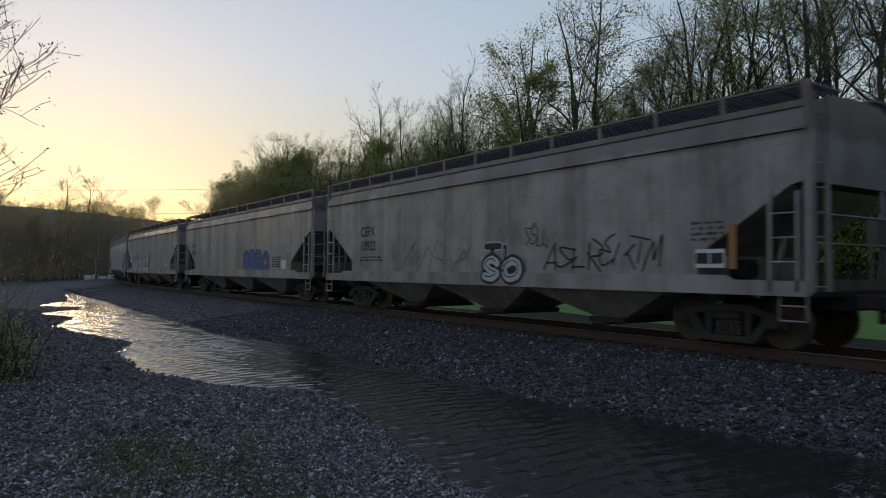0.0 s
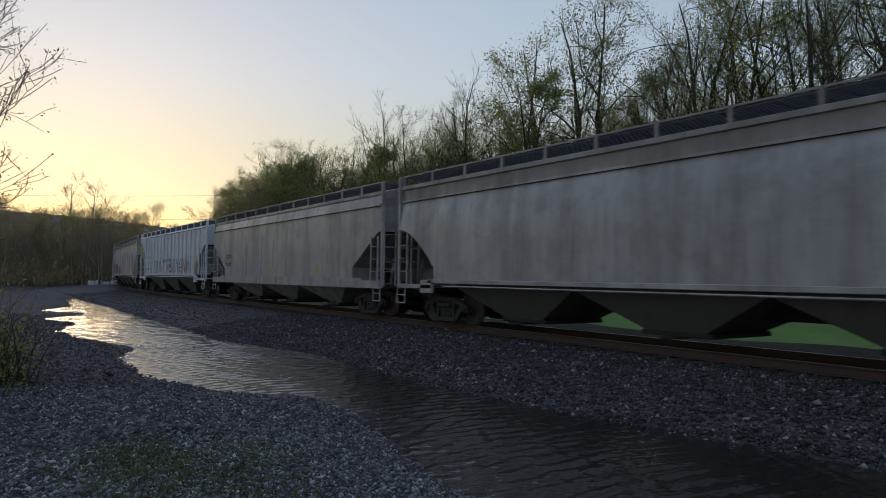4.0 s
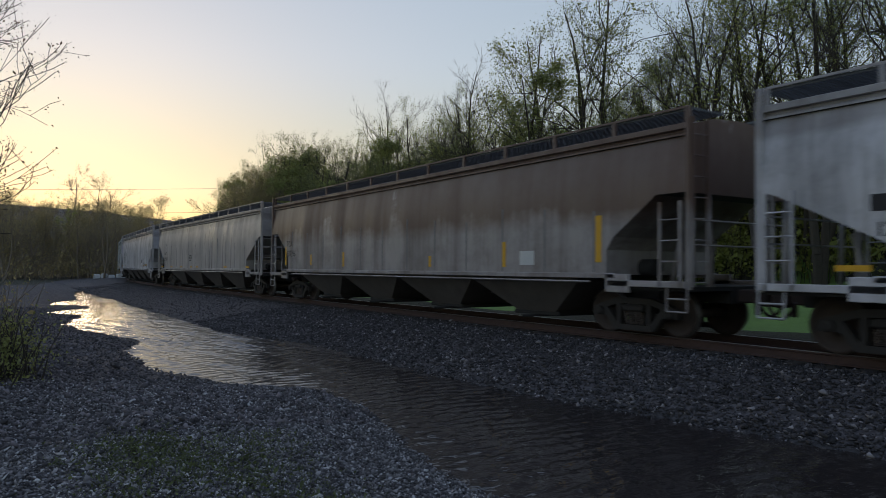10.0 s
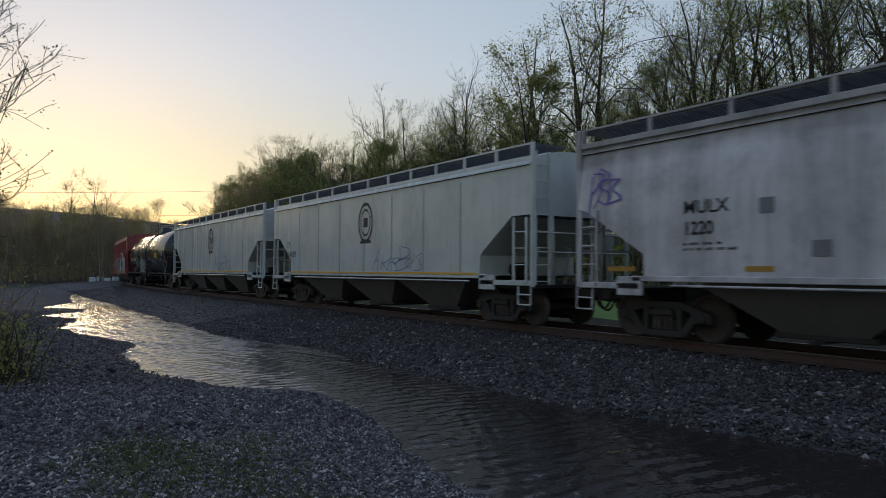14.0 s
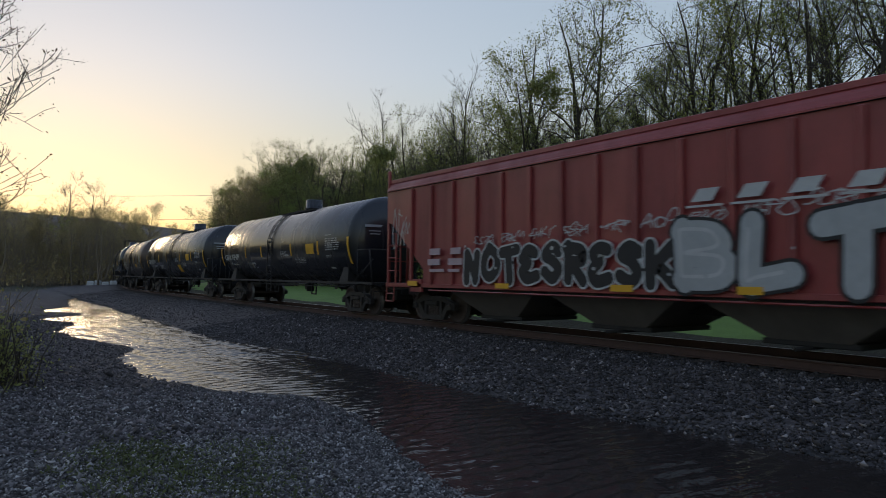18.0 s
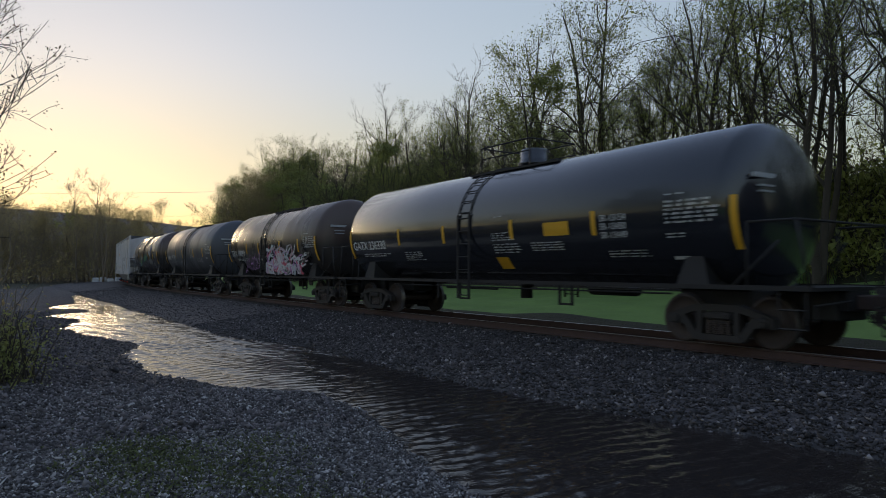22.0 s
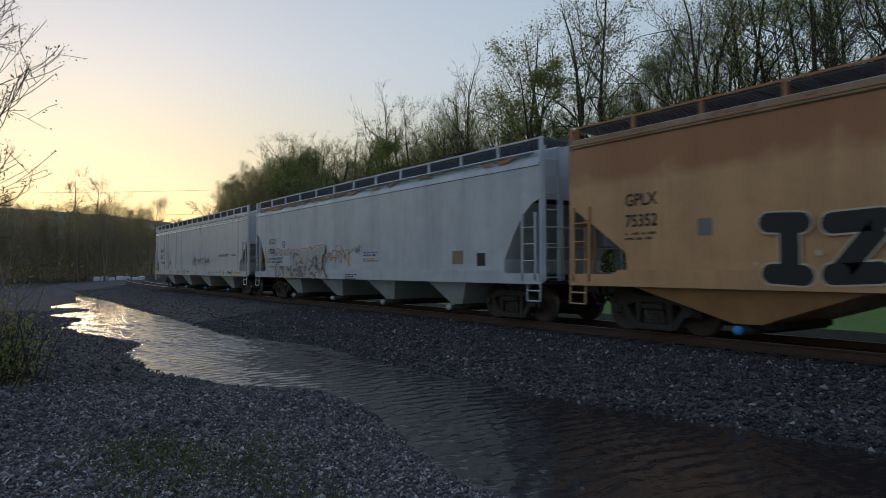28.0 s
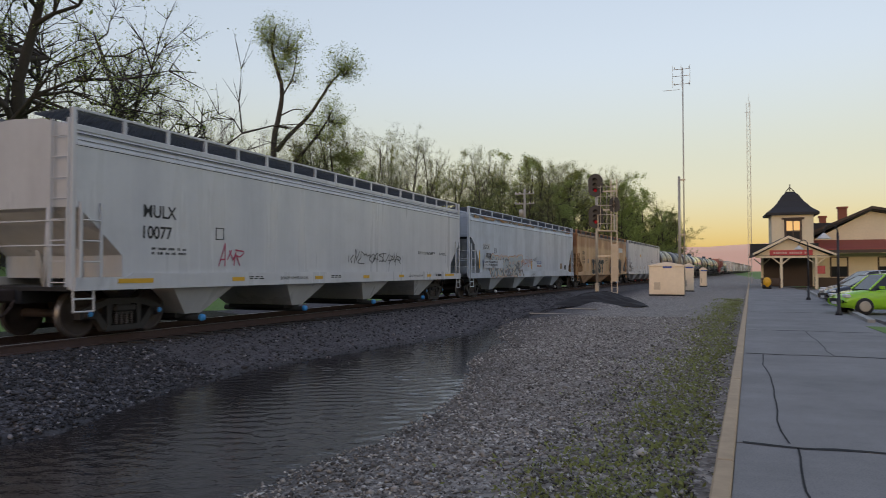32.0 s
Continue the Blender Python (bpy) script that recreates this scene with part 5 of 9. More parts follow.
# car ahead of the first full one, and the grey hoppers with side sills
c0 = hopper("soot-darkened grey covered hopper car with a side sill", -13.0, 4.2, P_DARK, bays=3)
c1 = hopper("grimy grey covered hopper car with faint scrawls along its foot", 5.7, 22.85, P_DARK, bays=3, cut="slant")
h = 8.5
lettered(c1, "CEFX", h - 2.5, 2.35, 0.42, BLACKP, bold=0.01)
lettered(c1, "10922", h - 2.5, 1.90, 0.42, BLACKP, bold=0.01)
small_print(c1, h - 2.5, 1.66, 1.8, 2, BLACKP, seed=4)
tag(c1, 3.45, 1.28, 3.3, 0.8, SPRAY_GREY, 11, letters=5, stroke=0.03)
piece(c1, -0.5, 1.0, 1.5, 0.62, SPRAY_WHITE, SPRAY_BLACK, 21, letters=2, x=-1.653, edge_w=0.07)
piece(c1, -0.55, 1.42, 1.3, 0.52, SPRAY_BLACK, SPRAY_WHITE, 20, letters=2, edge_w=0.03)
tag(c1, -2.0, 1.85, 0.8, 0.38, SPRAY_BLACK, 13, letters=4, stroke=0.025)
tag(c1, -2.7, 1.35, 1.5, 0.62, SPRAY_BLACK, 12, letters=4, stroke=0.04)
tag(c1, -4.3, 1.45, 1.5, 0.5, SPRAY_BLACK, 14, letters=4, stroke=0.035)
plates(c1, [(-h + 1.28, 1.35, 0.14, 0.75)], plain("faded_orange_strip", (0.38, 0.17, 0.06), 0.7), name="reflective_strip")
plates(c1, [(-h + 1.92, 1.37, 0.57, 0.32)], WHITEP, name="panel")
plates(c1, [(-h + 1.90, 1.44, 0.24, 0.18), (-h + 1.62, 1.44, 0.24, 0.18)], BLACKP, x=-1.608, name="panel")
small_print(c1, -h + 2.0, 2.12, 0.7, 4, BLACKP, seed=5)
c2 = hopper("grimy grey covered hopper car with blue bubble graffiti", 24.2, 42.15, P_DARK, bays=3)
h = 9.0
lettered(c2, "CSYX", h - 1.47, 2.42, 0.31, BLACKP, bold=0.012)
lettered(c2, "13089", h - 1.47, 2.05, 0.31, BLACKP, bold=0.012)
piece(c2, -1.3, 1.22, 3.3, 0.85, SPRAY_BLUE, SPRAY_BLACK, 22, letters=4, label="blue bubble-lettered graffiti")
plates(c2, [(h - 2.0, 1.35, 0.14, 0.6), (h - 5.4, 1.35, 0.12, 0.4), (-0.5, 1.3, 0.12, 0.4), (-4.0, 1.3, 0.12, 0.4), (-h + 2.4, 1.35, 0.14, 0.6)], plain("dulled_yellow_strip", (0.45, 0.26, 0.05), 0.7), name="reflective_strip")
plates(c2, [(-h + 3.0, 1.3, 0.5, 0.35)], WHITEP)
small_print(c2, -h + 4.0, 1.75, 1.0, 5, BLACKP, seed=6)
c3 = hopper("grimy grey covered hopper car with silver bubble graffiti", 43.6, 61.2, P_DARK, bays=3)
h = 8.7
lettered(c3, "TIMX", 7.15, 2.12, 0.32, WHITEP, bold=0.014)
lettered(c3, "56103", 7.15, 1.74, 0.32, WHITEP, bold=0.014)
piece(c3, 5.8, 0.9, 6.5, 1.2, SPRAY_SILVER, SPRAY_BLACK, 23, x=-1.652, text="HACKEE", inner=SPRAY_WHITE, edge_w=0.05, body=0.4, label="silver bubble-lettered graffiti with a dark outline")
plates(c3, [(h - 1.8, 1.0, 0.35, 0.13), (h - 4.3, 1.0, 0.35, 0.13), (-0.3, 1.0, 0.35, 0.13), (-4.0, 1.0, 0.35, 0.13), (-h + 2.0, 1.0, 0.45, 0.15)], YELLOWP, -1.655, "reflective_strip")
plates(c3, [(-h + 3.0, 1.4, 0.5, 0.22)], WHITEP)
slide(c3, 0.3)
c4 = hopper("dusty grey covered hopper car with sooty bays", 62.5, 81.3, P_MID, bow=0.13, bays=3, skirt=False, cut="round", bay_mat=BAY)
small_print(c4, -6.0, 1.6, 1.2, 3, BLACKP, seed=7)
plates(c4, [(-7.0, 1.32, 0.4, 0.28)], SPRAY_BLACK)
c5 = hopper("grey covered hopper car with yellow strips on its side sill", 82.3, 100.3, P_MID, bays=3)
h = 9.0
small_print(c5, h - 2.2, 2.1, 1.0, 2, BLACKP, h=0.2, seed=9)
plates(c5, [(h - 3.2, 1.3, 0.13, 0.5), (0.5, 1.3, 0.13, 0.4), (-4.0, 1.3, 0.13, 0.4)], YELLOWP, name="reflective_strip")
c6 = hopper("pale blue-grey ribbed hopper car with marker scrawl and lime graffiti", 101.85, 119.45, P_PALE, bays=3, skirt=False, ribs=16, rib_shift=-0.45, cut="slant", crease=3.85, floor=1.28, bay_mat=BAY, cut_top=2.9, cut_in=2.1)
h = 8.45
for body, y, z in (("MW", 6.95, 2.32), ("CX", 5.95, 2.32), ("48", 6.9, 1.9), ("33", 5.95, 1.9), ("13", 5.0, 1.9)):
    lettered(c6, body, y, z, 0.30, BLACKP, bold=0.01)
small_print(c6, 6.9, 1.66, 1.6, 2, BLACKP, seed=10)
tag(c6, 4.1, 1.40, 2.3, 0.75, SPRAY_BLACK, 31, text="BEN", x=-1.69, stroke=0.045)
tag(c6, 1.4, 2.06, 1.6, 0.22, SPRAY_BLACK, 34, letters=3, x=-1.69, stroke=0.035)
tag(c6, -0.4, 1.42, 4.3, 0.78, SPRAY_BLACK, 32, text="BENON", x=-1.69, stroke=0.05)
tag(c6, -4.7, 1.52, 0.8, 0.48, SPRAY_BLACK, 33, text="SPC", x=-1.69, stroke=0.035)
plates(c6, [(-3.1, 1.84, 0.07, 0.09), (-3.42, 1.84, 0.07, 0.09), (-3.05, 1.66, 0.45, 0.05)], SPRAY_BLACK, -1.70, "graffiti_face")
small_print(c6, 0.5, 1.85, 0.6, 4, SPRAY_RED, h=0.05, seed=16)
plates(c6, [(5.3, 1.42, 0.12, 0.4), (1.78, 1.42, 0.12, 0.4), (-1.1, 1.5, 0.13, 0.42), (-4.48, 1.42, 0.13, 0.46), (-6.76, 1.42, 0.17, 0.92)], YELLOWP, -1.69, "reflective_strip")
slide(c6, -0.45)
scales(c6, 8.72, 2.72, [SPRAY_BLACK, SPRAY_GREEN, SPRAY_LIME])
c7 = hopper("beige-grey covered hopper car with pink and violet graffiti", 120.9, 142.05, P_BEIGE, bow=0.13, bays=4, skirt=False, cut="round", crease=3.7, bay_mat=BAY)
h = 10.9
lettered(c7, "TILX", 9.42, 2.38, 0.30, BLACKP)
small_print(c7, 9.42, 1.95, 1.5, 1, BLACKP, h=0.16, seed=17)
piece(c7, 7.95, 1.24, 2.4, 1.0, SPRAY_RED, SPRAY_BLACK, 25, letters=4, body=0.5, edge_w=0.04, label="pink bubble graffiti outlined in black")
tag(c7, 5.6, 1.4, 0.8, 0.5, SPRAY_BLACK, 33, letters=3)
piece(c7, 4.55, 1.24, 1.8, 0.72, SPRAY_BLUE, SPRAY_MAUVE, 26, letters=5, body=0.5, edge_w=0.05, label="violet graffiti with a pink edge")
plates(c7, [(1.0, 1.5, 0.14, 0.5), (-h + 2.4, 1.6, 0.14, 0.8)], YELLOWP, name="reflective_strip")
plates(c7, [(-h + 4.6, 1.35, 0.5, 0.3)], WHITEP)
for k in range(11):
    part("seam", boxes((-1.607, -1.59, -8.5 + 1.7 * k - 0.012, -8.5 + 1.7 * k + 0.012, 1.25, 3.6)), SPRAY_GREY, c7)
slide(c7, -0.3)
c8 = hopper("streaked white covered hopper car with a black throw-up", 143.5, 164.7, P_WHITE, bow=0.13, bays=4, skirt=False, cut="slant", crease=3.75, bay_mat=BAY, cut_top=2.55, cut_in=2.0)
h = 10.55
plates(c8, [(h - 1.7, 2.15, 0.65, 0.24), (h - 2.9, 2.05, 0.16, 0.22)], SPRAY_BLACK, name="small_print")
lettered(c8, "1233", h - 1.75, 1.80, 0.28, BLACKP, bold=0.006)
tag(c8, h - 3.3, 1.22, 1.5, 0.95, SPRAY_BLACK, 34, letters=2, stroke=0.07)
tag(c8, h - 1.7, 1.28, 1.3, 0.2, SPRAY_BLACK, 35, letters=6, stroke=0.025)
plates(c8, [(h - 1.2, 1.3, 0.5, 0.09), (h - 5.2, 1.3, 0.45, 0.09), (h - 7.6, 1.3, 0.45, 0.09), (h - 9.7, 1.3, 0.45, 0.09), (-1, 1.3, 0.45, 0.09), (-6, 1.3, 0.45, 0.09)], YELLOWP, name="reflective_strip")
small_print(c8, h - 8.0, 1.75, 0.9, 3, BLACKP, seed=12)
plates(c8, [(-0.3, 1.6, 0.5, 0.28)], SPRAY_BLACK)
small_print(c8, -4.6, 1.7, 1.2, 3, BLACKP, seed=13)
c9 = hopper("rust-streaked grey covered hopper car with yellow strips", 166.0, 187.2, P_BROWN, bow=0.13, bays=4, skirt=False, cut="notch", crease=3.75, bay_mat=BAY)
h = 10.55
lettered(c9, "TILX", h - 1.75, 2.15, 0.34, BLACKP)
lettered(c9, "637096", h - 1.75, 1.75, 0.34, BLACKP)
plates(c9, [(h - 1.6, 1.4, 0.13, 0.75), (h - 4.2, 1.4, 0.12, 0.4), (h - 7.0, 1.35, 0.13, 0.5), (-2.0, 1.35, 0.12, 0.3), (-5.3, 1.35, 0.13, 0.6), (-h + 2.2, 1.45, 0.16, 0.95)], YELLOWP, name="reflective_strip")
plates(c9, [(-h + 4.6, 1.4, 0.5, 0.32)], WHITEP)
for k in range(12):
    part("seam", boxes((-1.604, -1.59, -8.3 + 1.5 * k - 0.02, -8.3 + 1.5 * k + 0.02, 1.25, 2.5 + 0.12 * (k % 3))), SPRAY_GREY, c9)
c10 = hopper("dusty grey covered hopper car with a slotted side sill", 188.6, 209.65, P_BEIGE, bow=0.13, bays=4, skirt=False, cut="slant", crease=3.75, bay_mat=BAY)
h = 10.5
lettered(c10, "CEFX", h - 1.9, 2.1, 0.30, BLACKP)
lettered(c10, "635106", h - 1.9, 1.72, 0.30, BLACKP)
plates(c10, [(h - 1.0, 1.27, 0.55, 0.09), (h - 3.7, 1.27, 0.5, 0.08), (h - 6.3, 1.27, 0.5, 0.08), (h - 8.7, 1.27, 0.5, 0.08), (0.5, 1.27, 0.5, 0.08), (-5, 1.27, 0.5, 0.08), (-h + 2, 1.27, 0.5, 0.08)], YELLOWP, name="reflective_strip")
small_print(c10, h - 8.5, 1.95, 0.6, 4, BLACKP, seed=14)
for k in range(12):
    part("seam", boxes((-1.604, -1.59, -8.3 + 1.5 * k - 0.025, -8.3 + 1.5 * k + 0.025, 1.32, 2.35 + 0.15 * (k % 4))), SPRAY_GREY, c10)
c11 = hopper("streaked white covered hopper car with violet scrawls near both ends", 211.05, 231.9, P_WHITE, bow=0.13, bays=4, skirt=False, cut="slant", cut_in=1.7, crease=3.75, bay_mat=BAY, cut_top=2.6)
h = 10.45
lettered(c11, "MULX", 7.75, 2.34, 0.32, BLACKP, bold=0.006, squeeze=1.05)
lettered(c11, "1220", 7.75, 1.97, 0.32, BLACKP, bold=0.01)
small_print(c11, 7.75, 1.78, 1.0, 2, BLACKP, seed=15)
tag(c11, h - 0.25, 2.55, 0.95, 0.62, SPRAY_VIOLET, 36, letters=3)
tag(c11, -h + 1.75, 2.75, 1.0, 0.5, SPRAY_GREY, 37, letters=5, stroke=0.03)
plates(c11, [(6.3, 2.25, 0.26, 0.26), (h - 5.0, 1.55, 0.3, 0.25), (h - 6.4, 1.5, 0.3, 0.3), (-4.6, 1.6, 0.5, 0.25)], SPRAY_GREY)
small_print(c11, -6.2, 1.62, 1.2, 4, SPRAY_GREY, seed=19)
plates(c11, [(h - 0.9, 1.32, 0.7, 0.09), (h - 3.9, 1.32, 0.5, 0.09), (-5.7, 1.32, 0.5, 0.09), (-h + 3.9, 1.38, 1.2, 0.10)], plain("ochre_strip", (0.42, 0.22, 0.03), 0.6), name="reflective_strip")
plates(c11, [(-h + 4.0, 1.5, 0.55, 0.34)], WHITEP)
for nm, q0, q1, num in (("a", 233.3, 249.7, "654689"), ("b", 251.0, 267.3, "654")):
    cp = hopper("pale green-grey covered hopper car with a round dark emblem", q0, q1, P_CP, bays=3, skirt=False, cut="notch", crease=3.75, bay_mat=BAY, cut_top=2.6, trim=P_CP)
    h = (q1 - q0) / 2
    lettered(cp, "CP", h - 1.5, 2.2, 0.34, BLACKP)
    lettered(cp, num, h - 1.5, 1.82, 0.34, BLACKP)
    bmr = bmesh.new()
    for k in range(40):
        a0, a1 = 2 * math.pi * k / 40, 2 * math.pi * (k + 1) / 40
        for ro, ri in ((0.62, 0.52), (0.42, 0.36)):
            bmr.faces.new([bmr.verts.new((-1.608, -0.1 + 0.8 * r * math.cos(a), 2.85 + 1.05 * r * math.sin(a))) for r, a in ((ro, a0), (ri, a0), (ri, a1), (ro, a1))])
    part("emblem", bmr, SPRAY_BLACK, cp, "round dark wreath emblem")
    plates(cp, [(0.05, 2.7, 0.3, 0.3), (0.25, 2.18, 0.7, 0.10)], SPRAY_BLACK, name="emblem")
    plates(cp, [(h - 2.0, 1.22, h * 2 - 4.0, 0.05)], YELLOWP, -1.655, "yellow_line")
    tag(cp, -0.5, 1.35, 3.0, 0.5, SPRAY_BLUE, 40, letters=6, stroke=0.02)
    for k in range(7):
        part("seam", boxes((-1.607, -1.59, -5.4 + 1.8 * k - 0.012, -5.4 + 1.8 * k + 0.012, 1.25, 3.6)), SPRAY_GREY, cp)


def gbrx(label, q0, q1, number, mat=None, mark="GBRX ", back=None, **more):
    car = tank_car(label, q0, q1, mat or P_BLACK, **more)
    h = (q1 - q0) / 2
    curved_text(car, mark + number, h - 0.68, 2.0, 0.38, WHITEP, bold=0.004)
    curved_print(car, h - 1.3, 1.84, 1.9, 2, seed=len(number), h=0.035)
    curved_print(car, h - 3.9, 1.85, 1.0, 5, seed=3, h=0.03)
    curved_print(car, -0.5, 2.22, 0.7, 4, seed=4, h=0.03)
    curved_print(car, -1.9, 1.95, 1.1, 4, seed=9, h=0.03)
    back = back or -h + (2.75 if h > 6.5 else 2.05)
    curved_print(car, back, 2.58, 1.05, 6, seed=5, h=0.042)
    curved_print(car, back, 2.72, 0.5, 1, seed=11, h=0.03)
    curved_print(car, back, 2.0, 0.5, 2, seed=6, h=0.03)
    curved(car, [(back - 0.02, 1.55, 0.34, 0.07)], WHITEP, 1.58, 2.49, "small_plate")
    curved_print(car, -0.6, 2.62, 0.4, 1, seed=7, h=0.03)
    # stencilling on the front end
    for z, w in ((2.95, 0.7), (2.80, 0.4), (2.70, 0.35)):
        yy = -h + 0.45 + 0.55 - 0.55 * math.sqrt(max(0.02, 1 - ((z - 2.49) ** 2 + 0.55) / 1.58 ** 2))
        part("end_stencil", boxes((-0.75 - w / 2, -0.75 + w / 2, yy - 0.03, yy + 0.05, z, z + (0.08 if z > 2.9 else 0.03))), SPRAY_SILVER, car)
    return car


t1 = gbrx("black tank car with white-edged green graffiti", 268.7, 284.2, "709432", dome_y=0.9, ladder_y=-0.2, rail="tall")
curved(t1, [(-3.2, 2.10, 0.74, 0.38)], YELLOWP, 1.58, 2.49, "placard", "yellow rectangular placard")
piece(t1, 2.3, 1.1, 2.4, 0.95, plain("dark_green_spray_paint", (0.012, 0.035, 0.028), 0.5), SPRAY_HALO, 27, x=-1.59, text="WORE", edge_w=0.06, inner=SPRAY_BLACK, body=0.34, label="dark green graffiti with a pale edge")
tag(t1, 4.6, 1.35, 1.3, 0.55, SPRAY_GREY, 38, x=-1.575)
c12 = hopper("oxide-red ribbed hopper car with black and silver graffiti", 285.8, 303.1, P_RED, bays=3, skirt=False, ribs=15, cut="slant", crease=3.85, floor=1.06, bay_mat=BAY, cut_top=2.9, cut_in=2.0, hatch=False, top=4.18, boards=False)
h = 8.65
for k in range(4):
    y = -2.25 - 0.88 * k
    bme = bmesh.new()
    prism(bme, [(y - 0.04, 2.63), (y - 0.46, 2.63), (y - 0.60, 2.85), (y - 0.20, 2.85)], -1.70, -1.694)
    part("emblem", bme, SPRAY_WHITE, c12, "slanted white letter shape")
    plates(c12, [(y + 0.06, 2.53, 0.72, 0.04)], SPRAY_WHITE, -1.694, "emblem_line")
plates(c12, [(6.1, 1.88, 0.5, 0.17), (5.1, 1.88, 0.45, 0.17), (6.2, 1.60, 0.6, 0.17), (5.2, 1.60, 0.62, 0.17), (6.1, 1.42, 0.7, 0.08), (5.2, 1.42, 0.5, 0.08)], SPRAY_PINK, -1.694, "small_print")
piece(c12, 4.5, 1.1, 6.5, 1.0, SPRAY_BLACK, SPRAY_WHITE, 28, x=-1.70, text="NOTESRESK", edge_w=0.04, inner=SPRAY_BLACK, label="black bubble graffiti with a white edge")
piece(c12, -1.9, 1.05, 6.2, 1.3, SPRAY_SILVER, SPRAY_BLACK, 29, x=-1.712, text="BLTEB", edge_w=0.06, inner=SPRAY_WHITE, label="silver bubble graffiti outlined in black", body=0.42)
for k in range(8):
    tag(c12, 4.1 - 1.05 * k, 2.12 + 0.03 * k, 0.75, 0.2, SPRAY_WHITE, 70 + k, x=-1.70, letters=4, stroke=0.022)
for k in range(3):
    tag(c12, -4.3 - 1.0 * k, 2.42, 0.8, 0.22, SPRAY_WHITE, 80 + k, x=-1.70, letters=4, stroke=0.022)
tag(c12, h - 0.3, 2.3, 0.9, 0.9, SPRAY_WHITE, 85, letters=4, stroke=0.03)
plates(c12, [(7.2, 1.03, 0.5, 0.14), (3.17, 1.03, 0.5, 0.12), (-0.46, 1.04, 0.55, 0.13), (-3.19, 1.05, 0.45, 0.13), (-6.2, 1.05, 0.5, 0.13)], YELLOWP, -1.725, "reflective_strip")
t2 = gbrx("clean black tank car with white stencilling and yellow strips", 304.9, 320.2, "709479")
curved(t2, [(-3.13, 2.10, 0.74, 0.38)], YELLOWP, 1.58, 2.49, "placard", "yellow rectangular placard")
t3 = gbrx("clean black tank car with two yellow placards", 322.6, 338.2, "709494")
curved(t3, [(-3.13, 2.10, 0.74, 0.38), (-0.75, 1.45, 0.75, 0.5)], YELLOWP, 1.58, 2.49, "placard", "yellow rectangular placard")
t4 = gbrx("spill-stained black tank car with rusty streaks down from its hatch", 340.1, 351.9, "175524", P_SPILL, "TCIX ", dome=False)
curved(t4, [(-1.64, 1.80, 0.8, 0.28)], YELLOWP, 1.586, 2.49, "placard", "yellow rectangular placard")
curved(t4, [(-3.5, 1.76, 0.48, 0.36)], WHITEP, 1.586, 2.49, "placard", "square white-edged black placard")
curved(t4, [(-3.55, 1.81, 0.38, 0.27)], BLACKP, 1.592, 2.49, "placard_panel")
flaked(t4, 17, 34)
t5 = gbrx("glossy black tank car with rows of white stencilling", 354.1, 369.6, "236330", P_GLOSS, "GATX ", rail="tall", yellow=False, back=-5.72)
curved(t5, [(7.3, 1.72, 0.12, 0.95), (-7.08, 1.70, 0.14, 0.95), (4.1, 2.08, 0.12, 0.48), (1.7, 2.06, 0.12, 0.48), (-1.2, 2.06, 0.13, 0.48), (-3.86, 2.06, 0.13, 0.50)], YELLOWP, 1.58, 2.49, "reflective_strip")
for k, line in enumerate(("SR-13154", "SR-13450", "SR-13449")):
    curved_text(t5, line, -4.1, 2.33 - 0.17 * k, 0.19, WHITEP, 1.58, 2.49)
curved_print(t5, -0.5, 1.95, 1.1, 4, seed=31, h=0.035)
curved_print(t5, -4.2, 1.72, 1.1, 3, seed=32, h=0.03)
curved(t5, [(-2.4, 2.1, 0.80, 0.30), (-0.45, 1.38, 0.45, 0.36)], YELLOWP, 1.58, 2.49, "placard", "yellow rectangular placard")
t6 = gbrx("dusty black tank car with pale pink graffiti", 371.2, 383.0, "170097", P_BLACKDUST, "TILX ", dome=False)
smear(t6, 0.2, 1.2, 4.0, 1.15, [SPRAY_PINK, SPRAY_WHITE, SPRAY_PALE, SPRAY_RED, SPRAY_BLACK, SPRAY_PINK, SPRAY_WHITE, SPRAY_MAUVE], 41, x=-1.585, count=170, label="pale pink and white swirling graffiti")
tag(t6, 2.9, 1.35, 1.7, 0.6, SPRAY_MAUVE, 42, x=-1.575, letters=6, stroke=0.03)
t7 = gbrx("dark grey tank car with a tall ladder", 385.2, 396.9, "191283", P_GUN, "DMIX ", dome=False)
t8 = tank_car("dusty black tank car with a pale leaf emblem and green scrawls", 398.6, 410.5, P_BLACKDUST, dome=False)
h = 6.1
curved_text(t8, "ADMX 17303", h - 0.75, 2.35, 0.30, WHITEP)
tag(t8, h - 0.2, 2.05, 0.8, 0.4, SPRAY_BLUE, 43, x=-1.57, letters=3)
for k in range(3):
    tag(t8, 2.05 - 0.03 * k, 1.62 + 0.24 * k, 0.75, 0.26, (TURQUOISE, SPRAY_GREEN, SPRAY_WHITE)[k], 44 + k, x=-1.585, letters=4, stroke=0.03, label="green and white spray-paint scribble")
tag(t8, 0.75, 2.0, 1.5, 0.42, TURQUOISE, 49, x=-1.59, letters=6, stroke=0.035, label="green spray-paint scribble")
tag(t8, 0.72, 2.02, 1.4, 0.36, SPRAY_GREEN, 50, x=-1.593, letters=5, stroke=0.022, label="green spray-paint scribble")
bml = bmesh.new()
pts = smooth_line([(-2.12, 2.32), (-1.75, 2.45), (-1.58, 2.62), (-1.66, 2.86), (-2.05, 3.16), (-2.2, 3.2), (-2.62, 2.98), (-2.66, 2.86), (-2.3, 2.40), (-2.12, 2.32)], 3)[:-1]
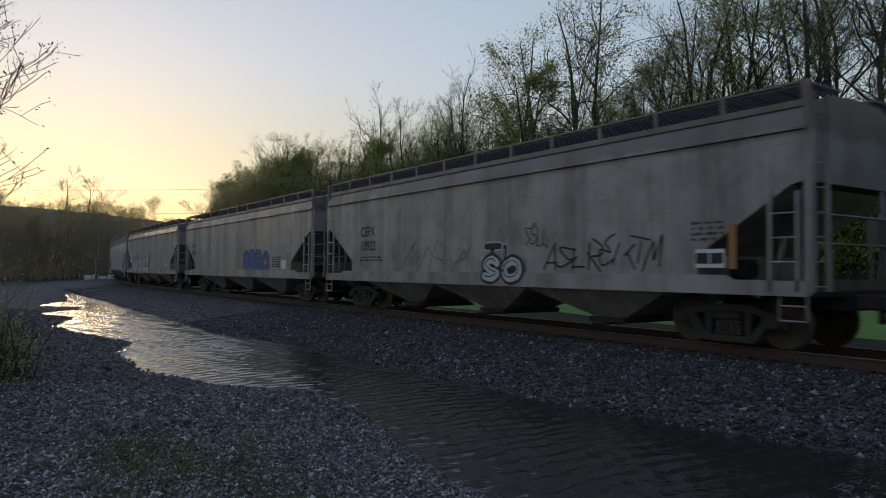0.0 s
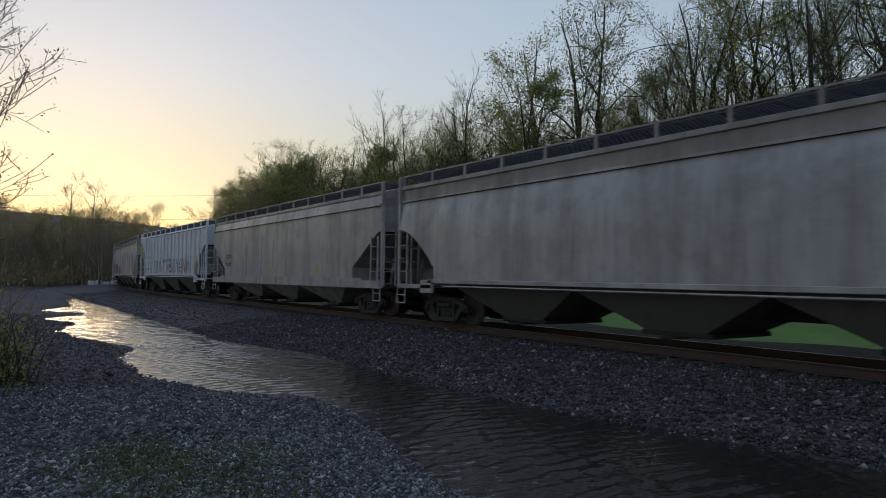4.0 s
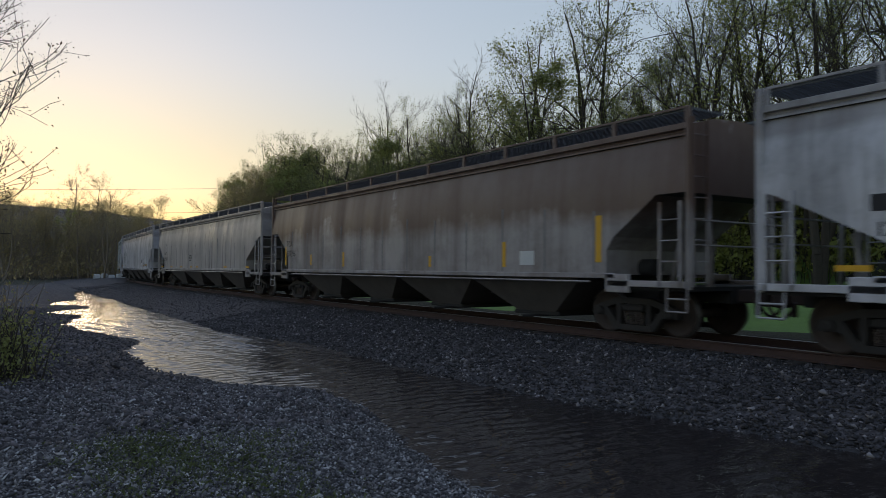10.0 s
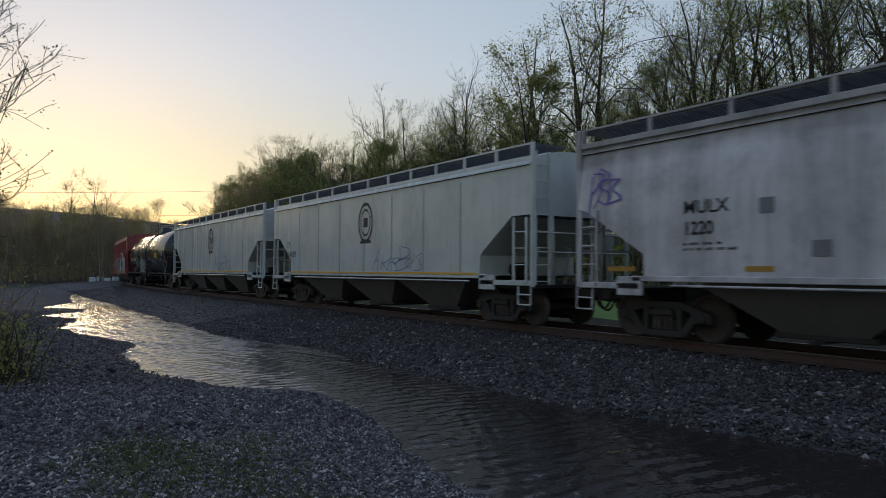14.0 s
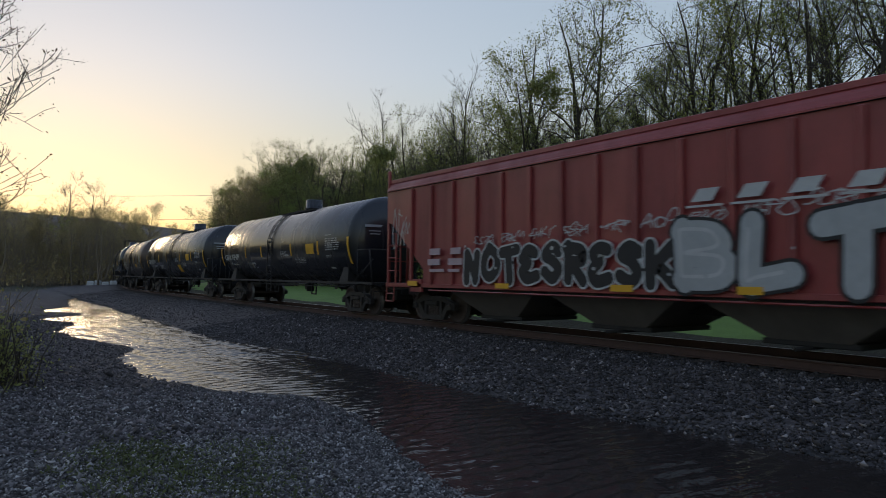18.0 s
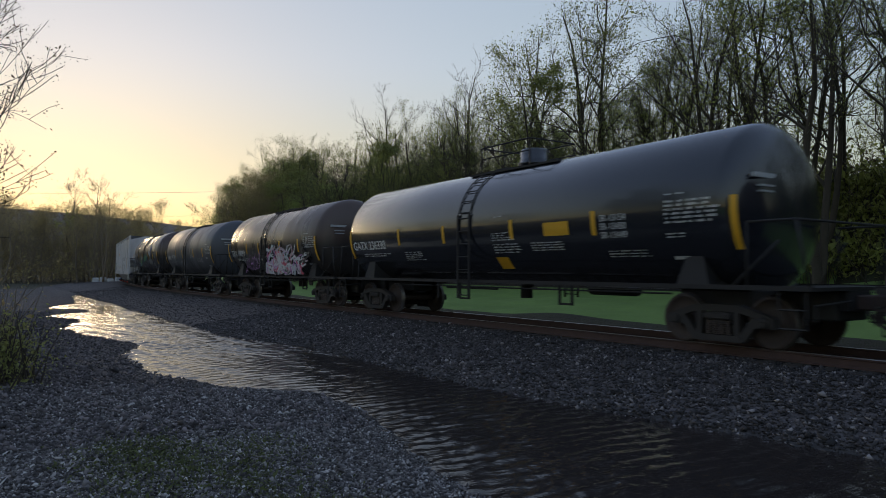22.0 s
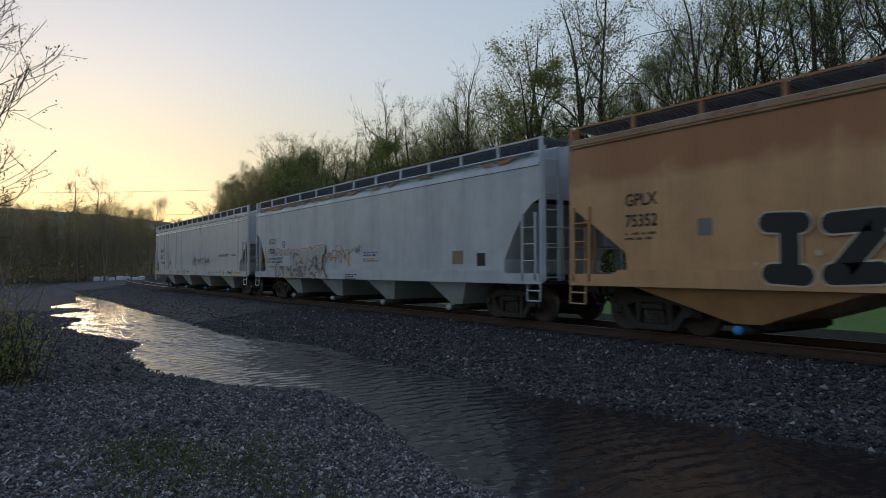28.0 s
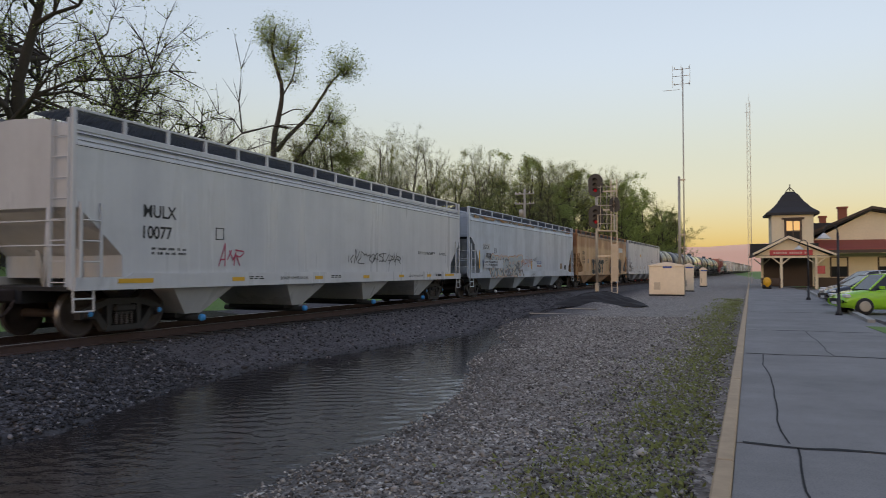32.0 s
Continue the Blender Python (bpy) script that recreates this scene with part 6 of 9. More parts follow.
bml.faces.new([bml.verts.new((-math.sqrt(1.59 ** 2 - (z - 2.49) ** 2) - 0.012, y, z)) for y, z in pts])
part("emblem", bml, SPRAY_WHITE, t8, "pale folded-leaf emblem with a blue edge")
bml = bmesh.new()
pts = [(-2.35, 3.10), (-2.62, 2.96), (-2.64, 2.86), (-2.3, 2.42), (-2.2, 2.40), (-2.32, 2.8)]
bml.faces.new([bml.verts.new((-math.sqrt(1.59 ** 2 - (z - 2.49) ** 2) - 0.022, y, z)) for y, z in pts])
part("emblem_edge", bml, SPRAY_BLUE, t8)
bml = bmesh.new()
ribbon(bml, smooth_line([(-1.82, 2.42), (-1.95, 2.7), (-2.15, 2.95)]), 0.03, -1.60)
ribbon(bml, smooth_line([(-1.95, 2.7), (-1.78, 2.78)]), 0.02, -1.60)
for f in bml.verts:
    f.co.x = -math.sqrt(1.59 ** 2 - (f.co.z - 2.49) ** 2) - 0.018
part("emblem_vein", bml, SPRAY_GREY, t8)
curved(t8, [(-1.5, 1.75, 0.4, 0.36), (-2.0, 1.75, 0.4, 0.36), (-2.5, 1.75, 0.42, 0.36)], SPRAY_GREY, 1.58, 2.49, "emblem")
curved_print(t8, -h + 2.75, 2.55, 1.2, 6, seed=8, h=0.04, mat=SPRAY_GREY)
c13 = hopper("off-white covered hopper car with a yellow sticker and black scrawl", 412.3, 433.3, P_MINT, lip_out=0.018, bays=4, crease=3.95, cap=REDP, cut="slant", cut_top=2.35, cut_in=1.6, bay_top=1.2)
h = 10.5
plates(c13, [(h - 6.6, 2.75, 0.55, 0.24)], YELLOWP, name="sticker", label="yellow rectangular sticker")
tag(c13, -2.6, 1.15, 3.0, 0.75, SPRAY_BLACK, 45, letters=7, stroke=0.04, x=-1.655)
tag(c13, h - 0.9, 1.2, 1.2, 0.55, SPRAY_BLACK, 46, letters=4, stroke=0.025, x=-1.655)
plates(c13, [(h - 2.7, 1.42, 0.09, 0.22), (h - 4.7, 1.42, 0.09, 0.26), (h - 7.0, 1.42, 0.1, 0.28), (h - 9.4, 1.42, 0.1, 0.35), (-2.2, 1.42, 0.11, 0.4), (-h + 2.9, 1.45, 0.13, 0.95)], plain("amber_strip", (0.5, 0.3, 0.06), 0.6), name="reflective_strip")
small_print(c13, -3.5, 2.45, 1.2, 4, BLACKP, seed=20)
small_print(c13, h - 1.0, 1.95, 0.9, 1, BLACKP, h=0.14, seed=21)
c14 = hopper("faded tan covered hopper car with rusty roof edge and black graffiti", 434.6, 453.4, P_TAN, bays=3, trim=P_TAN, cut="slant", cut_in=1.5, crease=3.85, cap=BLUEP, cut_top=2.5, bay_top=2.2, bay_span=16.8)
h = 9.4
lettered(c14, "GPLX", 7.85, 2.48, 0.33, BLACKP, bold=0.006)
lettered(c14, "75352", 7.85, 2.08, 0.33, BLACKP, bold=0.006)
small_print(c14, 7.85, 1.92, 0.9, 2, BLACKP, seed=22)
plates(c14, [(h - 3.2, 1.85, 0.28, 0.3)], SPRAY_GREY)
piece(c14, 5.1, 1.02, 4.2, 1.15, SPRAY_BLACK, SPRAY_CREAM, 51, x=-1.655, text="IZST", inner=SPRAY_BLACK, edge_w=0.03, body=0.30, label="black angular graffiti with a pale edge")
tag(c14, h - 9.2, 1.95, 1.1, 0.5, SPRAY_BLACK, 47, letters=3)
piece(c14, h - 11.0, 1.0, 5.0, 1.4, SPRAY_BLACK, RUSTY, 52, x=-1.655, letters=5, inner=SPRAY_ORANGE, label="black and rust-coloured graffiti")
plates(c14, [(-h + 3.6, 2.9, 0.36, 0.42), (-h + 3.15, 2.9, 0.36, 0.42), (-h + 2.7, 2.9, 0.36, 0.42), (-h + 2.25, 2.9, 0.36, 0.42)], WHITEP, name="emblem", label="row of white slanted letter shapes")
part("roof_edge", boxes((-1.64, -1.48, -h + 0.1, h - 0.1, 3.78, 3.97), bevel=0.02), RUST_TRIM, c14, "rust-stained roof edge")
c15 = hopper("sun-bleached pale blue covered hopper car with orange-edged graffiti", 454.3, 473.55, P_SKY, lip_out=0.018, bays=4, cut="round", crease=3.62, cap=SPRAY_WHITE, cut_in=1.25, cut_top=2.85, bay_top=0.95, bay_span=14.95)
h = 9.625
plates(c15, [(h - 1.73, 2.28, 0.95, 0.32)], SPRAY_WHITE, name="panel")
lettered(c15, "RGCX", h - 1.75, 2.34, 0.30, BLACKP, x=-1.608, squeeze=0.92)
lettered(c15, "67200", h - 1.85, 1.93, 0.29, BLACKP, bold=0.008, x=-1.678, squeeze=1.05)
lettered(c15, "LD LMT 195600LBS 88700 KGS", h - 1.72, 1.67, 0.125, BLACKP, bold=0.002, x=-1.678, squeeze=1.12)
lettered(c15, "LT WT   67400LBS 30600 KGS", h - 1.72, 1.53, 0.125, BLACKP, bold=0.002, x=-1.678, squeeze=1.12)
lettered(c15, "NEW 11-89", h - 2.7, 1.42, 0.105, BLACKP, x=-1.678)
plates(c15, [(h - 3.3, 2.16, 0.26, 0.02), (h - 3.3, 2.40, 0.26, 0.02), (h - 3.3, 2.16, 0.02, 0.26), (h - 3.54, 2.16, 0.02, 0.26)], BLACKP, name="stencil_frame")
lettered(c15, "C", h - 3.37, 2.21, 0.14, BLACKP)
plates(c15, [(h - 1.2, 1.38, 0.10, 0.86), (5.35, 1.40, 0.12, 0.45), (2.75, 1.38, 0.12, 0.46), (0.2, 1.38, 0.13, 0.46)], YELLOWP, name="reflective_strip")
piece(c15, 7.1, 0.96, 5.0, 1.15, SPRAY_CREAM, SPRAY_RUST, 53, x=-1.653, letters=7, inner=SPRAY_CREAM, edge_w=0.028, body=0.62, label="pale grey graffiti with an orange outline")
piece(c15, 7.1, 0.96, 5.0, 1.15, SPRAY_PALE, SPRAY_PALE, 53, x=-1.657, letters=7, inner=SPRAY_GREY, edge_w=0.002, body=0.30, label="pale grey graffiti filling")
smear(c15, 7.0, 1.02, 4.9, 0.9, [SPRAY_GREY, SPRAY_GREY, SPRAY_PALE, SPRAY_CREAM], 59, x=-1.662, count=70, label="dark grey blotches within the graffiti")
part("panel", boxes((-1.676, -1.672, h - 4.35, h - 1.66, 1.40, 1.82)), P_SKY, c15)
tag(c15, 2.15, 1.58, 1.9, 0.4, SPRAY_RUST, 48, letters=9, stroke=0.026)
tag(c15, 0.1, 1.8, 0.8, 0.2, SPRAY_GREY, 54, letters=2, stroke=0.03)
small_print(c15, -0.95, 1.78, 1.1, 2, SPRAY_BLUE, h=0.045, seed=55)
small_print(c15, -0.95, 1.58, 1.1, 2, SPRAY_RUST, h=0.035, seed=56)
small_print(c15, 0.3, 1.07, 0.9, 3, BLACKP, x=-1.652, h=0.03, seed=57)
plates(c15, [(-7.2, 1.35, 0.35, 0.32)], BLACKP)
plates(c15, [(-6.1, 1.4, 0.5, 0.35)], plain("brown_panel", (0.30, 0.22, 0.14), 0.7))
part("roof_edge", boxes((-1.63, -1.5, -h + 0.3, h - 0.3, 3.90, 3.95), bevel=0.02), P_SKY, c15)
smear(c15, h - 0.4, 3.82, 17.5, 0.07, [RUST_ORANGE, RUST_TRIM], 58, x=-1.60, count=38, label="orange rust stains along the roof edge")
c16 = hopper("clean light grey covered hopper car with blue outlet caps", 474.8, 494.9, P_CLEAN, lip_out=0.018, bays=4, cut="slant", crease=3.58, cap=BLUEP, cut_in=1.08, cut_top=2.45, bearing=BLUEP, board_posts=17, bay_top=1.02, bay_span=17.0)
h = 10.05
lettered(c16, "MULX", h - 1.65, 2.38, 0.36, BLACKP, bold=0.006)
lettered(c16, "10077", h - 1.6, 1.95, 0.36, BLACKP, bold=0.006)
small_print(c16, h - 1.9, 1.72, 1.0, 2, BLACKP, seed=30)
plates(c16, [(h - 3.85, 2.0, 0.28, 0.02), (h - 3.85, 2.26, 0.28, 0.02), (h - 3.85, 2.0, 0.02, 0.28), (h - 4.11, 2.0, 0.02, 0.28)], BLACKP, name="stencil_frame")
tag(c16, h - 3.9, 1.5, 0.8, 0.34, SPRAY_RED, 61, letters=3, stroke=0.035)
tag(c16, 0.1, 1.56, 3.7, 0.32, SPRAY_BLACK, 62, letters=11, stroke=0.028)
lettered(c16, "DO NOT HAMMER ON CAR", -4.45, 1.06, 0.11, BLACKP, x=-1.652)
lettered(c16, "DO NOT HAMMER ON CAR", 3.7, 1.06, 0.11, BLACKP, x=-1.652)
plates(c16, [(h - 1.0, 1.05, 0.9, 0.09), (h - 4.4, 1.05, 0.45, 0.09), (2.0, 1.05, 0.4, 0.09), (-0.9, 1.05, 0.4, 0.09), (-3.6, 1.05, 0.4, 0.09), (-6.2, 1.05, 0.4, 0.09), (-h + 1.9, 1.06, 1.0, 0.09)], YELLOWP, -1.652, "reflective_strip")
plates(c16, [(-h + 2.7, 1.06, 0.35, 0.07)], BLACKP, -1.652)
small_print(c16, -5.4, 2.0, 1.9, 3, BLACKP, seed=31, h=0.02)
small_print(c16, -7.6, 2.0, 0.7, 3, BLACKP, seed=32, h=0.02)
for y in (-7.1, 1.1, 5.0):
    small_print(c16, y, 1.13, 0.6, 2, BLACKP, x=-1.652, h=0.025, seed=33)
for z in (3.66, 3.78):
    part("roof_seam", boxes((-1.61, -1.56, -h + 0.1, h - 0.1, z, z + 0.012)), SPRAY_GREY, c16)

# ---- trees ----
def tubes(segs):
    """Tapered tubes for (start, end, radius, radius) rows."""
    a, b = np.array([s[0] for s in segs]), np.array([s[1] for s in segs])
    ra, rb = np.array([s[2] for s in segs]), np.array([s[3] for s in segs])
    d = b - a
    d /= np.linalg.norm(d, axis=1)[:, None] + 1e-9
    ref = np.where(np.abs(d[:, 2:3]) > 0.9, np.array([[1.0, 0, 0]]), np.array([[0, 0, 1.0]]))
    u = np.cross(d, ref)
    u /= np.linalg.norm(u, axis=1)[:, None] + 1e-9
    w = np.cross(d, u)
    V, F, base = [], [], 0
    for n, sel in ((7, ra > 0.09), (4, (ra <= 0.09) & (ra > 0.022)), (3, ra <= 0.022)):
        if not sel.any():
            continue
        k = np.arange(n) * 2 * np.pi / n
        c, s = np.cos(k)[None, :, None], np.sin(k)[None, :, None]
        off = u[sel][:, None] * c + w[sel][:, None] * s
        A = a[sel][:, None] + off * ra[sel][:, None, None]
        B = b[sel][:, None] + off * rb[sel][:, None, None]
        m = int(sel.sum())
        V.append(np.concatenate([A, B], 1).reshape(-1, 3))
        i = np.arange(n)
        q = np.stack([i, (i + 1) % n, (i + 1) % n + n, i + n], -1)
        F.append((q[None] + 2 * n * np.arange(m)[:, None, None] + base).reshape(-1, 4))
        base += 2 * n * m
    return np.concatenate(V), np.concatenate(F)


def quads_mesh(name, v, f, mat, smooth=True):
    me = bpy.data.meshes.new(name)
    me.vertices.add(len(v))
    me.vertices.foreach_set("co", np.ascontiguousarray(v, dtype=np.float32).reshape(-1))
    me.loops.add(f.size)
    me.loops.foreach_set("vertex_index", f.reshape(-1).astype(np.int32))
    me.polygons.add(len(f))
    me.polygons.foreach_set("loop_start", np.arange(0, f.size, f.shape[1], dtype=np.int32))
    if smooth:
        me.polygons.foreach_set("use_smooth", np.ones(len(f), bool))
    me.materials.append(mat)
    me.update()
    return me


def leaf_quads(rng, points, size, flat=0.5):
    n = len(points)
    p = np.asarray(points)
    a = rng.normal(0, 1, (n, 3))
    a /= np.linalg.norm(a, axis=1)[:, None]
    b = np.cross(a, rng.normal(0, 1, (n, 3)))
    b /= np.linalg.norm(b, axis=1)[:, None] + 1e-9
    s = (size * np.exp(rng.normal(0, 0.35, n)))[:, None]
    c = np.cross(a, b) * s * 0.18
    v = np.stack([p - a * s, p + b * s * flat + c, p + a * s, p - b * s * flat + c], 1).reshape(-1, 3)
    f = np.arange(4 * n).reshape(n, 4)
    return v, f


def grow(seed, height, spread=0.28, first=0.3, limbs=15, rise=0.75, leaves=3, leaf=0.12, fork=False, lean=(0, 0), twig=5, radius=None, droop=0.0, fine=4, crook=1.35, scatter=0.22, bends=1):
    rng = np.random.default_rng(seed)
    segs, tips, bare = [], [], []
    full = [1.0]

    def run(p, d, length, r, n, depth, wander):
        pts = [p]
        for k in range(n):
            d = d + rng.normal(0, wander * crook, 3) + np.array([0, 0, 0.05 - droop * (depth > 0)])
            d = d / np.linalg.norm(d)
            q = p + d * length / n
            r1 = r * (1 - 0.75 * (k + 1) / n) if depth else r * (1 - 0.85 * (k + 1) / n)
            r0 = r * (1 - 0.75 * k / n) if depth else r * (1 - 0.85 * k / n)
            segs.append((p, q, max(r0, 0.007), max(r1, 0.005)))
            p = q
            pts.append(p)
        return pts, d

    def branch(p, d, length, r, depth):
        n = (4 if depth == 1 else (2 if depth == 2 else 1)) * bends
        pts, dd = run(p, d, length, r, n, depth, 0.16 / bends ** 0.4)
        if depth == 3:
            if crook <= 1 or rng.random() < full[0]:
                tips.extend([pts[-1], (pts[0] + pts[-1]) / 2])
            return
        for k in range(twig if depth == 1 else fine):
            i = rng.integers(1, n + 1)
            ang = rng.normal(0, 1, 3)
            nd = dd * 0.75 + ang * 0.42 + np.array([0, 0, 0.28 * rise - droop])
            branch(pts[i], nd / np.linalg.norm(nd), length * rng.uniform(0.32, 0.55), r * 0.42, depth + 1)
        tips.append(pts[-1])
    r0 = radius or height * 0.0115
    stems = [(np.array([0, 0, -0.4]), np.array([lean[0], lean[1], 1.0]))]
    if fork:
        stems.append((np.array([0.1, 0, -0.4]), np.array([lean[0] + rng.uniform(-0.18, 0.18), lean[1] + rng.choice([-1, 1]) * 0.2, 1.0])))
    for base, d in stems:
        d = d / np.linalg.norm(d)
        pts, _ = run(base, d, height * 0.93, r0, 9, 0, 0.06)
        for k in range(limbs // len(stems)):
            t = first + (0.97 - first) * ((k + rng.random()) / (limbs // len(stems)))
            i = min(int(t * 9), 8)
            f = t * 9 - i
            p = pts[i] * (1 - f) + pts[i + 1] * f
            a = rng.uniform(0, 2 * np.pi)
            up = rise * rng.uniform(0.6, 1.3)
            if crook > 1:
                full[0] = rng.choice([0.3, 0.7, 1.0, 1.0])
            nd = np.array([math.cos(a), math.sin(a), up])
            branch(p, nd / np.linalg.norm(nd), height * spread * (1.15 - 0.75 * t) * rng.uniform(0.7, 1.3), r0 * (1 - 0.8 * t) * 0.55, 1)
    v, f = tubes(segs)
    pts = []
    tips = np.array(tips)
    if leaves:
        keep = tips[tips[:, 2] > height * 0.12]
        for k in range(int(leaves)):
            pts.append(keep + rng.normal(0, scatter, keep.shape))
        part_keep = keep[rng.random(len(keep)) < leaves - int(leaves)]
        if len(part_keep):
            pts.append(part_keep + rng.normal(0, 0.2, part_keep.shape))
        lv, lf = leaf_quads(rng, np.concatenate(pts), leaf)
    else:
        lv = lf = None
    return v, f, lv, lf


def tree(label, seed, height, leaf_mat=None, group="trees along the line", **shape):
    v, f, lv, lf = grow(seed, height, **shape)
    full = height
    if "radius" not in shape:
        full = float(np.percentile(v[:, 2], 99.6)) * 0.97
        crown = v[v[:, 2] > 0.6 * full]
        for q in (v, lv) if lv is not None else (v,):
            q[:, :2] -= (np.clip(q[:, 2:3], 0, None) / (0.8 * full)) * crown[:, :2].mean(0)
    t = thing("tree", label, "tree", group)
    obj("trunk", quads_mesh("trunk", v, f, HAZED_BARK if leaf_mat is LEAF_HAZED else BARK), None, t)
    if lv is not None:
        obj("crown", quads_mesh("crown", lv, lf, leaf_mat, False), None, t)
    t["h"] = full
    return t


BARE = "tall bare spring tree with fine upright twigs"
BUD = "tall spring tree with sparse yellow-green buds"
LEAFY = "spring tree with small fresh green leaves in clumps"
MODELS = {
    "bare": [tree(BARE, 11, 20, None, leaves=0, limbs=16, rise=1.5, spread=0.30, first=0.25, twig=8, fine=6), tree(BARE, 12, 19, LEAF_BROWN, leaves=0.4, leaf=0.05, limbs=15, rise=1.3, spread=0.32, twig=8, fine=6)],
    "bud": [tree(BUD, 21, 19, LEAF_BUD, leaves=6, leaf=0.042, limbs=18, rise=1.1, spread=0.30, first=0.28, twig=7, fine=6), tree(BUD, 22, 18, LEAF_BUD, leaves=6, leaf=0.045, limbs=18, rise=1.0, spread=0.32, fork=True, twig=7, fine=6),
            tree(BUD, 23, 19, LEAF_DARK, leaves=6, leaf=0.045, limbs=18, rise=1.2, spread=0.28, fork=True, twig=7, fine=6)],
    "leafy": [tree(LEAFY, 31, 18, LEAF_DARK, leaves=6, leaf=0.05, limbs=17, rise=1.05, spread=0.30, first=0.28, fork=True, twig=8, fine=5, scatter=0.26), tree(LEAFY, 32, 18, LEAF_BUD, leaves=6, leaf=0.05, limbs=17, rise=1.0, spread=0.32, first=0.35, fork=True, twig=8, fine=5, scatter=0.26)],
    "haze": [tree("budding brown-olive tree at the yard's end", 91, 12, LEAF_HAZED, leaves=8, leaf=0.042, limbs=16, rise=1.0, spread=0.34, first=0.12, twig=8, fine=7, scatter=0.3), tree("budding brown-olive tree at the yard's end", 92, 12, LEAF_HAZED, leaves=2, leaf=0.035, limbs=18, rise=1.1, spread=0.36, first=0.15, fork=True, twig=9, fine=8, scatter=0.2)],
    "big": [tree("broad old tree with heavy crooked limbs and thin new leaves", 41, 17, LEAF_GREEN, leaves=6, leaf=0.05, limbs=15, rise=0.35, spread=0.46, first=0.22, radius=0.42, twig=9, fine=8, crook=2.0)],
    "iso": [tree("slender leaning tree with pale green tufts at its limb ends", 51, 20, LEAF_BUD, leaves=7, leaf=0.075, limbs=9, rise=1.2, spread=0.26, first=0.45, fork=True, radius=0.26, twig=6)],
    "green": [tree("full spring tree in bright new leaf", 35, 17, LEAF_GREEN, leaves=14, leaf=0.085, limbs=16, rise=0.9, spread=0.30, first=0.2, twig=6), tree("full spring tree in bright new leaf", 36, 16, LEAF_BUD, leaves=13, leaf=0.085, limbs=15, rise=0.8, spread=0.33, first=0.2, fork=True, twig=6)],
    "pole": [tree("slim straight woodland tree with a sparse crown", 81, 18, LEAF_DARK, leaves=3, leaf=0.075, limbs=11, rise=1.4, spread=0.17, first=0.4, twig=5, fine=4, radius=0.13), tree("slim straight woodland tree with a sparse crown", 82, 17, LEAF_BUD, leaves=3, leaf=0.07, limbs=12, rise=1.3, spread=0.2, first=0.3, twig=5, fine=4, radius=0.16)],
    "low": [tree("low spreading tree in thin leaf", 61, 9, LEAF_DARK, leaves=3, leaf=0.11, limbs=12, rise=0.8, spread=0.42, first=0.12), tree("low bare thicket tree with reddish twigs", 62, 9, LEAF_BROWN, leaves=1.2, leaf=0.06, limbs=14, rise=1.0, spread=0.42, first=0.1, twig=6)],
}
USED = set()
RT = random.Random(7)
woodland = tagged(new("woodland"), "close-standing slim spring trees filling the wood", "woodland", kind="stuff")


def fill(kind, x, y, height):
    """One more tree of the wood's uncounted mass."""
    z = float(ground_height(x, y))
    ob = MODELS[kind][RT.randrange(len(MODELS[kind]))]
    k = (height - z) / (ob["h"] * 0.97)
    m = pose(x, y, z, 0, 0, RT.uniform(0, 360)) @ Matrix.Diagonal((k * RT.uniform(0.92, 1.1), k * RT.uniform(0.92, 1.1), k, 1))
    for c in ob.children:
        o = obj(c.name.split(".")[0], c.data, None, woodland)
        o.matrix_basis = m
        o["kind"] = "stuff"
    if ob.name not in USED:
        USED.add(ob.name)
        ob.matrix_basis = m @ pose(1.7, 1.1, 0)


def plant(kind, x, y, height, which=None):
    """A tree of that kind with its top at that height over z = 0."""
    z = float(ground_height(x, y))
    ob = MODELS[kind][RT.randrange(len(MODELS[kind])) if which is None else which]
    k = (height - z) / (ob["h"] * 0.97)
    m = pose(x, y, z, 0, 0, RT.uniform(0, 360)) @ Matrix.Diagonal((k * RT.uniform(0.92, 1.1), k * RT.uniform(0.92, 1.1), k, 1))
    if ob.name not in USED:
        USED.add(ob.name)
        ob.matrix_basis = m
        return ob
    return copy_thing_plain(ob, m)


def copy_thing_plain(ob, m):
    keep = ob.matrix_basis.copy()
    ob.matrix_basis = Matrix()
    made = copy_thing(ob, Matrix())
    ob.matrix_basis = keep
    made.matrix_basis = m
    return made


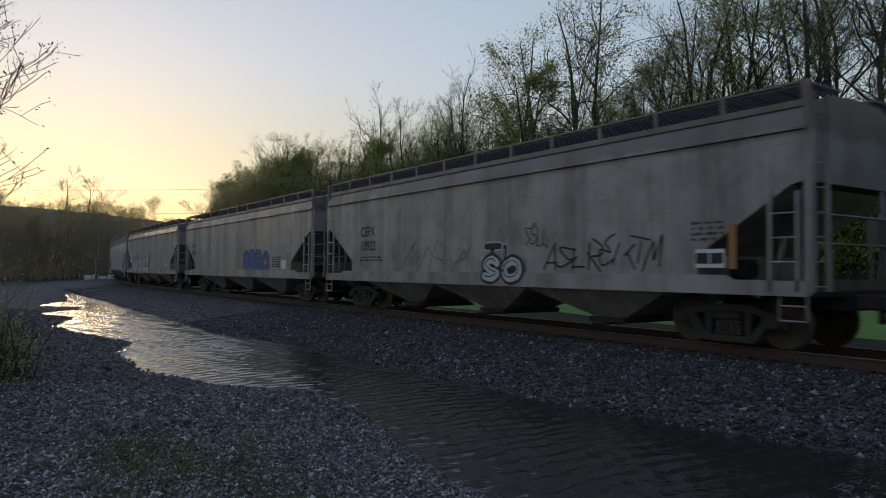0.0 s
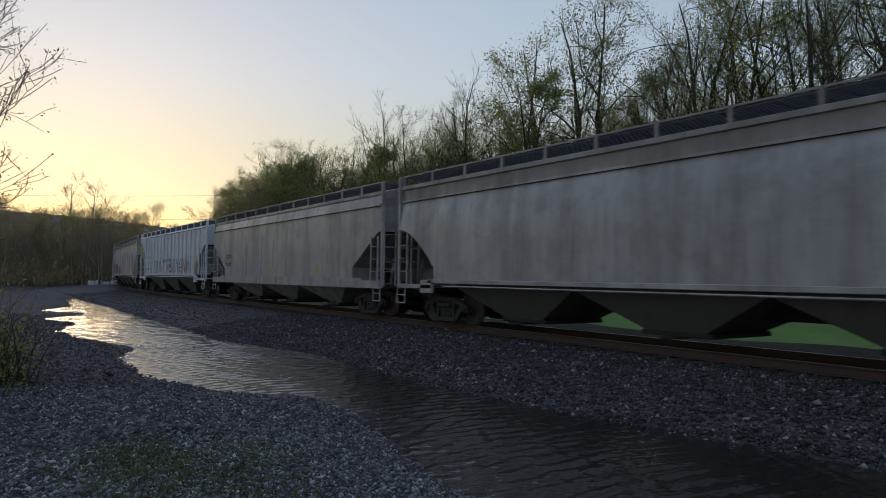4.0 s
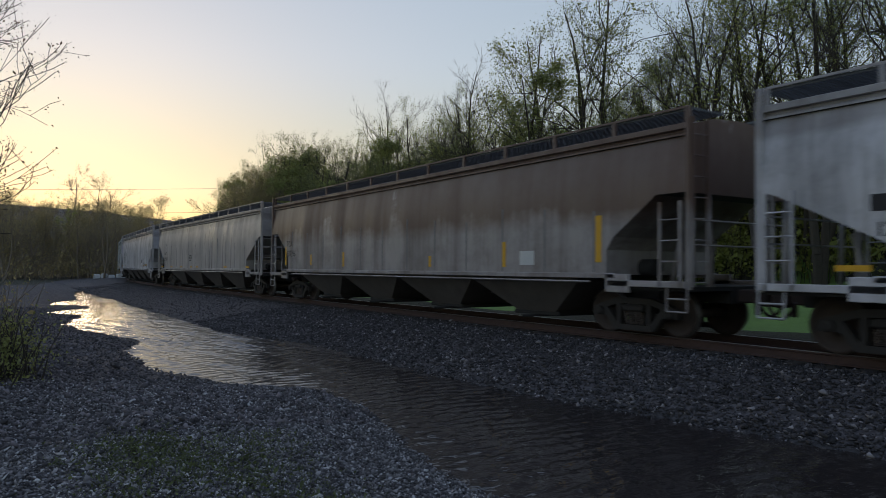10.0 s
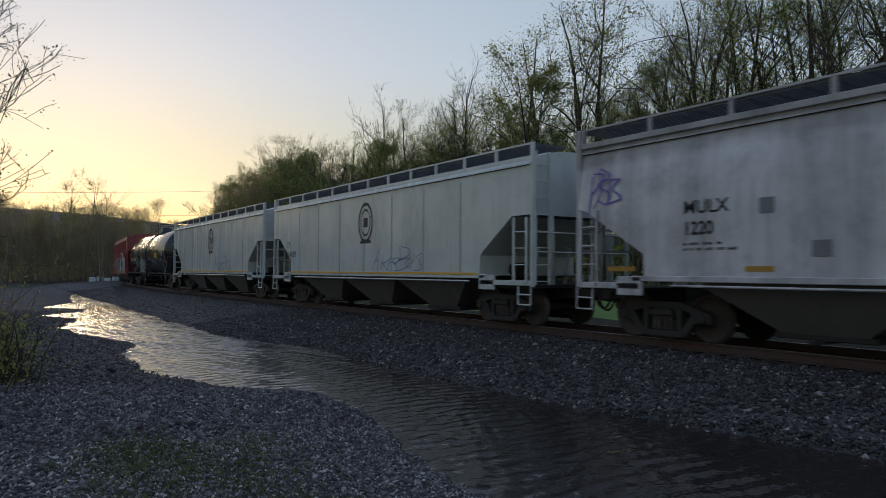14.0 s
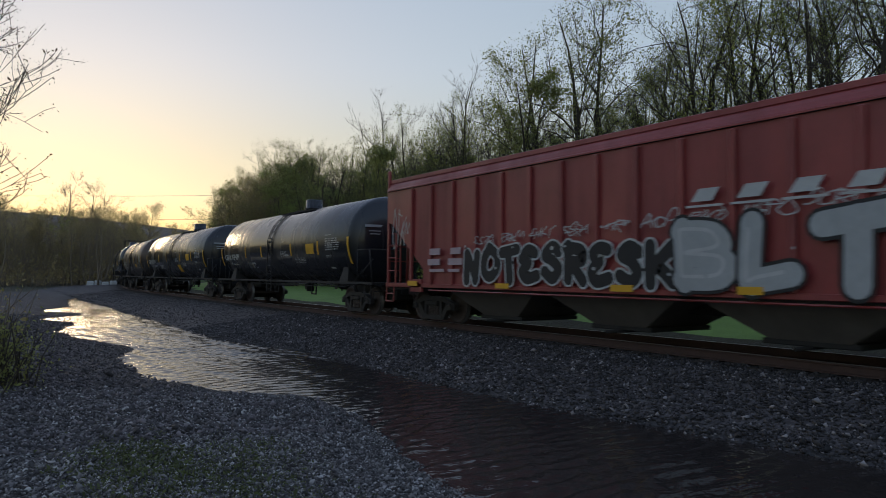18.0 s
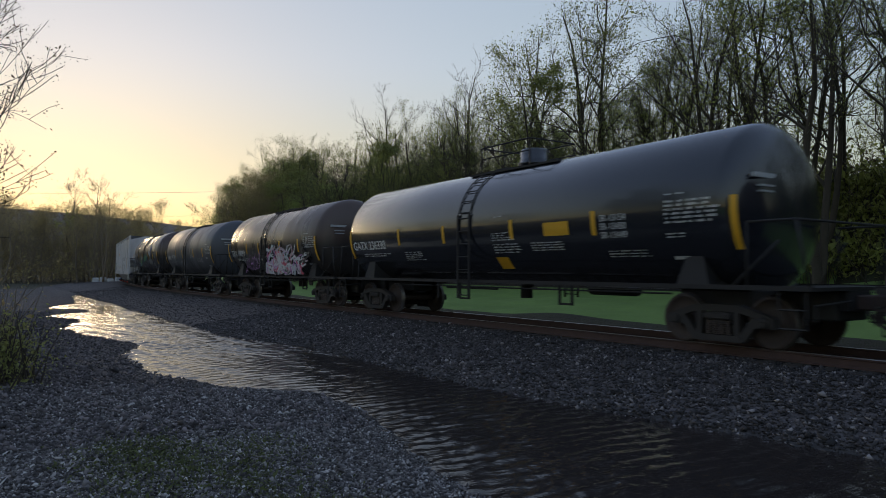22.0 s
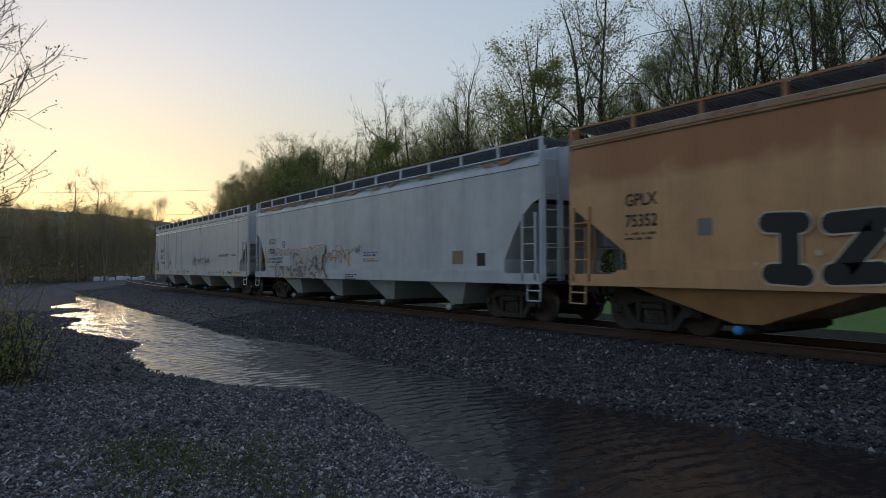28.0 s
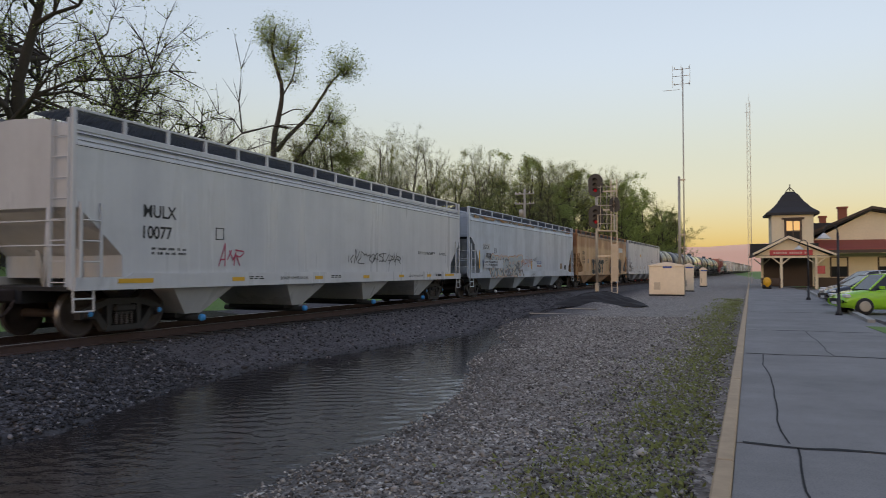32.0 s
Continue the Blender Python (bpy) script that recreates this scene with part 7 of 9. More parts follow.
# the wood's edge beyond the line, seen first
for kind, x, y, hgt in (("bare", 40, 71.6, 22.5), ("bare", 36, 50.6, 20), ("leafy", 32.9, 38.5, 18.6), ("leafy", 33, 31.9, 19), ("bud", 42, 89.7, 20), ("bud", 46, 112, 20), ("leafy", 44, 125, 19),
                        ("green", 50, 160, 21), ("bud", 40, 64.7, 18.5), ("bare", 34, 27.4, 17), ("bud", 36, 31.1, 14.5), ("bud", 30, 21.6, 16.5), ("leafy", 30, 19.0, 16), ("bud", 29, 15.7, 16.5),
                        ("bud", 28, 12.6, 16), ("leafy", 29, 8, 16.5), ("bud", 37, 46.7, 16), ("bud", 38, 57, 16.5), ("bare", 43, 82, 20), ("leafy", 41, 99, 17), ("leafy", 38, 78, 14),
                        ("bud", 29, 3, 17), ("leafy", 31, -2, 17), ("bud", 29, -7, 16), ("bud", 30, -12, 17), ("leafy", 32, -16, 15.5),
                        ("big", 27, -23.0, 18), ("big", 28.5, -29.5, 16.5), ("bud", 34, -33, 14.5), ("bud", 38, -42, 15), ("iso", 31.5, -57, 16), ("bare", 40, -52, 16), ("bare", 42, -60, 16),
                        ("leafy", 31, 30, 15.5), ("leafy", 33, 26, 14), ("leafy", 35, 23, 17), ("leafy", 32, 17.5, 15), ("bud", 34, 14, 17), ("leafy", 33, 10.5, 15.5), ("leafy", 30, 5.5, 14.5), ("leafy", 33, 1, 17), ("bud", 36, 18, 18), ("leafy", 36, 70, 15), ("bud", 38, 84, 17), ("leafy", 40, 92, 16), ("bud", 40, 106, 19), ("bud", 43, 118, 20), ("leafy", 42, 135, 19), ("bud", 46, 145, 20), ("leafy", 35, 55, 12), ("leafy", 34, 62, 11), ("bud", 35, 43, 13), ("bud", 32, 24.5, 15.5), ("leafy", 31, 27, 12), ("bud", 42, -82, 20), ("bare", 42, -91, 21), ("bud", 41, -104, 21), ("bare", 40, -74, 17)):
    plant(kind, x, y, hgt)
for x, y, hgt in ((35.8, -110, 19.5), (33, -115, 19), (31, -121, 21), (28.5, -126, 20.5), (26.5, -136, 21), (26, -146, 21), (21.5, -152, 20), (16.5, -152, 20), (14, -162, 19), (12.5, -190, 15), (10.5, -202, 15), (9.0, -232, 14)):
    plant(RT.choice(["green", "green", "leafy", "bud"]), x, y, hgt)
for k in range(46):
    y = -70 - 150 * RT.random() ** 1.2
    fill(RT.choice(["green", "bud", "leafy", "low"]), float(track_x(y)) + RT.uniform(14, 30) * (1 if y > -150 else 0.55), y, RT.uniform(11, 18) if y < -100 else RT.uniform(9, 14))
for k in range(46):
    y = RT.uniform(-110, 150)
    fill(RT.choice(["bud", "bud", "bare", "leafy", "low"]), float(track_x(y)) + RT.uniform(29, 60), y, RT.uniform(11, 15) + (6 if abs(y) > 60 else 0))
for k in range(26):
    y = RT.uniform(-70, 110)
    fill("low", float(track_x(y)) + RT.uniform(19.5, 27), y, RT.uniform(6, 9))
# budding small trees that close the belt behind the curve
for k in range(40):
    y = RT.uniform(48, 135)
    fill(RT.choice(["bud", "bud", "green", "pole"]), float(track_x(y)) + RT.uniform(15, 30), y, RT.uniform(8.5, 12.5))
for k in range(52):
    y = RT.uniform(28, 88)
    fill(RT.choice(["bud", "bare", "pole", "pole", "leafy"]), float(track_x(y)) + RT.uniform(18, 27), y, RT.uniform(9, 13.5))
# rounded green trees where the belt comes down to the curve
for k in range(34):
    az = RT.uniform(13.5, 22)
    far = RT.uniform(88, 122)
    lift = np.interp(az, (13.5, 15, 17.5, 20.7, 22), (2.9, 4.5, 7.2, 9.6, 10.2)) * RT.uniform(0.72, 1.0)
    fill(RT.choice(["bud", "bud", "leafy", "haze"]), far * math.sin(radians(az)), far * math.cos(radians(az)), 1.6 + far * math.tan(radians(lift)))
# trees before the ridge at the yard's end
for k in range(24):
    fill("haze", RT.uniform(-26, 24), RT.uniform(116, 150), RT.uniform(9, 13))
for k in range(64):
    y = RT.uniform(34, 118)
    fill(RT.choice(["bud", "bare", "bud", "green", "bare"]), float(track_x(y)) + RT.uniform(17, 31), y, RT.uniform(11, 15.2) + 0.03 * (y - 34))
# brown budding trees that close the yard's far end
for k in range(44):
    y = RT.uniform(104, 142)
    fill("haze", y * RT.uniform(0.0, 0.20), y, RT.uniform(7, 11.5))
# slim trunks standing close in the wood
for k in range(92):
    y = RT.uniform(-28, 62)
    fill("pole", float(track_x(y)) + RT.uniform(21, 46), y, RT.uniform(13, 18.5) if y < 28 else RT.uniform(10.5, 15))
for k in range(16):
    y = RT.uniform(-26, 20)
    fill(RT.choice(["green", "leafy"]), float(track_x(y)) + RT.uniform(24, 40), y, RT.uniform(12, 17))
# the wood across the end of the yard, before the ridge
for x, y, hgt in ((5, 150, 14.5), (8.7, 150, 12.5), (12.4, 140, 12.5), (15.9, 140, 18), (19.8, 136, 16.5), (25.6, 150, 11.5), (4.4, 112, 7.5), (34.5, 172, 12), (45.5, 195, 14), (2.9, 130, 10), (-2, 135, 11), (-8, 130, 12), (17.5, 132, 9),
                 (10, 128, 8), (22, 142, 9), (7, 124, 8), (14, 126, 7.5), (52, 215, 14)):
    plant(RT.choice(["haze", "haze", "bare"]) if hgt > 11 else "haze", x, y, hgt)
for k in range(26):
    fill("haze", RT.uniform(-30, 20), RT.uniform(118, 175), RT.uniform(6, 10))
for k in range(14):
    s = RT.uniform(120, 240)
    x, y, z = across(s, RT.uniform(-30, -8))
    fill(RT.choice(["low", "leafy"]), x, y, RT.uniform(7, 12))
# a slender crooked tree with tufted limb ends, given limb by limb: (across the view from the path, height)
def tufted_tree(x, y):
    rng = np.random.default_rng(52)
    ax = np.array([-0.94, -0.34, 0.0])
    out = np.array([-0.34, 0.94, 0.0])
    limbs = [([(0, -8), (-0.1, 6), (-0.1, 11.5), (0.3, 14), (0.55, 15.9), (0.1, 17.6), (-0.3, 19.2), (0.1, 21.0)], 0.30), ([(0.1, 11.0), (1.3, 12.6), (2.5, 13.8), (3.8, 15.6), (4.8, 17.1), (5.4, 17.8)], 0.20),
             ([(0.5, 9.0), (2.2, 10.9), (3.4, 12.4), (4.2, 13.4), (4.6, 14.2)], 0.16), ([(0.5, 15.4), (1.3, 16.6), (1.6, 18.2), (1.7, 19.6)], 0.09), ([(0.3, 13.8), (1.4, 14.3), (2.4, 14.2)], 0.07)]
    tufts = [(-0.5, 20.4, 1.5, 260), (0.9, 19.8, 1.9, 330), (0.4, 18.2, 1.3, 120), (1.5, 17.0, 1.1, 70), (5.4, 17.8, 1.5, 280), (4.3, 16.9, 0.8, 50), (4.4, 14.0, 1.6, 190), (3.4, 12.6, 1.3, 80), (2.4, 14.2, 0.8, 30)]
    segs, pts = [], []
    for line, r in limbs:
        fine = smooth_line(line, 3)
        n = len(fine)
        w = np.cumsum(rng.normal(0, 0.12, n))
        p = [ax * a + out * w[k] + np.array([0, 0, b]) for k, (a, b) in enumerate(fine)]
        for k in range(n - 1):
            segs.append((p[k], p[k + 1], r * (1 - 0.8 * k / n), r * (1 - 0.8 * (k + 1) / n)))
    for a, b, r, n in tufts:
        c = ax * a + np.array([0, 0, b])
        for k in range(n // 4):
            d = rng.normal(0, 1, 3)
            d = d / np.linalg.norm(d) * r * 1.15 * rng.random() ** 0.45
            e = c + d
            s0 = c + d * 0.15 - np.array([0, 0, 0.5 * r])
            m = (s0 + e) / 2 + rng.normal(0, 0.12, 3)
            segs += [(s0, m, 0.022, 0.014), (m, e, 0.014, 0.007)]
            for q in range(34):
                pts.append(e + rng.normal(0, 0.26, 3))
            for q in range(12):
                pts.append(m + rng.normal(0, 0.3, 3))
    v, f = tubes(segs)
    lv, lf = leaf_quads(rng, np.array(pts), 0.05)
    t = thing("tree", "slender crooked tree with pale green tufts at its limb ends", "tree")
    obj("trunk", quads_mesh("trunk", v, f, BARK), None, t)
    obj("crown", quads_mesh("crown", lv, lf, LEAF_GREEN, False), None, t)
    t.matrix_basis = pose(x, y, 0)


tufted_tree(32, -48.5)
# the leafy belt that runs on beside the line towards the station
EDGE = ((149, 12.0), (155.4, 11.2), (159.3, 10.4), (162.3, 9.8), (165, 8.9), (169, 8.5), (173, 7.5), (177, 4.0), (179, 2.7))
for k in range(46):
    y = -44 - 150 * (k / 45) ** 1.5
    x = float(track_x(y)) + RT.uniform(16, 25) * (1 if y > -110 else 0.8)
    far = math.hypot(x, y + 1.2)
    lift = np.interp(math.degrees(math.atan2(x, y + 1.2)), *zip(*EDGE)) * RT.uniform(0.72, 1.0)
    plant(RT.choice(["green", "bud", "bud", "pole"]), x, y, 1.6 + far * math.tan(radians(lift)))
# the near tree whose twigs hang into view, and those behind the camera that close the place
near_tree = tree("half-bare tree with hanging twigs and small opening leaves", 71, 9.5, LEAF_BROWN, "", leaves=5, leaf=0.018, limbs=44, rise=0.6, spread=0.34, first=0.2, twig=9, fine=5, radius=0.055, crook=1.0, scatter=0.05, bends=3)
near_tree.matrix_basis = pose(-1.45, 14.0, -0.2, 0, 0, 40)
second = tree("young tree with thin leafy crown at the gravel's edge", 72, 13, LEAF_DARK, "", leaves=4, leaf=0.035, limbs=20, rise=0.5, spread=0.36, first=0.4, twig=8, fine=5, crook=1.0, scatter=0.07, bends=3)
second.matrix_basis = pose(-3.4, 17.5, -0.2, 0, 0, 120)
for x, y, hgt in ((-14, 26, 12), (-11, 40, 11), (-16, 58, 13), (-10, 72, 10), (-20, 90, 13), (-22, 12, 14), (-26, -4, 13)):
    plant(RT.choice(["bud", "low", "leafy"]), x, y, hgt)


def brush(name, label, count, place, seed, mat, twigs=True, tall=1.6, leaf=0.09, per=5):
    """Tangled undergrowth: thin stems with scattered leaves."""
    rng = np.random.default_rng(seed)
    x, y = place(rng, count)
    z = ground_height(x, y)
    hgt = tall * rng.uniform(0.4, 1.2, count)
    base = np.stack([x, y, z - 0.05], -1)
    tip = base + np.stack([rng.normal(0, 0.35, count) * hgt, rng.normal(0, 0.35, count) * hgt, hgt], -1)
    v, f = tubes([(a, b, 0.018, 0.006) for a, b in zip(base, tip)])
    t = rng.uniform(0.25, 1.05, (count, per, 1))
    p = (base[:, None] * (1 - t) + tip[:, None] * t + rng.normal(0, 0.16, (count, per, 3)) * tall ** 0.5).reshape(-1, 3)
    lv, lf = leaf_quads(rng, p, leaf)
    ob = thing(name, label, "undergrowth")
    ob["kind"] = "stuff"
    obj("stems", quads_mesh("stems", v, f, HAZED_BARK if mat is LEAF_HAZED else BARK), None, ob)["kind"] = "stuff"
    obj("leaves", quads_mesh("leaves", lv, lf, mat, False), None, ob)["kind"] = "stuff"
    return ob


def wood_edge(rng, n):
    y = rng.uniform(-90, 130, n)
    return track_x(y) + 18.5 + np.abs(rng.normal(0, 9, n)), y


brush("undergrowth", "dark tangled undergrowth under the trees", 7000, wood_edge, 5, LEAF_DARK, tall=2.6, leaf=0.15, per=7)
brush("thicket", "brown bare thicket at the wood's edge", 3500, lambda r, n: ((lambda y: (track_x(y) + 20 + np.abs(r.normal(0, 8, n)), y))(r.uniform(-90, 130, n))), 6, LEAF_BROWN, tall=3.4, leaf=0.09, per=5)
brush("dark_bushes", "dense dark weeds and bushes on the bank beyond the line", 3600, lambda r, n: (32.4 + 4.4 * r.random(n), r.uniform(-20, 25, n)), 15, LEAF_DARK, tall=1.1, leaf=0.11, per=14)
brush("far_thicket", "budding thicket at the end of the yard", 2300, lambda r, n: (r.uniform(-34, 26, n), r.uniform(104, 150, n)), 8, LEAF_HAZED, tall=4.0, leaf=0.12, per=14)
brush("shrub", "low green shrub at the edge of the gravel", 160, lambda r, n: (0.15 + r.normal(0, 0.28, n), 13.0 + r.normal(0, 0.4, n)), 9, LEAF_BUD, tall=0.95, leaf=0.026, per=30)
brush("bramble", "brown bramble beside the flooded gravel", 900, lambda r, n: (-1.6 + r.normal(0, 1.1, n), 27 + r.normal(0, 4.5, n)), 10, LEAF_HAZED, tall=1.7, leaf=0.05, per=4)
brush("hedge", "ragged half-bare hedge along the yard", 1700, lambda r, n: (-5.5 + r.normal(0, 1.8, n) - 0.02 * 30, r.uniform(22, 112, n)), 12, LEAF_HAZED, tall=2.4, leaf=0.07, per=9)


def weeds(rng, n):
    y = -6 - 42 * rng.random(n) ** 1.4
    return 0.36 + 0.05 * y + np.abs(rng.normal(0, 0.6, n)) + 0.5 * (lumps(y, y * 0.3, 0.5) + 0.8) * rng.random(n), y


def moss_patches(rng, n):
    at = rng.integers(0, 9, n)
    cx, cy = rng.uniform(-0.2, 2.6, 9), rng.uniform(4.2, 9.5, 9)
    return cx[at] + rng.normal(0, 0.28, n), cy[at] + rng.normal(0, 0.45, n)


brush("weeds", "sparse pale green weeds and moss in the gravel", 6800, weeds, 14, LEAF_BUD, tall=0.065, leaf=0.022, per=6)
brush("moss", "low dark moss and seedlings between the stones", 5600, moss_patches, 16, LEAF_MOSS, tall=0.045, leaf=0.013, per=8)

# ---- the far ridge, all round ----
N = 240
rv, rf = [], []
for k in range(N):
    az = 2 * math.pi * k / N
    deg = (math.degrees(az) + 180) % 360 - 180
    top = 62 + 58 * math.exp(-((deg + 6) / 24) ** 2) + 5 * math.sin(5 * az + 1) + 3 * math.sin(13 * az)
    if abs(deg) > 120:
        top = 40 + 12 * math.sin(4 * az) + 14 * math.exp(-((abs(deg) - 176) / 9) ** 2)
    for rad, z in ((1150, -3), (1350, top * 0.62), (1600, top), (1900, top * 0.8)):
        rv.append((rad * math.sin(az), rad * math.cos(az), z))
for k in range(N):
    for j in range(3):
        a, b = k * 4 + j, ((k + 1) % N) * 4 + j
        rf.append((a, b, b + 1, a + 1))
# last sun on the southern hills is put in as emission
HILL_GLOW = glow("distant_hill_in_last_sun", (0.50, 0.22, 0.11), 0.26)
RIDGE = plain("wooded_ridge", (0.11, 0.095, 0.095), 0.95, 0, 0.5, 0.05, 0.0)
ridge = obj("backdrop", pydata("backdrop", rv, rf), RIDGE)
ridge.data.materials.append(HILL_GLOW)
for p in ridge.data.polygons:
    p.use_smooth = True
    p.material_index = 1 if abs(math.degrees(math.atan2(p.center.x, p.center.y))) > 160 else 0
tagged(ridge, "long low wooded ridge on the horizon", "hills", kind="structure")

# ---- the station end: path, kerb, signal, huts, masts, depot, parked cars ----
def kerb_x(y):
    return 0.15 + 0.05 * y


DECK = [2.0, -8.4, -16.1, -22.0, -31.0, -42.0, -54.0, -68.0, -90.0]
path = thing("path", "worn grey asphalt platform path with tarred cracks", "pavement")
path["kind"] = "structure"
for y1, y0 in zip(DECK, DECK[1:]):
    bm = bmesh.new()
    wide = 3.7
    pts = [(kerb_x(y1 - 0.012) + 0.004, y1 - 0.012), (kerb_x(y0 + 0.012) + 0.004, y0 + 0.012), (kerb_x(y0) - wide, y0 + 0.012), (kerb_x(y1) - wide, y1 - 0.012)]
    loft(bm, [[(x, y, -0.3) for x, y in pts], [(x, y, 0.0) for x, y in pts]])
    part("asphalt_slab", bm, ASPHALT, path)
TAR = plain("tar_crack_filler", (0.012, 0.012, 0.012), 0.95, 0, 0.2)
RC = random.Random(3)
for y, x0, x1 in ((-8.4, -0.32, -3.9), (-16.1, -0.7, -4.3), (-22, -1.0, -4.6), (-31, -1.45, -5.0), (-42, -2.0, -5.5)):
    bm = bmesh.new()
    n = 14
    rows = []
    for k in range(n + 1):
        x = x0 + (x1 - x0) * k / n
        yy = y + 0.05 * math.sin(k * 0.8) + RC.uniform(-0.04, 0.04)
        w = 0.022 + 0.03 * RC.random()
        rows.append([bm.verts.new((x, yy - w, 0.005)), bm.verts.new((x, yy + w, 0.005))])
    for a, b in zip(rows, rows[1:]):
        bm.faces.new((a[0], a[1], b[1], b[0]))
    part("crack_seal", bm, TAR, path)
for x0, y0, y1 in ((-0.60, -3.6, -8.35), (-0.71, -8.5, -16.0), (-2.2, -16.2, -22)):
    bm = bmesh.new()
    rows = []
    for k in range(15):
        y = y0 + (y1 - y0) * k / 14
        x = x0 + 0.035 * (y - y0) + 0.03 * math.sin(k * 0.7) + RC.uniform(-0.02, 0.02)
        rows.append([bm.verts.new((x - 0.009, y, 0.005)), bm.verts.new((x + 0.009, y, 0.005))])
    for a, b in zip(rows, rows[1:]):
        bm.faces.new((a[0], b[0], b[1], a[1]))
    part("crack_seal", bm, TAR, path)
TIMBER = plain("weathered_timber_kerb", (0.52, 0.37, 0.22), 0.85, 0, 0.5)
kerb = thing("kerb", "long weathered tan timber kerb edging the path", "kerb")
kerb["kind"] = "structure"
y = 2.0
while y > -92:
    y2 = y - 4.8
    bm = bmesh.new()
    pts = [(kerb_x(y) + 0.01, y - 0.01), (kerb_x(y) + 0.15, y - 0.01), (kerb_x(y2) + 0.15, y2 + 0.01), (kerb_x(y2) + 0.01, y2 + 0.01)]
    loft(bm, [[(a, b, -0.3) for a, b in pts], [(a, b, 0.03) for a, b in pts]])
    bmesh.ops.bevel(bm, geom=[e for e in bm.edges if e.verts[0].co.z > 0 and e.verts[1].co.z > 0], offset=0.015, segments=1, affect="EDGES")
    part("kerb_timber", bm, TIMBER, kerb)
    y = y2
# car park and lawn behind the path
lot = part("car_park", boxes((-30, -5.2, -66, -24.5, -0.3, -0.02)), ASPHALT, None)
tagged(lot, "grey asphalt car park beside the depot", "pavement", kind="structure")
strip = bmesh.new()
loft(strip, [[(x, y, z) for x, y in ((-4.55, -26), (-4.75, -26), (-7.2, -62), (-7.0, -62))] for z in (-0.2, 0.10)])
low_kerb = part("car_park_kerb", strip, CONCRETE, None)
tagged(low_kerb, "pale concrete kerb between path and car park", "kerb", kind="structure")
lawn = part("lawn", boxes((-40, -4.2, -24.3, -2, -0.3, 0.01)), GRASS, None)
tagged(lawn, "patchy green lawn beside the path", "lawn", kind="structure")

SILVER = plain("galvanised_signal_steel", (0.50, 0.44, 0.36), 0.5, 0.5, 0.25)
SIGBLACK = plain("signal_black", (0.02, 0.02, 0.022), 0.5, 0, 0.2)
RED_LIGHT = glow("red_signal_lens", (0.45, 0.01, 0.02), 0.12)
sig = thing("railway_signal", "railway signal mast with two black hooded heads showing red", "railway signal", m=pose(6.4, -47.7, -0.12))
part("mast", bars(0.09, ((0.4, 0, 0.3), (0.4, 0, 7.4)), n=10), SILVER, sig)
part("base", boxes((0.15, 0.65, -0.25, 0.25, 0, 0.12), (0.28, 0.52, -0.12, 0.12, 0.12, 0.9), bevel=0.03), SILVER, sig)
part("ladder_mast", boxes((-0.92, -0.86, -0.04, 0.04, 0.0, 7.6), (-0.56, -0.50, -0.04, 0.04, 0.0, 7.6)), SILVER, sig)
bm = bmesh.new()
for k in range(22):
    bar(bm, (-0.89, 0, 0.3 + 0.33 * k), (-0.53, 0, 0.3 + 0.33 * k), 0.014, 5)
part("rungs", bm, SILVER, sig)
part("ladder_guard", boxes((-0.95, -0.48, -0.10, -0.06, 1.0, 3.4)), SILVER, sig)
for z in (2.6, 4.2, 5.6, 6.8):
    part("cross_arm", boxes((-0.9, 0.42, -0.05, 0.05, z, z + 0.09)), SILVER, sig)
part("gallery", boxes((-0.75, 0.3, -0.35, 0.35, 4.25, 4.30), (-0.75, -0.70, -0.35, 0.35, 4.3, 5.3), (0.25, 0.30, -0.35, 0.35, 4.3, 5.3)), SILVER, sig)
bm = bmesh.new()
for z in (4.75, 5.3, 5.9, 6.5, 7.1):
    bar(bm, (-0.75, 0.35, z), (0.3, 0.35, z), 0.02, 5)
for x in (-0.75, -0.3, 0.1):
    bar(bm, (x, 0.35, 4.3), (x, 0.35, 7.2), 0.02, 5)
part("safety_cage", bm, SILVER, sig)


def signal_head(x, z, w, hgt):
    bm = bmesh.new()
    pts = [(w / 2 * math.cos(a), (hgt - w) / 2 * (1 if math.sin(a) > 0 else -1) + w / 2 * math.sin(a)) for a in (2 * math.pi * k / 28 + 0.01 for k in range(28))]
    loft(bm, [[(x + px, yy, z + pz) for px, pz in pts] for yy in (0.12, 0.16)])
    hd = part("signal_head", bm, SIGBLACK, sig)
    for dz in ((0.32, 0, -0.32) if hgt > 1 else (0.12, -0.12)):
        bm = bmesh.new()
        for k in range(13):
            a0, a1 = math.pi * (k - 1) / 12, math.pi * k / 12
            bm.faces.new([bm.verts.new((x + 0.13 * math.cos(a), yy, z + dz + 0.13 * math.sin(a))) for a, yy in ((a0, 0.16), (a1, 0.16), (a1, 0.5), (a0, 0.5))])
        part("hood", bm, SIGBLACK, hd)
    if hgt > 1:
        bm = lathe(bmesh.new(), [(0.165, 0.0), (0.165, 0.11), (0.19, 0.09), (0.20, 0.0)], "y", 16, (x, 0, z - 0.34))
        part("lens", bm, RED_LIGHT, hd, "glowing red lens")


signal_head(0.45, 7.25, 0.95, 1.5)
signal_head(0.43, 5.20, 0.95, 1.5)
signal_head(-0.76, 5.95, 0.66, 1.0)

HUT = plain("beige_aluminium_hut", (0.74, 0.64, 0.50), 0.45, 0.2, 0.2)


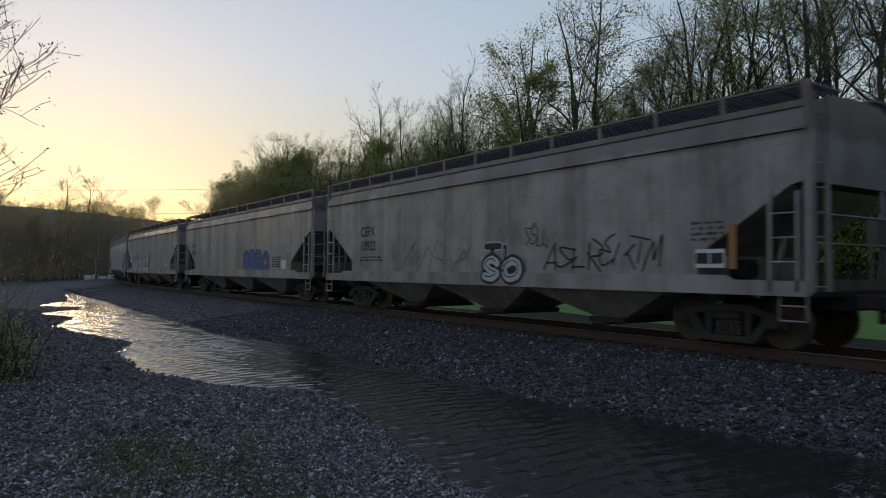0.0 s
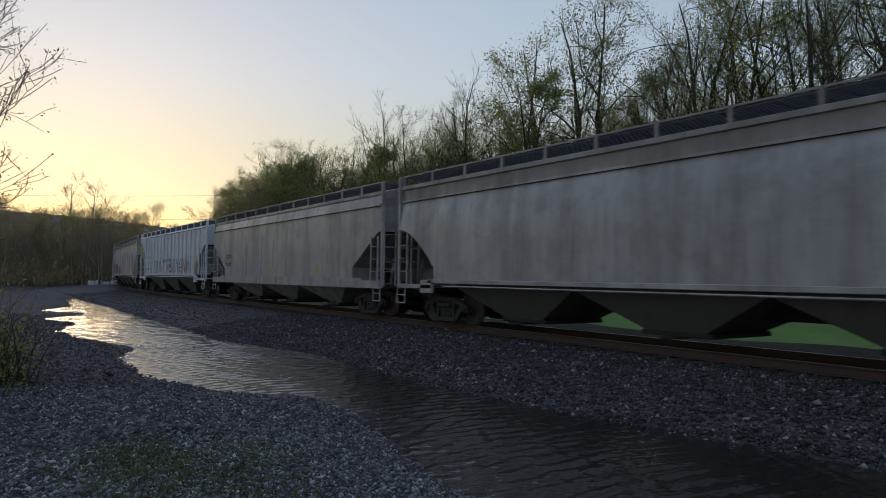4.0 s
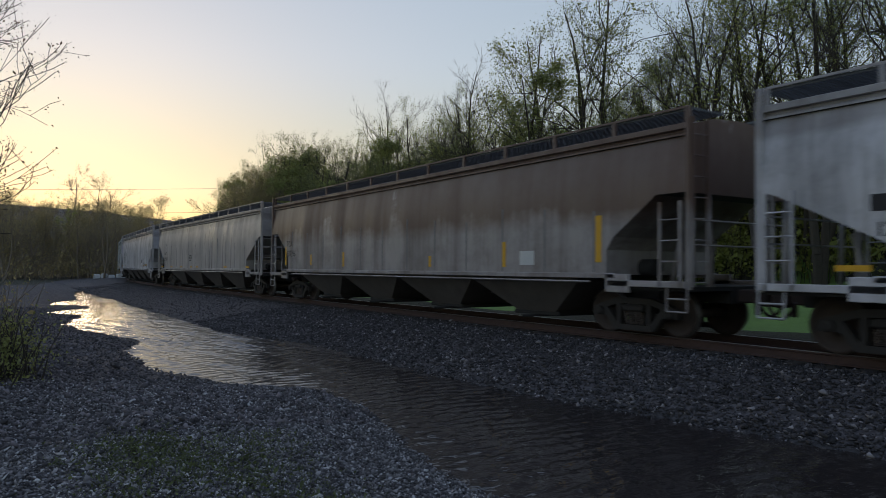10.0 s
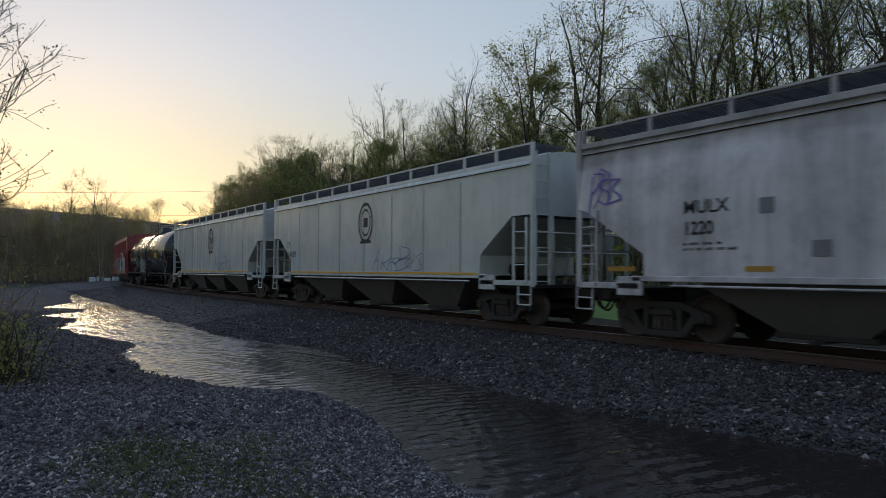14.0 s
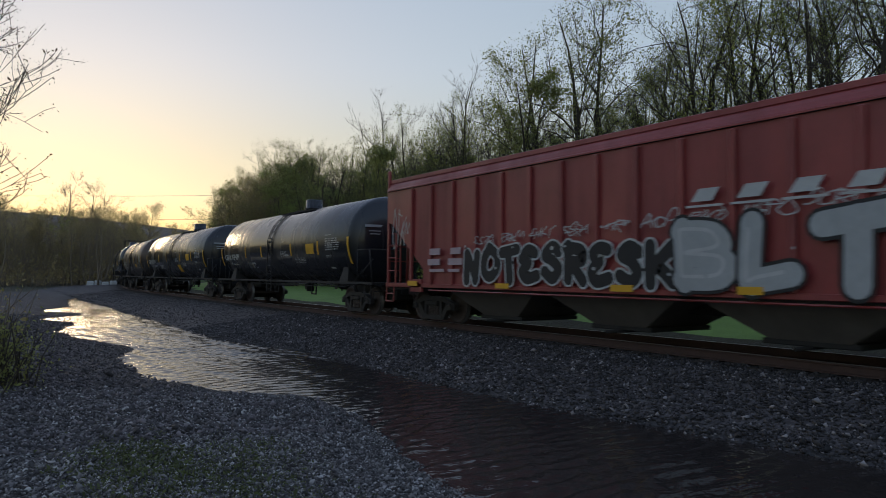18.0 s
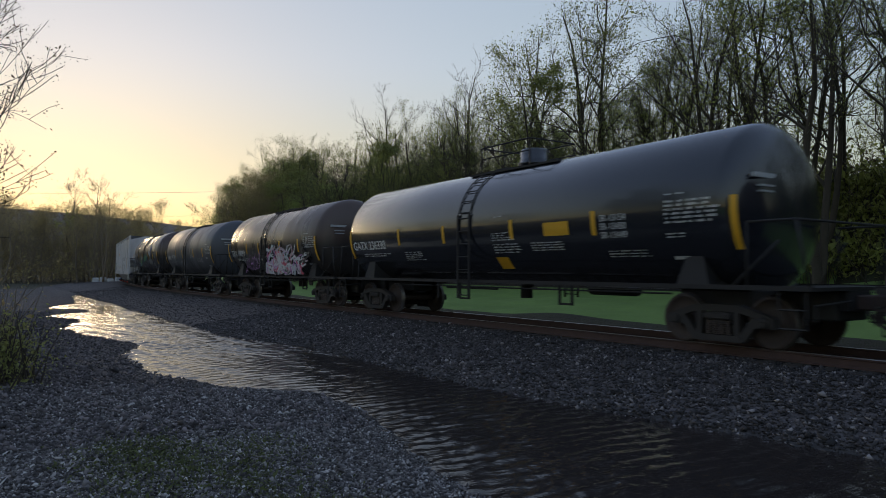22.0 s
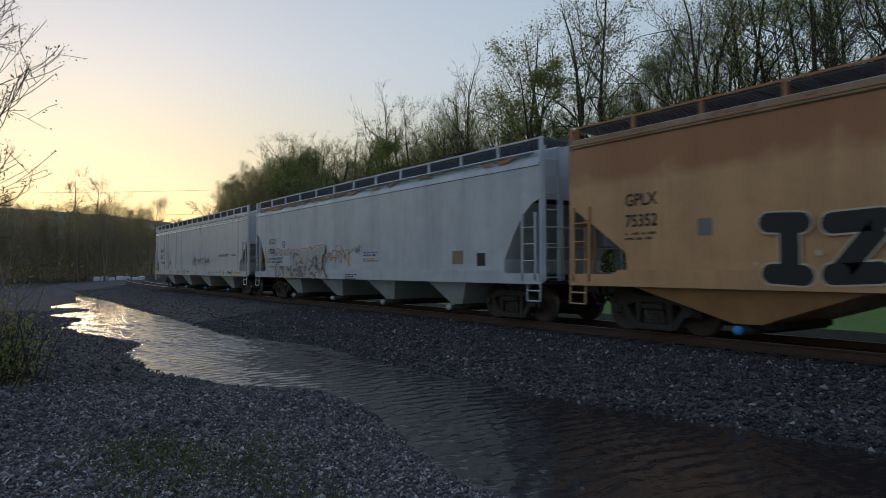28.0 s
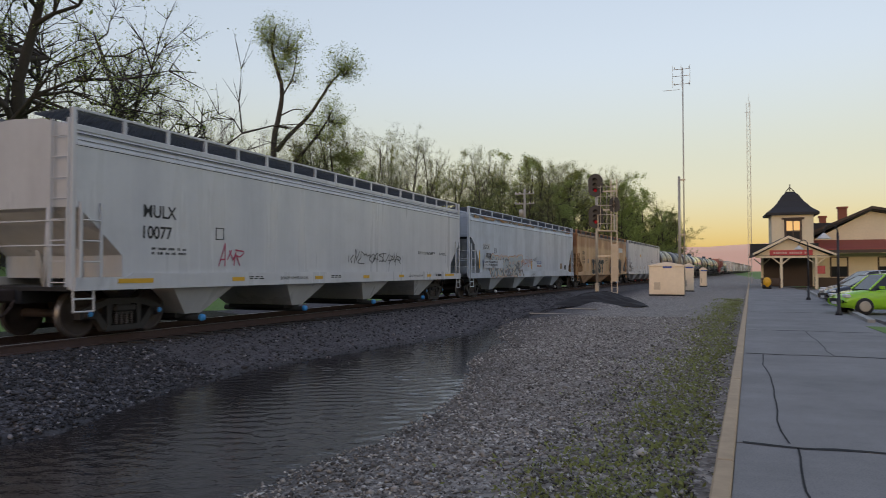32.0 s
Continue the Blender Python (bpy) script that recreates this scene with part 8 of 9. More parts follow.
def hut(x, y, w, d, hgt, label, rz=0):
    t = thing("equipment_hut", label, "equipment hut", "trackside huts", pose(x, y, float(ground_height(x, y)) - 0.02, 0, 0, rz))
    part("body", boxes((-w / 2, w / 2, -d / 2, d / 2, 0.12, hgt), bevel=0.02), HUT, t)
    bm = bmesh.new()
    loft(bm, [[(-w / 2 - 0.06, -d / 2 - 0.06, hgt), (w / 2 + 0.06, -d / 2 - 0.06, hgt), (w / 2 + 0.06, d / 2 + 0.06, hgt), (-w / 2 - 0.06, d / 2 + 0.06, hgt)],
              [(-w / 2 - 0.06, -d / 2 - 0.06, hgt + 0.08), (w / 2 + 0.06, -d / 2 - 0.06, hgt + 0.08), (w / 2 + 0.06, d / 2 + 0.06, hgt + 0.08), (-w / 2 - 0.06, d / 2 + 0.06, hgt + 0.08)],
              [(-0.05, -d / 2, hgt + 0.3), (0.05, -d / 2, hgt + 0.3), (0.05, d / 2, hgt + 0.3), (-0.05, d / 2, hgt + 0.3)]])
    part("roof", bm, HUT, t)
    part("door", boxes((-w * 0.28, w * 0.1, d / 2, d / 2 + 0.03, 0.2, hgt - 0.15), bevel=0.01), HUT, t)
    part("vent", boxes((w * 0.18, w * 0.36, d / 2, d / 2 + 0.03, 0.45, 0.95)), SILVER, t, "pale louvred panel")
    part("skid", boxes((-w / 2, w / 2, -d / 2, d / 2, -0.1, 0.12)), UNDER, t)
    part("name_plate", boxes((-0.35, 0.25, d / 2 + 0.02, d / 2 + 0.045, hgt - 0.12, hgt + 0.04)), plain("blue_plate", (0.03, 0.08, 0.35), 0.5), t)
    return t


hut(2.75, -52.6, 2.3, 1.8, 2.05, "beige metal signal hut with a shallow gable roof", 3)
hut(1.6, -64.0, 0.8, 0.8, 2.1, "narrow beige metal equipment cabinet", 3)
hut(0.6, -82, 0.7, 0.7, 1.8, "small pale equipment cabinet", 3)

mast = thing("radio_mast", "tall slim galvanised radio mast with a square aerial", "radio mast", m=pose(1.75, -55.4, -0.15))
part("pole", bars(0.09, ((0.22, 0, 0), (0.22, 0, 8.6)), n=10), SILVER, mast)
part("slim_pole", bars(0.045, ((-0.1, 0, 0), (-0.1, 0, 16.6)), n=8), SILVER, mast)
bm = bmesh.new()
for dx, dz in ((-0.55, 15.4), (0.45, 15.4), (-0.55, 16.6), (0.45, 16.6)):
    bar(bm, (dx, -0.3, dz), (dx, 0.3, dz), 0.02, 5)
for z in (15.4, 16.0, 16.5):
    bar(bm, (-0.6, 0, z), (0.6, 0, z), 0.02, 5)
for x in (-0.6, 0.0, 0.6):
    bar(bm, (x, 0, 15.2), (x, 0, 16.8), 0.015, 5)
bar(bm, (0.1, 0, 15.0), (1.3, 0, 15.0), 0.015, 5)
part("aerial", bm, SILVER, mast)
part("clamp", boxes((-0.2, 0.3, -0.06, 0.06, 8.3, 8.4), (-0.2, 0.3, -0.06, 0.06, 4.3, 4.4)), SILVER, mast)
lattice = thing("lattice_tower", "thin pale lattice tower beyond the depot", "lattice tower", m=pose(-4.75, -95, 0))
bm = bmesh.new()
for k in range(3):
    a = k * 2.094
    bar(bm, (0.25 * math.cos(a), 0.25 * math.sin(a), 0), (0.25 * math.cos(a), 0.25 * math.sin(a), 22.3), 0.025, 5)
    b = a + 2.094
    for j in range(44):
        p, q = (a, b) if j % 2 else (b, a)
        bar(bm, (0.25 * math.cos(p), 0.25 * math.sin(p), 0.5 * j), (0.25 * math.cos(q), 0.25 * math.sin(q), 0.5 * j + 0.5), 0.012, 3)
part("lattice", bm, SILVER, lattice)
part("aerial", bars(0.02, ((0, 0, 22), (0, 0, 23.2)), ((-0.5, 0, 21), (0.5, 0, 21)), n=5), SILVER, lattice)

POLEWOOD = plain("grey_utility_pole_wood", (0.42, 0.38, 0.33), 0.9, 0, 0.4)


def utility_pole(x, y, hgt, label, arms=True):
    t = thing("utility_pole", label, "utility pole", "utility poles", pose(x, y, float(ground_height(x, y)) - 0.1))
    part("pole", bar(bmesh.new(), (0, 0, 0), (0, 0, hgt), 0.15, 10, 0.10), POLEWOOD, t)
    if arms:
        for z in (hgt - 0.5, hgt - 1.5):
            part("cross_arm", boxes((-1.0, 1.0, -0.05, 0.05, z - 0.06, z + 0.06), bevel=0.01), POLEWOOD, t)
            for x0 in (-0.9, -0.5, 0.5, 0.9):
                part("insulator", lathe(bmesh.new(), [(z + 0.06, 0.0), (z + 0.06, 0.04), (z + 0.16, 0.05), (z + 0.2, 0.0)], "z", 8, (x0, 0, 0)), WHITEP, t)
        part("transformer", lathe(bmesh.new(), [(hgt - 2.9, 0.0), (hgt - 2.9, 0.24), (hgt - 2.1, 0.24), (hgt - 2.05, 0.0)], "z", 12, (0.35, 0, 0)), SILVER, t)
    return t


utility_pole(17.2, -70, 9.9, "grey wooden utility pole with two cross-arms")
utility_pole(24.0, 1.8, 8.5, "tall bare wooden utility pole in the grass", False)
utility_pole(4.5, -120, 7.5, "distant wooden pole beside the line", False)
wires = thing("overhead_wires", "two thin overhead wires against the sunset", "wires")
for z0, z1, _ in ((17.0, 24.0, 0), (12.5, 17.0, 0)):
    bm = bmesh.new()
    pts = [(-12 + 8 * k, 182, z0 + (z1 - z0) * k / 12 + 0.02 * (k - 5) ** 2) for k in range(13)]
    for a, b in zip(pts, pts[1:]):
        bar(bm, a, b, 0.035, 4)
    part("wire", bm, UNDER, wires)

# depot
CREAM = plain("cream_painted_boards", (0.78, 0.66, 0.47), 0.7, 0, 0.2)
BROWN_TRIM = plain("dark_brown_trim", (0.06, 0.035, 0.025), 0.6, 0, 0.3)
SLATE = plain("dark_roof_shingles", (0.035, 0.033, 0.035), 0.8, 0, 0.5)
REDROOF = plain("red_metal_roof", (0.30, 0.06, 0.05), 0.5, 0.2, 0.3)
BRICKY = plain("red_brick_chimney", (0.30, 0.10, 0.06), 0.9, 0, 0.4)
GLASSDARK = plain("dark_window_glass", (0.02, 0.022, 0.025), 0.1, 0, 0.1)
# sunset mirrored in the tower's upper panes, put in as emission
PANE_GLOW = glow("sunset_lit_pane", (0.9, 0.55, 0.2), 0.35)
depot = thing("station_depot", "cream-painted wooden railway depot with tower, dark roofs and red eaves", "station building")
part("wall", boxes((-30, -9.9, -100, -84, -0.2, 4.6)), CREAM, depot)
bm = bmesh.new()
loft(bm, [[(-30.6, y, 4.5), (-30.6, y, 4.75), (-15.5, y, 8.0), (-9.2, y, 5.0), (-9.2, y, 4.75), (-15.5, y, 7.7)] for y in (-101, -83.3)])
part("roof", bm, SLATE, depot)
bm = bmesh.new()
loft(bm, [[(-30, y, 4.6), (-15.5, y, 7.65), (-9.9, y, 4.6)] for y in (-99.9, -84.02)])
part("gable", bm, CREAM, depot)
bm = bmesh.new()
loft(bm, [[(-30.5, y, 4.72), (-30.5, y, 4.98), (-15.5, y, 8.12), (-9.0, y, 5.2), (-9.0, y, 4.95), (-15.5, y, 7.85)] for y in (-83.3, -83.1)])
part("barge_board", bm, BROWN_TRIM, depot)
bm = bmesh.new()
loft(bm, [[(x, -84.0, 4.75), (x, -81.2, 3.75), (x, -81.2, 3.62), (x, -84.0, 4.6)] for x in (-32, -9.6)])
eave = part("awning_roof", bm, REDROOF, depot, "red metal awning roof")
part("awning_fascia", boxes((-32, -9.5, -81.25, -81.15, 3.35, 3.66)), BROWN_TRIM, depot)
part("awning_trim", boxes((-32, -9.4, -81.32, -81.25, 3.3, 3.42)), CREAM, depot)
for k in range(22):
    part("roof_seam", boxes((-31 + k * 1.0, -30.96 + k * 1.0, -84.0, -83.95, 4.7, 4.8)), REDROOF, eave)
for x in (-12.6, -16.9, -21, -25):
    w = part("window", boxes((x - 0.85, x + 0.85, -84.06, -83.98, 0.9, 3.0)), BROWN_TRIM, depot)
    part("pane", boxes((x - 0.7, x + 0.7, -84.1 + 0.14, -83.94, 1.0, 1.95)), GLASSDARK, w)
    part("blind", boxes((x - 0.7, x + 0.7, -84.1 + 0.14, -83.94, 2.0, 2.9)), CREAM, w, "drawn cream blind")
part("skirting", boxes((-30.1, -9.8, -84.1, -83.9, -0.2, 0.85)), BROWN_TRIM, depot, "dark brown wainscot")
for x, z, s in ((-12.2, 7.6, 0.32), (-14.2, 8.6, 0.42)):
    ch = part("chimney", boxes((x - s, x + s, -92 - s, -92 + s, 5.2, z), (x - s - 0.1, x + s + 0.1, -92 - s - 0.1, -92 + s + 0.1, z, z + 0.2)), BRICKY, depot)
part("rear_roof", boxes((-13.5, -9.6, -96, -90, 4.6, 6.9)), SLATE, depot)
# tower
part("tower", boxes((-9.8, -6.0, -84, -80, 0, 7.35)), CREAM, depot)
bm = bmesh.new()
cx, cy = -7.9, -82
loft(bm, [[(cx + s * a, cy + s * b, z) for a, b in ((-1, -1), (1, -1), (1, 1), (-1, 1))] for s, z in ((2.42, 7.2), (2.42, 7.42), (1.75, 7.95), (1.15, 8.65), (0.72, 9.35), (0.45, 9.6), (0.42, 9.7))])
roof_t = part("tower_roof", bm, SLATE, depot, "flared dark shingled tower roof")
part("finial", bars(0.05, ((cx, cy, 9.6), (cx, cy, 10.5)), ((cx - 0.4, cy, 9.75), (cx, cy, 10.2)), ((cx + 0.4, cy, 9.75), (cx, cy, 10.2)), n=6), BROWN_TRIM, roof_t)
tw = part("window", boxes((-8.75, -7.15, -80.02, -79.92, 4.4, 6.75), (-8.95, -6.95, -80.02, -79.85, 6.7, 6.9)), BROWN_TRIM, depot)
for x in (-8.55, -7.9):
    part("pane", boxes((x, x + 0.55, -79.94, -79.89, 5.6, 6.55)), PANE_GLOW, tw, "pane with the sunset's reflection put in as glow")
    part("pane", boxes((x, x + 0.55, -79.94, -79.89, 4.6, 5.45)), GLASSDARK, tw)
# open porch with a gable and a sign
porch = thing("platform_canopy", "open gabled platform canopy with dark roof, cream brackets and red sign", "canopy")
for x in (-6.15, -8.97, -5.0, -9.9):
    ypos = -72 if x in (-6.15, -8.97) else -79
    p = part("post", boxes((x - 0.11, x + 0.11, ypos - 0.11, ypos + 0.11, -0.1, 2.9), bevel=0.02), CREAM, porch)
    for sx in (-1, 1):
        bmk = bars(0.06, ((x, ypos, 2.1), (x + sx * 0.75, ypos, 2.75)), n=5)
        part("bracket", bmk, CREAM, porch)
bm = bmesh.new()
loft(bm, [[(-10.3, y, 2.95), (-10.3, y, 3.15), (-6.7, y, 4.75), (-3.9, y, 3.2), (-3.9, y, 3.0), (-6.7, y, 4.5)] for y in (-80, -71.4)])
part("roof", bm, SLATE, porch)
bm = bmesh.new()
loft(bm, [[(-10.0, y, 2.95), (-6.7, y, 4.45), (-4.1, y, 2.95)] for y in (-72.1, -71.9)])
part("gable", bm, CREAM, porch)
bm = bmesh.new()
loft(bm, [[(-10.5, y, 2.88), (-10.5, y, 3.06), (-6.7, y, 4.72), (-3.75, y, 3.14), (-3.75, y, 2.94), (-6.7, y, 4.48)] for y in (-71.4, -71.25)])
part("barge_board", bm, CREAM, porch)
part("rear_roof", boxes((-10.2, -3.95, -80.5, -79.8, 3.0, 4.3)), SLATE, porch)
part("beam", boxes((-10.0, -4.0, -72.0, -71.9, 2.72, 2.92)), CREAM, porch)
sign = part("sign", boxes((-8.7, -5.2, -71.9, -71.8, 2.95, 3.42)), plain("red_sign_board", (0.55, 0.05, 0.06), 0.5), porch, "long red sign board")
RS = random.Random(5)
bm = bmesh.new()
x = -5.5
while x > -8.3:
    w = RS.uniform(0.08, 0.16)
    box(bm, x - w, x, -71.8, -71.785, 3.10, 3.27)
    x -= w + 0.06 + (0.15 if RS.random() < 0.15 else 0)
part("sign_lettering", bm, plain("pale_sign_lettering", (0.7, 0.45, 0.4), 0.6), sign)
part("back_wall", boxes((-9.6, -5.0, -79.9, -79.7, 0, 2.95)), BROWN_TRIM, porch)
part("fascia", boxes((-3.95, -3.85, -80, -71.4, 2.85, 3.1)), BROWN_TRIM, porch)
poster = part("poster", boxes((-9.6, -9.0, -71.5, -71.45, 1.3, 2.0)), plain("red_poster", (0.5, 0.07, 0.06), 0.5), porch)
bench = thing("bench", "dark wooden bench under the canopy", "bench", m=pose(-5.2, -70.8, 0))
part("seat", boxes((-0.8, 0.8, -0.25, 0.2, 0.42, 0.48)), BROWN_TRIM, bench)
part("backrest", boxes((-0.8, 0.8, -0.3, -0.24, 0.48, 0.9)), BROWN_TRIM, bench)
for sx in (-0.7, 0.7):
    part("leg", boxes((sx - 0.04, sx + 0.04, -0.25, 0.2, 0, 0.42)), BROWN_TRIM, bench)
hyd = thing("hydrant", "small yellow ride-on cart by the canopy post", "cart", m=pose(-4.7, -68.5, 0))
part("body", lathe(bmesh.new(), [(0.15, 0.0), (0.15, 0.3), (0.7, 0.33), (0.95, 0.2), (1.0, 0.0)], "z", 14), YELLOWP, hyd)
part("wheel", lathe(bmesh.new(), [(-0.35, 0.0), (-0.35, 0.18), (0.35, 0.18), (0.35, 0.0)], "x", 14, (0, 0.1, 0.18)), UNDER, hyd)


def street_lamp(x, y, hgt, label):
    t = thing("street_lamp", label, "street lamp", "path lamps", pose(x, y, 0))
    part("base", lathe(bmesh.new(), [(0, 0.0), (0, 0.12), (0.10, 0.11), (0.16, 0.065), (0.75, 0.055), (0.8, 0.0)], "z", 14), SIGBLACK, t)
    bm = bmesh.new()
    bar(bm, (0, 0, 0.7), (0, 0, hgt - 0.2), 0.05, 10, 0.04)
    for k in range(10):
        a0, a1 = math.pi * k / 10, math.pi * (k + 1) / 10
        bar(bm, (0.22 - 0.22 * math.cos(a0), 0, hgt - 0.2 + 0.3 * math.sin(a0)), (0.22 - 0.22 * math.cos(a1), 0, hgt - 0.2 + 0.3 * math.sin(a1)), 0.025, 6)
    part("pole", bm, SIGBLACK, t)
    part("shade", lathe(bmesh.new(), [(hgt - 0.2, 0.04), (hgt - 0.25, 0.07), (hgt - 0.4, 0.24), (hgt - 0.42, 0.24), (hgt - 0.38, 0.0)], "z", 18, (0.44, 0, 0)), WHITEP, t, "white enamel shade")
    return t


street_lamp(-4.35, -29.8, 3.15, "black goose-neck path lamp with a white shade")
street_lamp(-5.05, -44.0, 3.15, "black path lamp beside the car park")


def parked_car(label, x, y, rz, colour, length=3.7, wide=1.62, high=1.5, rough=0.25):
    """A small car: a body lofted from sections, glasshouse, wheels, lamps. Its front looks to +x."""
    t = thing("car", label, "car", "parked cars", pose(x, y, -0.02, 0, 0, rz))
    L, W, H = length, wide, high
    pm = bpy.data.materials.new("car_paint")
    pm.use_nodes = True
    b = pm.node_tree.nodes["Principled BSDF"]
    b.inputs["Base Color"].default_value = (*colour, 1)
    b.inputs["Roughness"].default_value = rough
    b.inputs["Coat Weight"].default_value = 0.6
    glass = GLASSDARK
    secs = [(-L / 2, 0.35, 0.55, 0.80), (-L / 2 + 0.12, 0.25, 0.90, 0.95), (-L / 2 + 0.7, 0.2, 0.98, 1.0), (0.0, 0.2, 0.95, 1.0), (L / 2 - 1.2, 0.2, 0.93, 1.0), (L / 2 - 0.6, 0.2, 0.82, 0.97), (L / 2 - 0.15, 0.25, 0.68, 0.9), (L / 2, 0.35, 0.52, 0.72)]
    bm = bmesh.new()
    loft(bm, [[(xx, sx * W / 2 * wf * k, z) for sx, k, z in ((-1, 0.92, z0), (-1, 1.0, z0 + 0.2), (-1, 1.0, z1 - 0.12), (-1, 0.9, z1), (1, 0.9, z1), (1, 1.0, z1 - 0.12), (1, 1.0, z0 + 0.2), (1, 0.92, z0))] for xx, z0, z1, wf in secs], smooth=True)
    part("body", bm, pm, t)
    cab = [(-L / 2 + 0.10, 0.92, 0.80), (-L / 2 + 0.45, H - 0.08, 0.70), (-0.3, H, 0.72), (0.35, H - 0.05, 0.72), (L / 2 - 0.95, 0.92, 0.82)]
    bm = bmesh.new()
    loft(bm, [[(xx, -W / 2 * 0.93, 0.88), (xx, -W / 2 * wf, z), (xx, W / 2 * wf, z), (xx, W / 2 * 0.93, 0.88)] for xx, z, wf in cab], smooth=False)
    part("glasshouse", bm, glass, t, "dark glass")
    bm = bmesh.new()
    loft(bm, [[(xx, -W / 2 * wf * 1.01, z - 0.03), (xx, -W / 2 * wf * 0.9, z + 0.02), (xx, W / 2 * wf * 0.9, z + 0.02), (xx, W / 2 * wf * 1.01, z - 0.03)] for xx, z, wf in cab[1:4]], smooth=True)
    part("roof", bm, pm, t)
    for sy in (-1, 1):
        part("pillar", bars(0.035, ((cab[1][0], sy * W / 2 * 0.71, cab[1][1] - 0.03), (-L / 2 + 0.35, sy * W / 2 * 0.92, 0.9)), ((-0.15, sy * W / 2 * 0.73, H - 0.03), (-0.2, sy * W / 2 * 0.94, 0.9)), ((cab[3][0], sy * W / 2 * 0.73, cab[3][1] - 0.02), (cab[4][0] + 0.03, sy * W / 2 * 0.9, 0.92)), n=5), pm, t)
        part("mirror", boxes((L / 2 - 1.35, L / 2 - 1.2, sy * (W / 2 + 0.08) - 0.07, sy * (W / 2 + 0.08) + 0.07, 0.93, 1.06), bevel=0.02), pm, t)
        part("headlight", boxes((L / 2 - 0.28, L / 2 - 0.08, sy * W * 0.36 - 0.16, sy * W * 0.36 + 0.16, 0.62, 0.74), bevel=0.03), WHITEP, t)
        part("tail_light", boxes((-L / 2 + 0.02, -L / 2 + 0.12, sy * W * 0.42 - 0.1, sy * W * 0.42 + 0.1, 0.7, 0.95), bevel=0.02), REDP, t)
        for xx in (-L / 2 + 0.68, L / 2 - 0.72):
            w = part("wheel", lathe(bmesh.new(), [(-0.1, 0.16), (-0.1, 0.29), (-0.07, 0.31), (0.07, 0.31), (0.1, 0.29), (0.1, 0.16)], "y", 20, (xx, sy * (W / 2 - 0.08), 0.31)), UNDER, t)
            bmr = bmesh.new()
            yy = sy * (W / 2 + 0.015)
            for k in range(8):
                a = k * math.pi / 4
                bar(bmr, (xx, yy, 0.31), (xx + 0.18 * math.cos(a), yy, 0.31 + 0.18 * math.sin(a)), 0.022, 4)
            lathe(bmr, [(yy - 0.01, 0.15), (yy - 0.01, 0.20), (yy + 0.01, 0.20), (yy + 0.01, 0.15)], "y", 18, (xx, 0, 0.31))
            part("rim", bmr, SILVER, w)
    part("grille", boxes((L / 2 - 0.06, L / 2 + 0.005, -W * 0.25, W * 0.25, 0.4, 0.58)), SIGBLACK, t)
    part("plate", boxes((L / 2 - 0.02, L / 2 + 0.02, -0.2, 0.2, 0.36, 0.46)), WHITEP, t)
    return t


parked_car("bright lime-green small hatchback parked by the path", -6.2, -31.6, 14, (0.30, 0.62, 0.02))
parked_car("black hatchback parked nose to the path", -7.0, -38.5, 12, (0.015, 0.016, 0.02), 4.2, 1.7, 1.42)
parked_car("silver crossover parked nose to the path", -7.7, -42.5, 12, (0.45, 0.47, 0.50), 4.4, 1.78, 1.6)

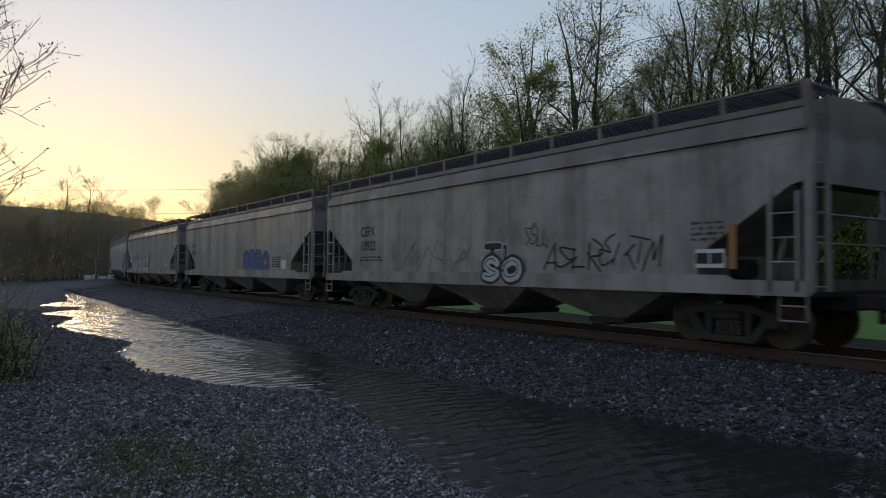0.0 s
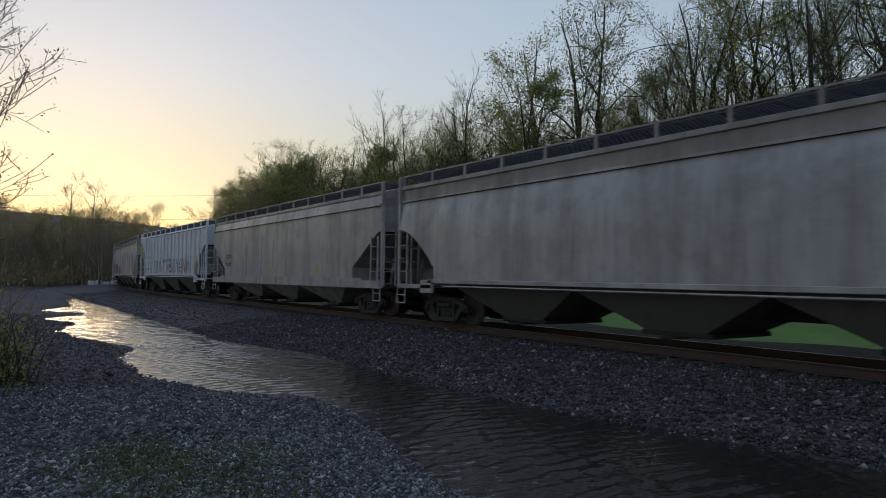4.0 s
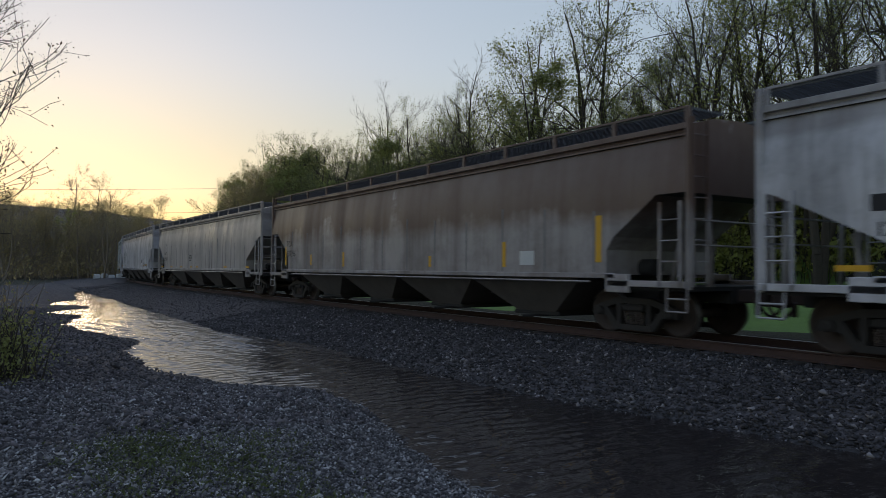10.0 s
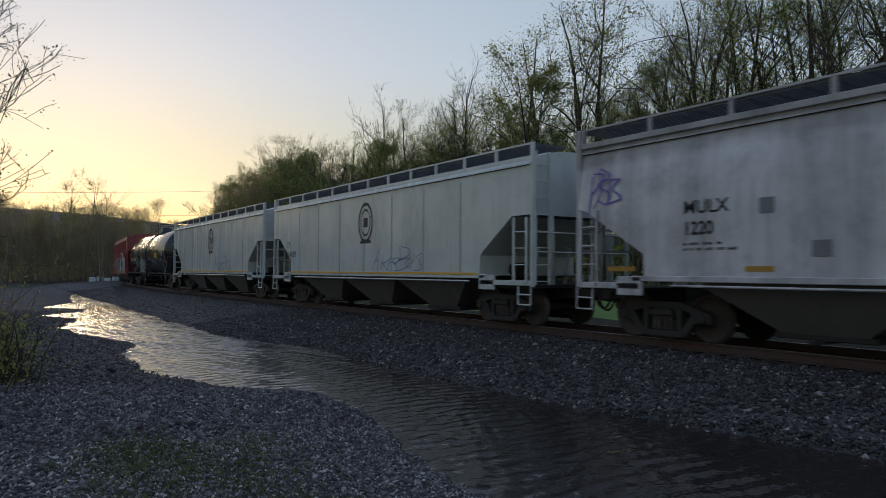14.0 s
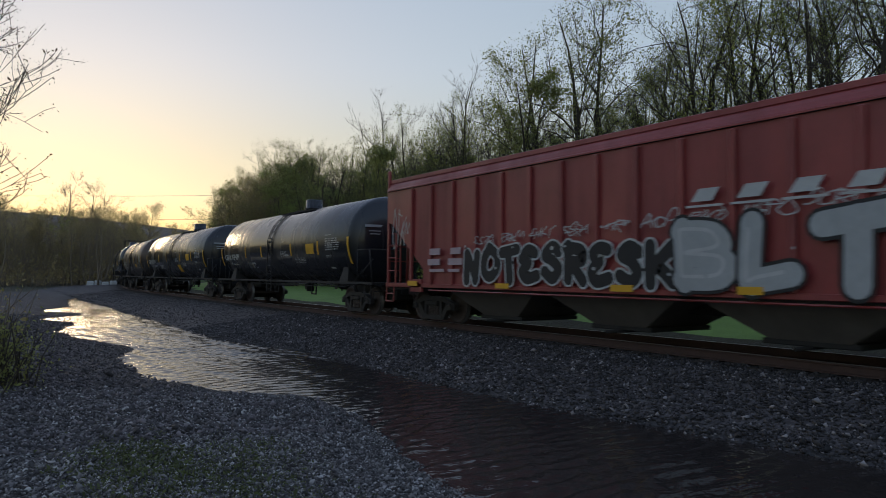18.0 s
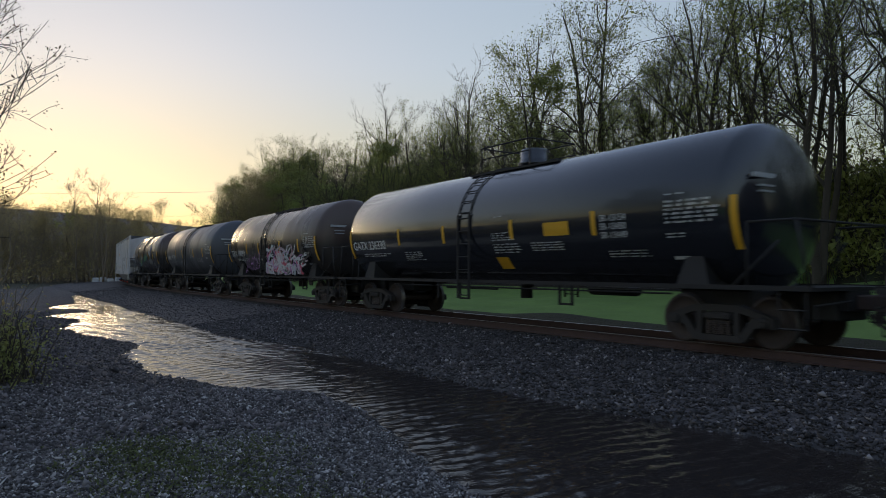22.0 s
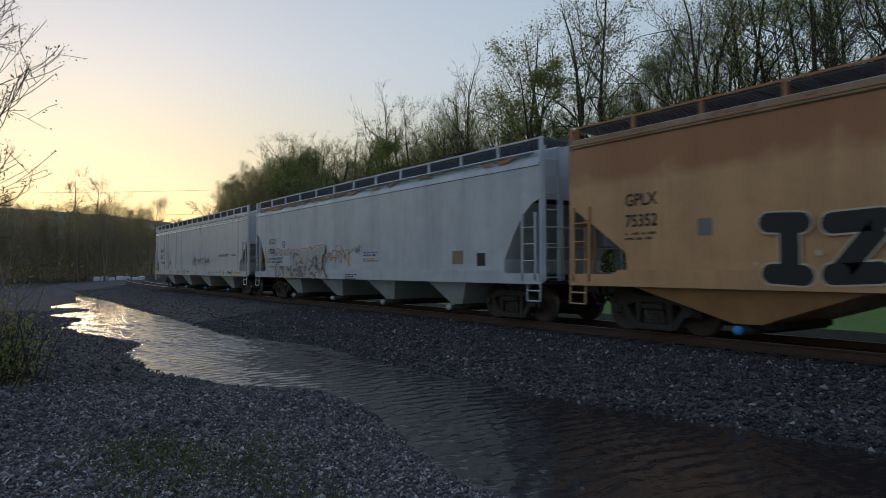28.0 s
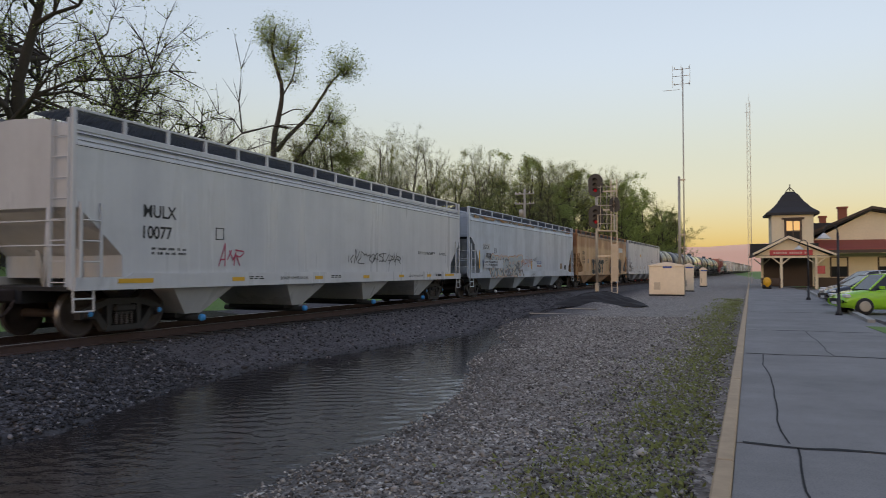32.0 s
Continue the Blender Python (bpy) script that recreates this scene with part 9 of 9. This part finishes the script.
# wrapped white blocks where the yard road ends
BALE = plain("white_bag_fabric", (0.62, 0.64, 0.66), 0.7, 0, 0.25)
for k in range(7):
    m = pose(13.6 + 0.85 * k + 0.1 * math.sin(k * 3), 105.6 - 0.6 * k, -0.25, 0, 0, 10 * math.sin(k * 5))
    bm = bmesh.new()
    box(bm, -0.42, 0.42, -0.4, 0.4, 0, 0.82 + 0.1 * math.sin(k * 2.3), bevel=0.12)
    s = part("bulk_bag", bm, BALE, None)
    s.matrix_basis = m
    tagged(s, "white filled bulk bag standing on the yard", "bulk bag", "row of bulk bags")
# sticks and stones by the mound
for k, (x, y, rz, ln) in enumerate(((5.6, -33.8, 40, 1.4), (5.1, -33.2, -20, 0.9), (6.2, -30.6, 10, 1.8))):
    s = part("branch", bars(0.025, ((-ln / 2, 0, 0.02), (ln / 2, 0.05, 0.03)), n=5), POLEWOOD, None)
    s.matrix_basis = pose(x, y, float(ground_height(x, y)) + 0.01, 0, 0, rz)
    tagged(s, "pale broken branch lying on the gravel", "branch", "fallen branches")


# heap of dark spoil beside the signal
rng = np.random.default_rng(19)
hv, hf = [(0.0, 0.0, 0.62)], []
for j in range(1, 9):
    for k in range(28):
        a, r = 2 * math.pi * k / 28, j / 8
        hv.append((2.3 * r * math.cos(a), 1.7 * r * math.sin(a), 0.62 * math.cos(r * math.pi / 2) ** 1.3 - 0.05 * (j == 8) + float(rng.normal(0, 0.025))))
for k in range(28):
    hf.append((0, 1 + k, 1 + (k + 1) % 28))
    for j in range(7):
        a, b = 1 + j * 28 + k, 1 + j * 28 + (k + 1) % 28
        hf.append((a, a + 28, b + 28, b))
heap = obj("cinder_mound", pydata("cinder_mound", hv, hf), plain("dark_cinder_spoil", (0.028, 0.026, 0.026), 0.95, 0, 0.6, 9, 0.8))
heap.matrix_basis = pose(5.0, -36.5, float(ground_height(5.0, -36.5)) - 0.32)
tagged(heap, "low heap of dark cinder spoil beside the signal", "mound")

# ---- what moves ----
def spin(car):
    """The wheelsets roll without slipping; each one's poses are in its truck's space."""
    for w in [o for o in car.children_recursive if o.name.startswith("wheelset")]:
        at = w.location.copy()
        walk(w, [(k / FPS, pose(at.x, at.y, at.z, math.degrees(SPEED / R_WHEEL) * k / FPS)) for k in range(32 * FPS + 1)])


def motions():
    for car, mid in TRAIN:
        rows = []
        for k in range(65):
            t = k * 0.5
            x, y, a = track(mid - SPEED * t)
            rows.append((t, pose(x, y, RAIL, 0, 0, -math.degrees(a))))
        walk(car, rows)
        spin(car)


motions()
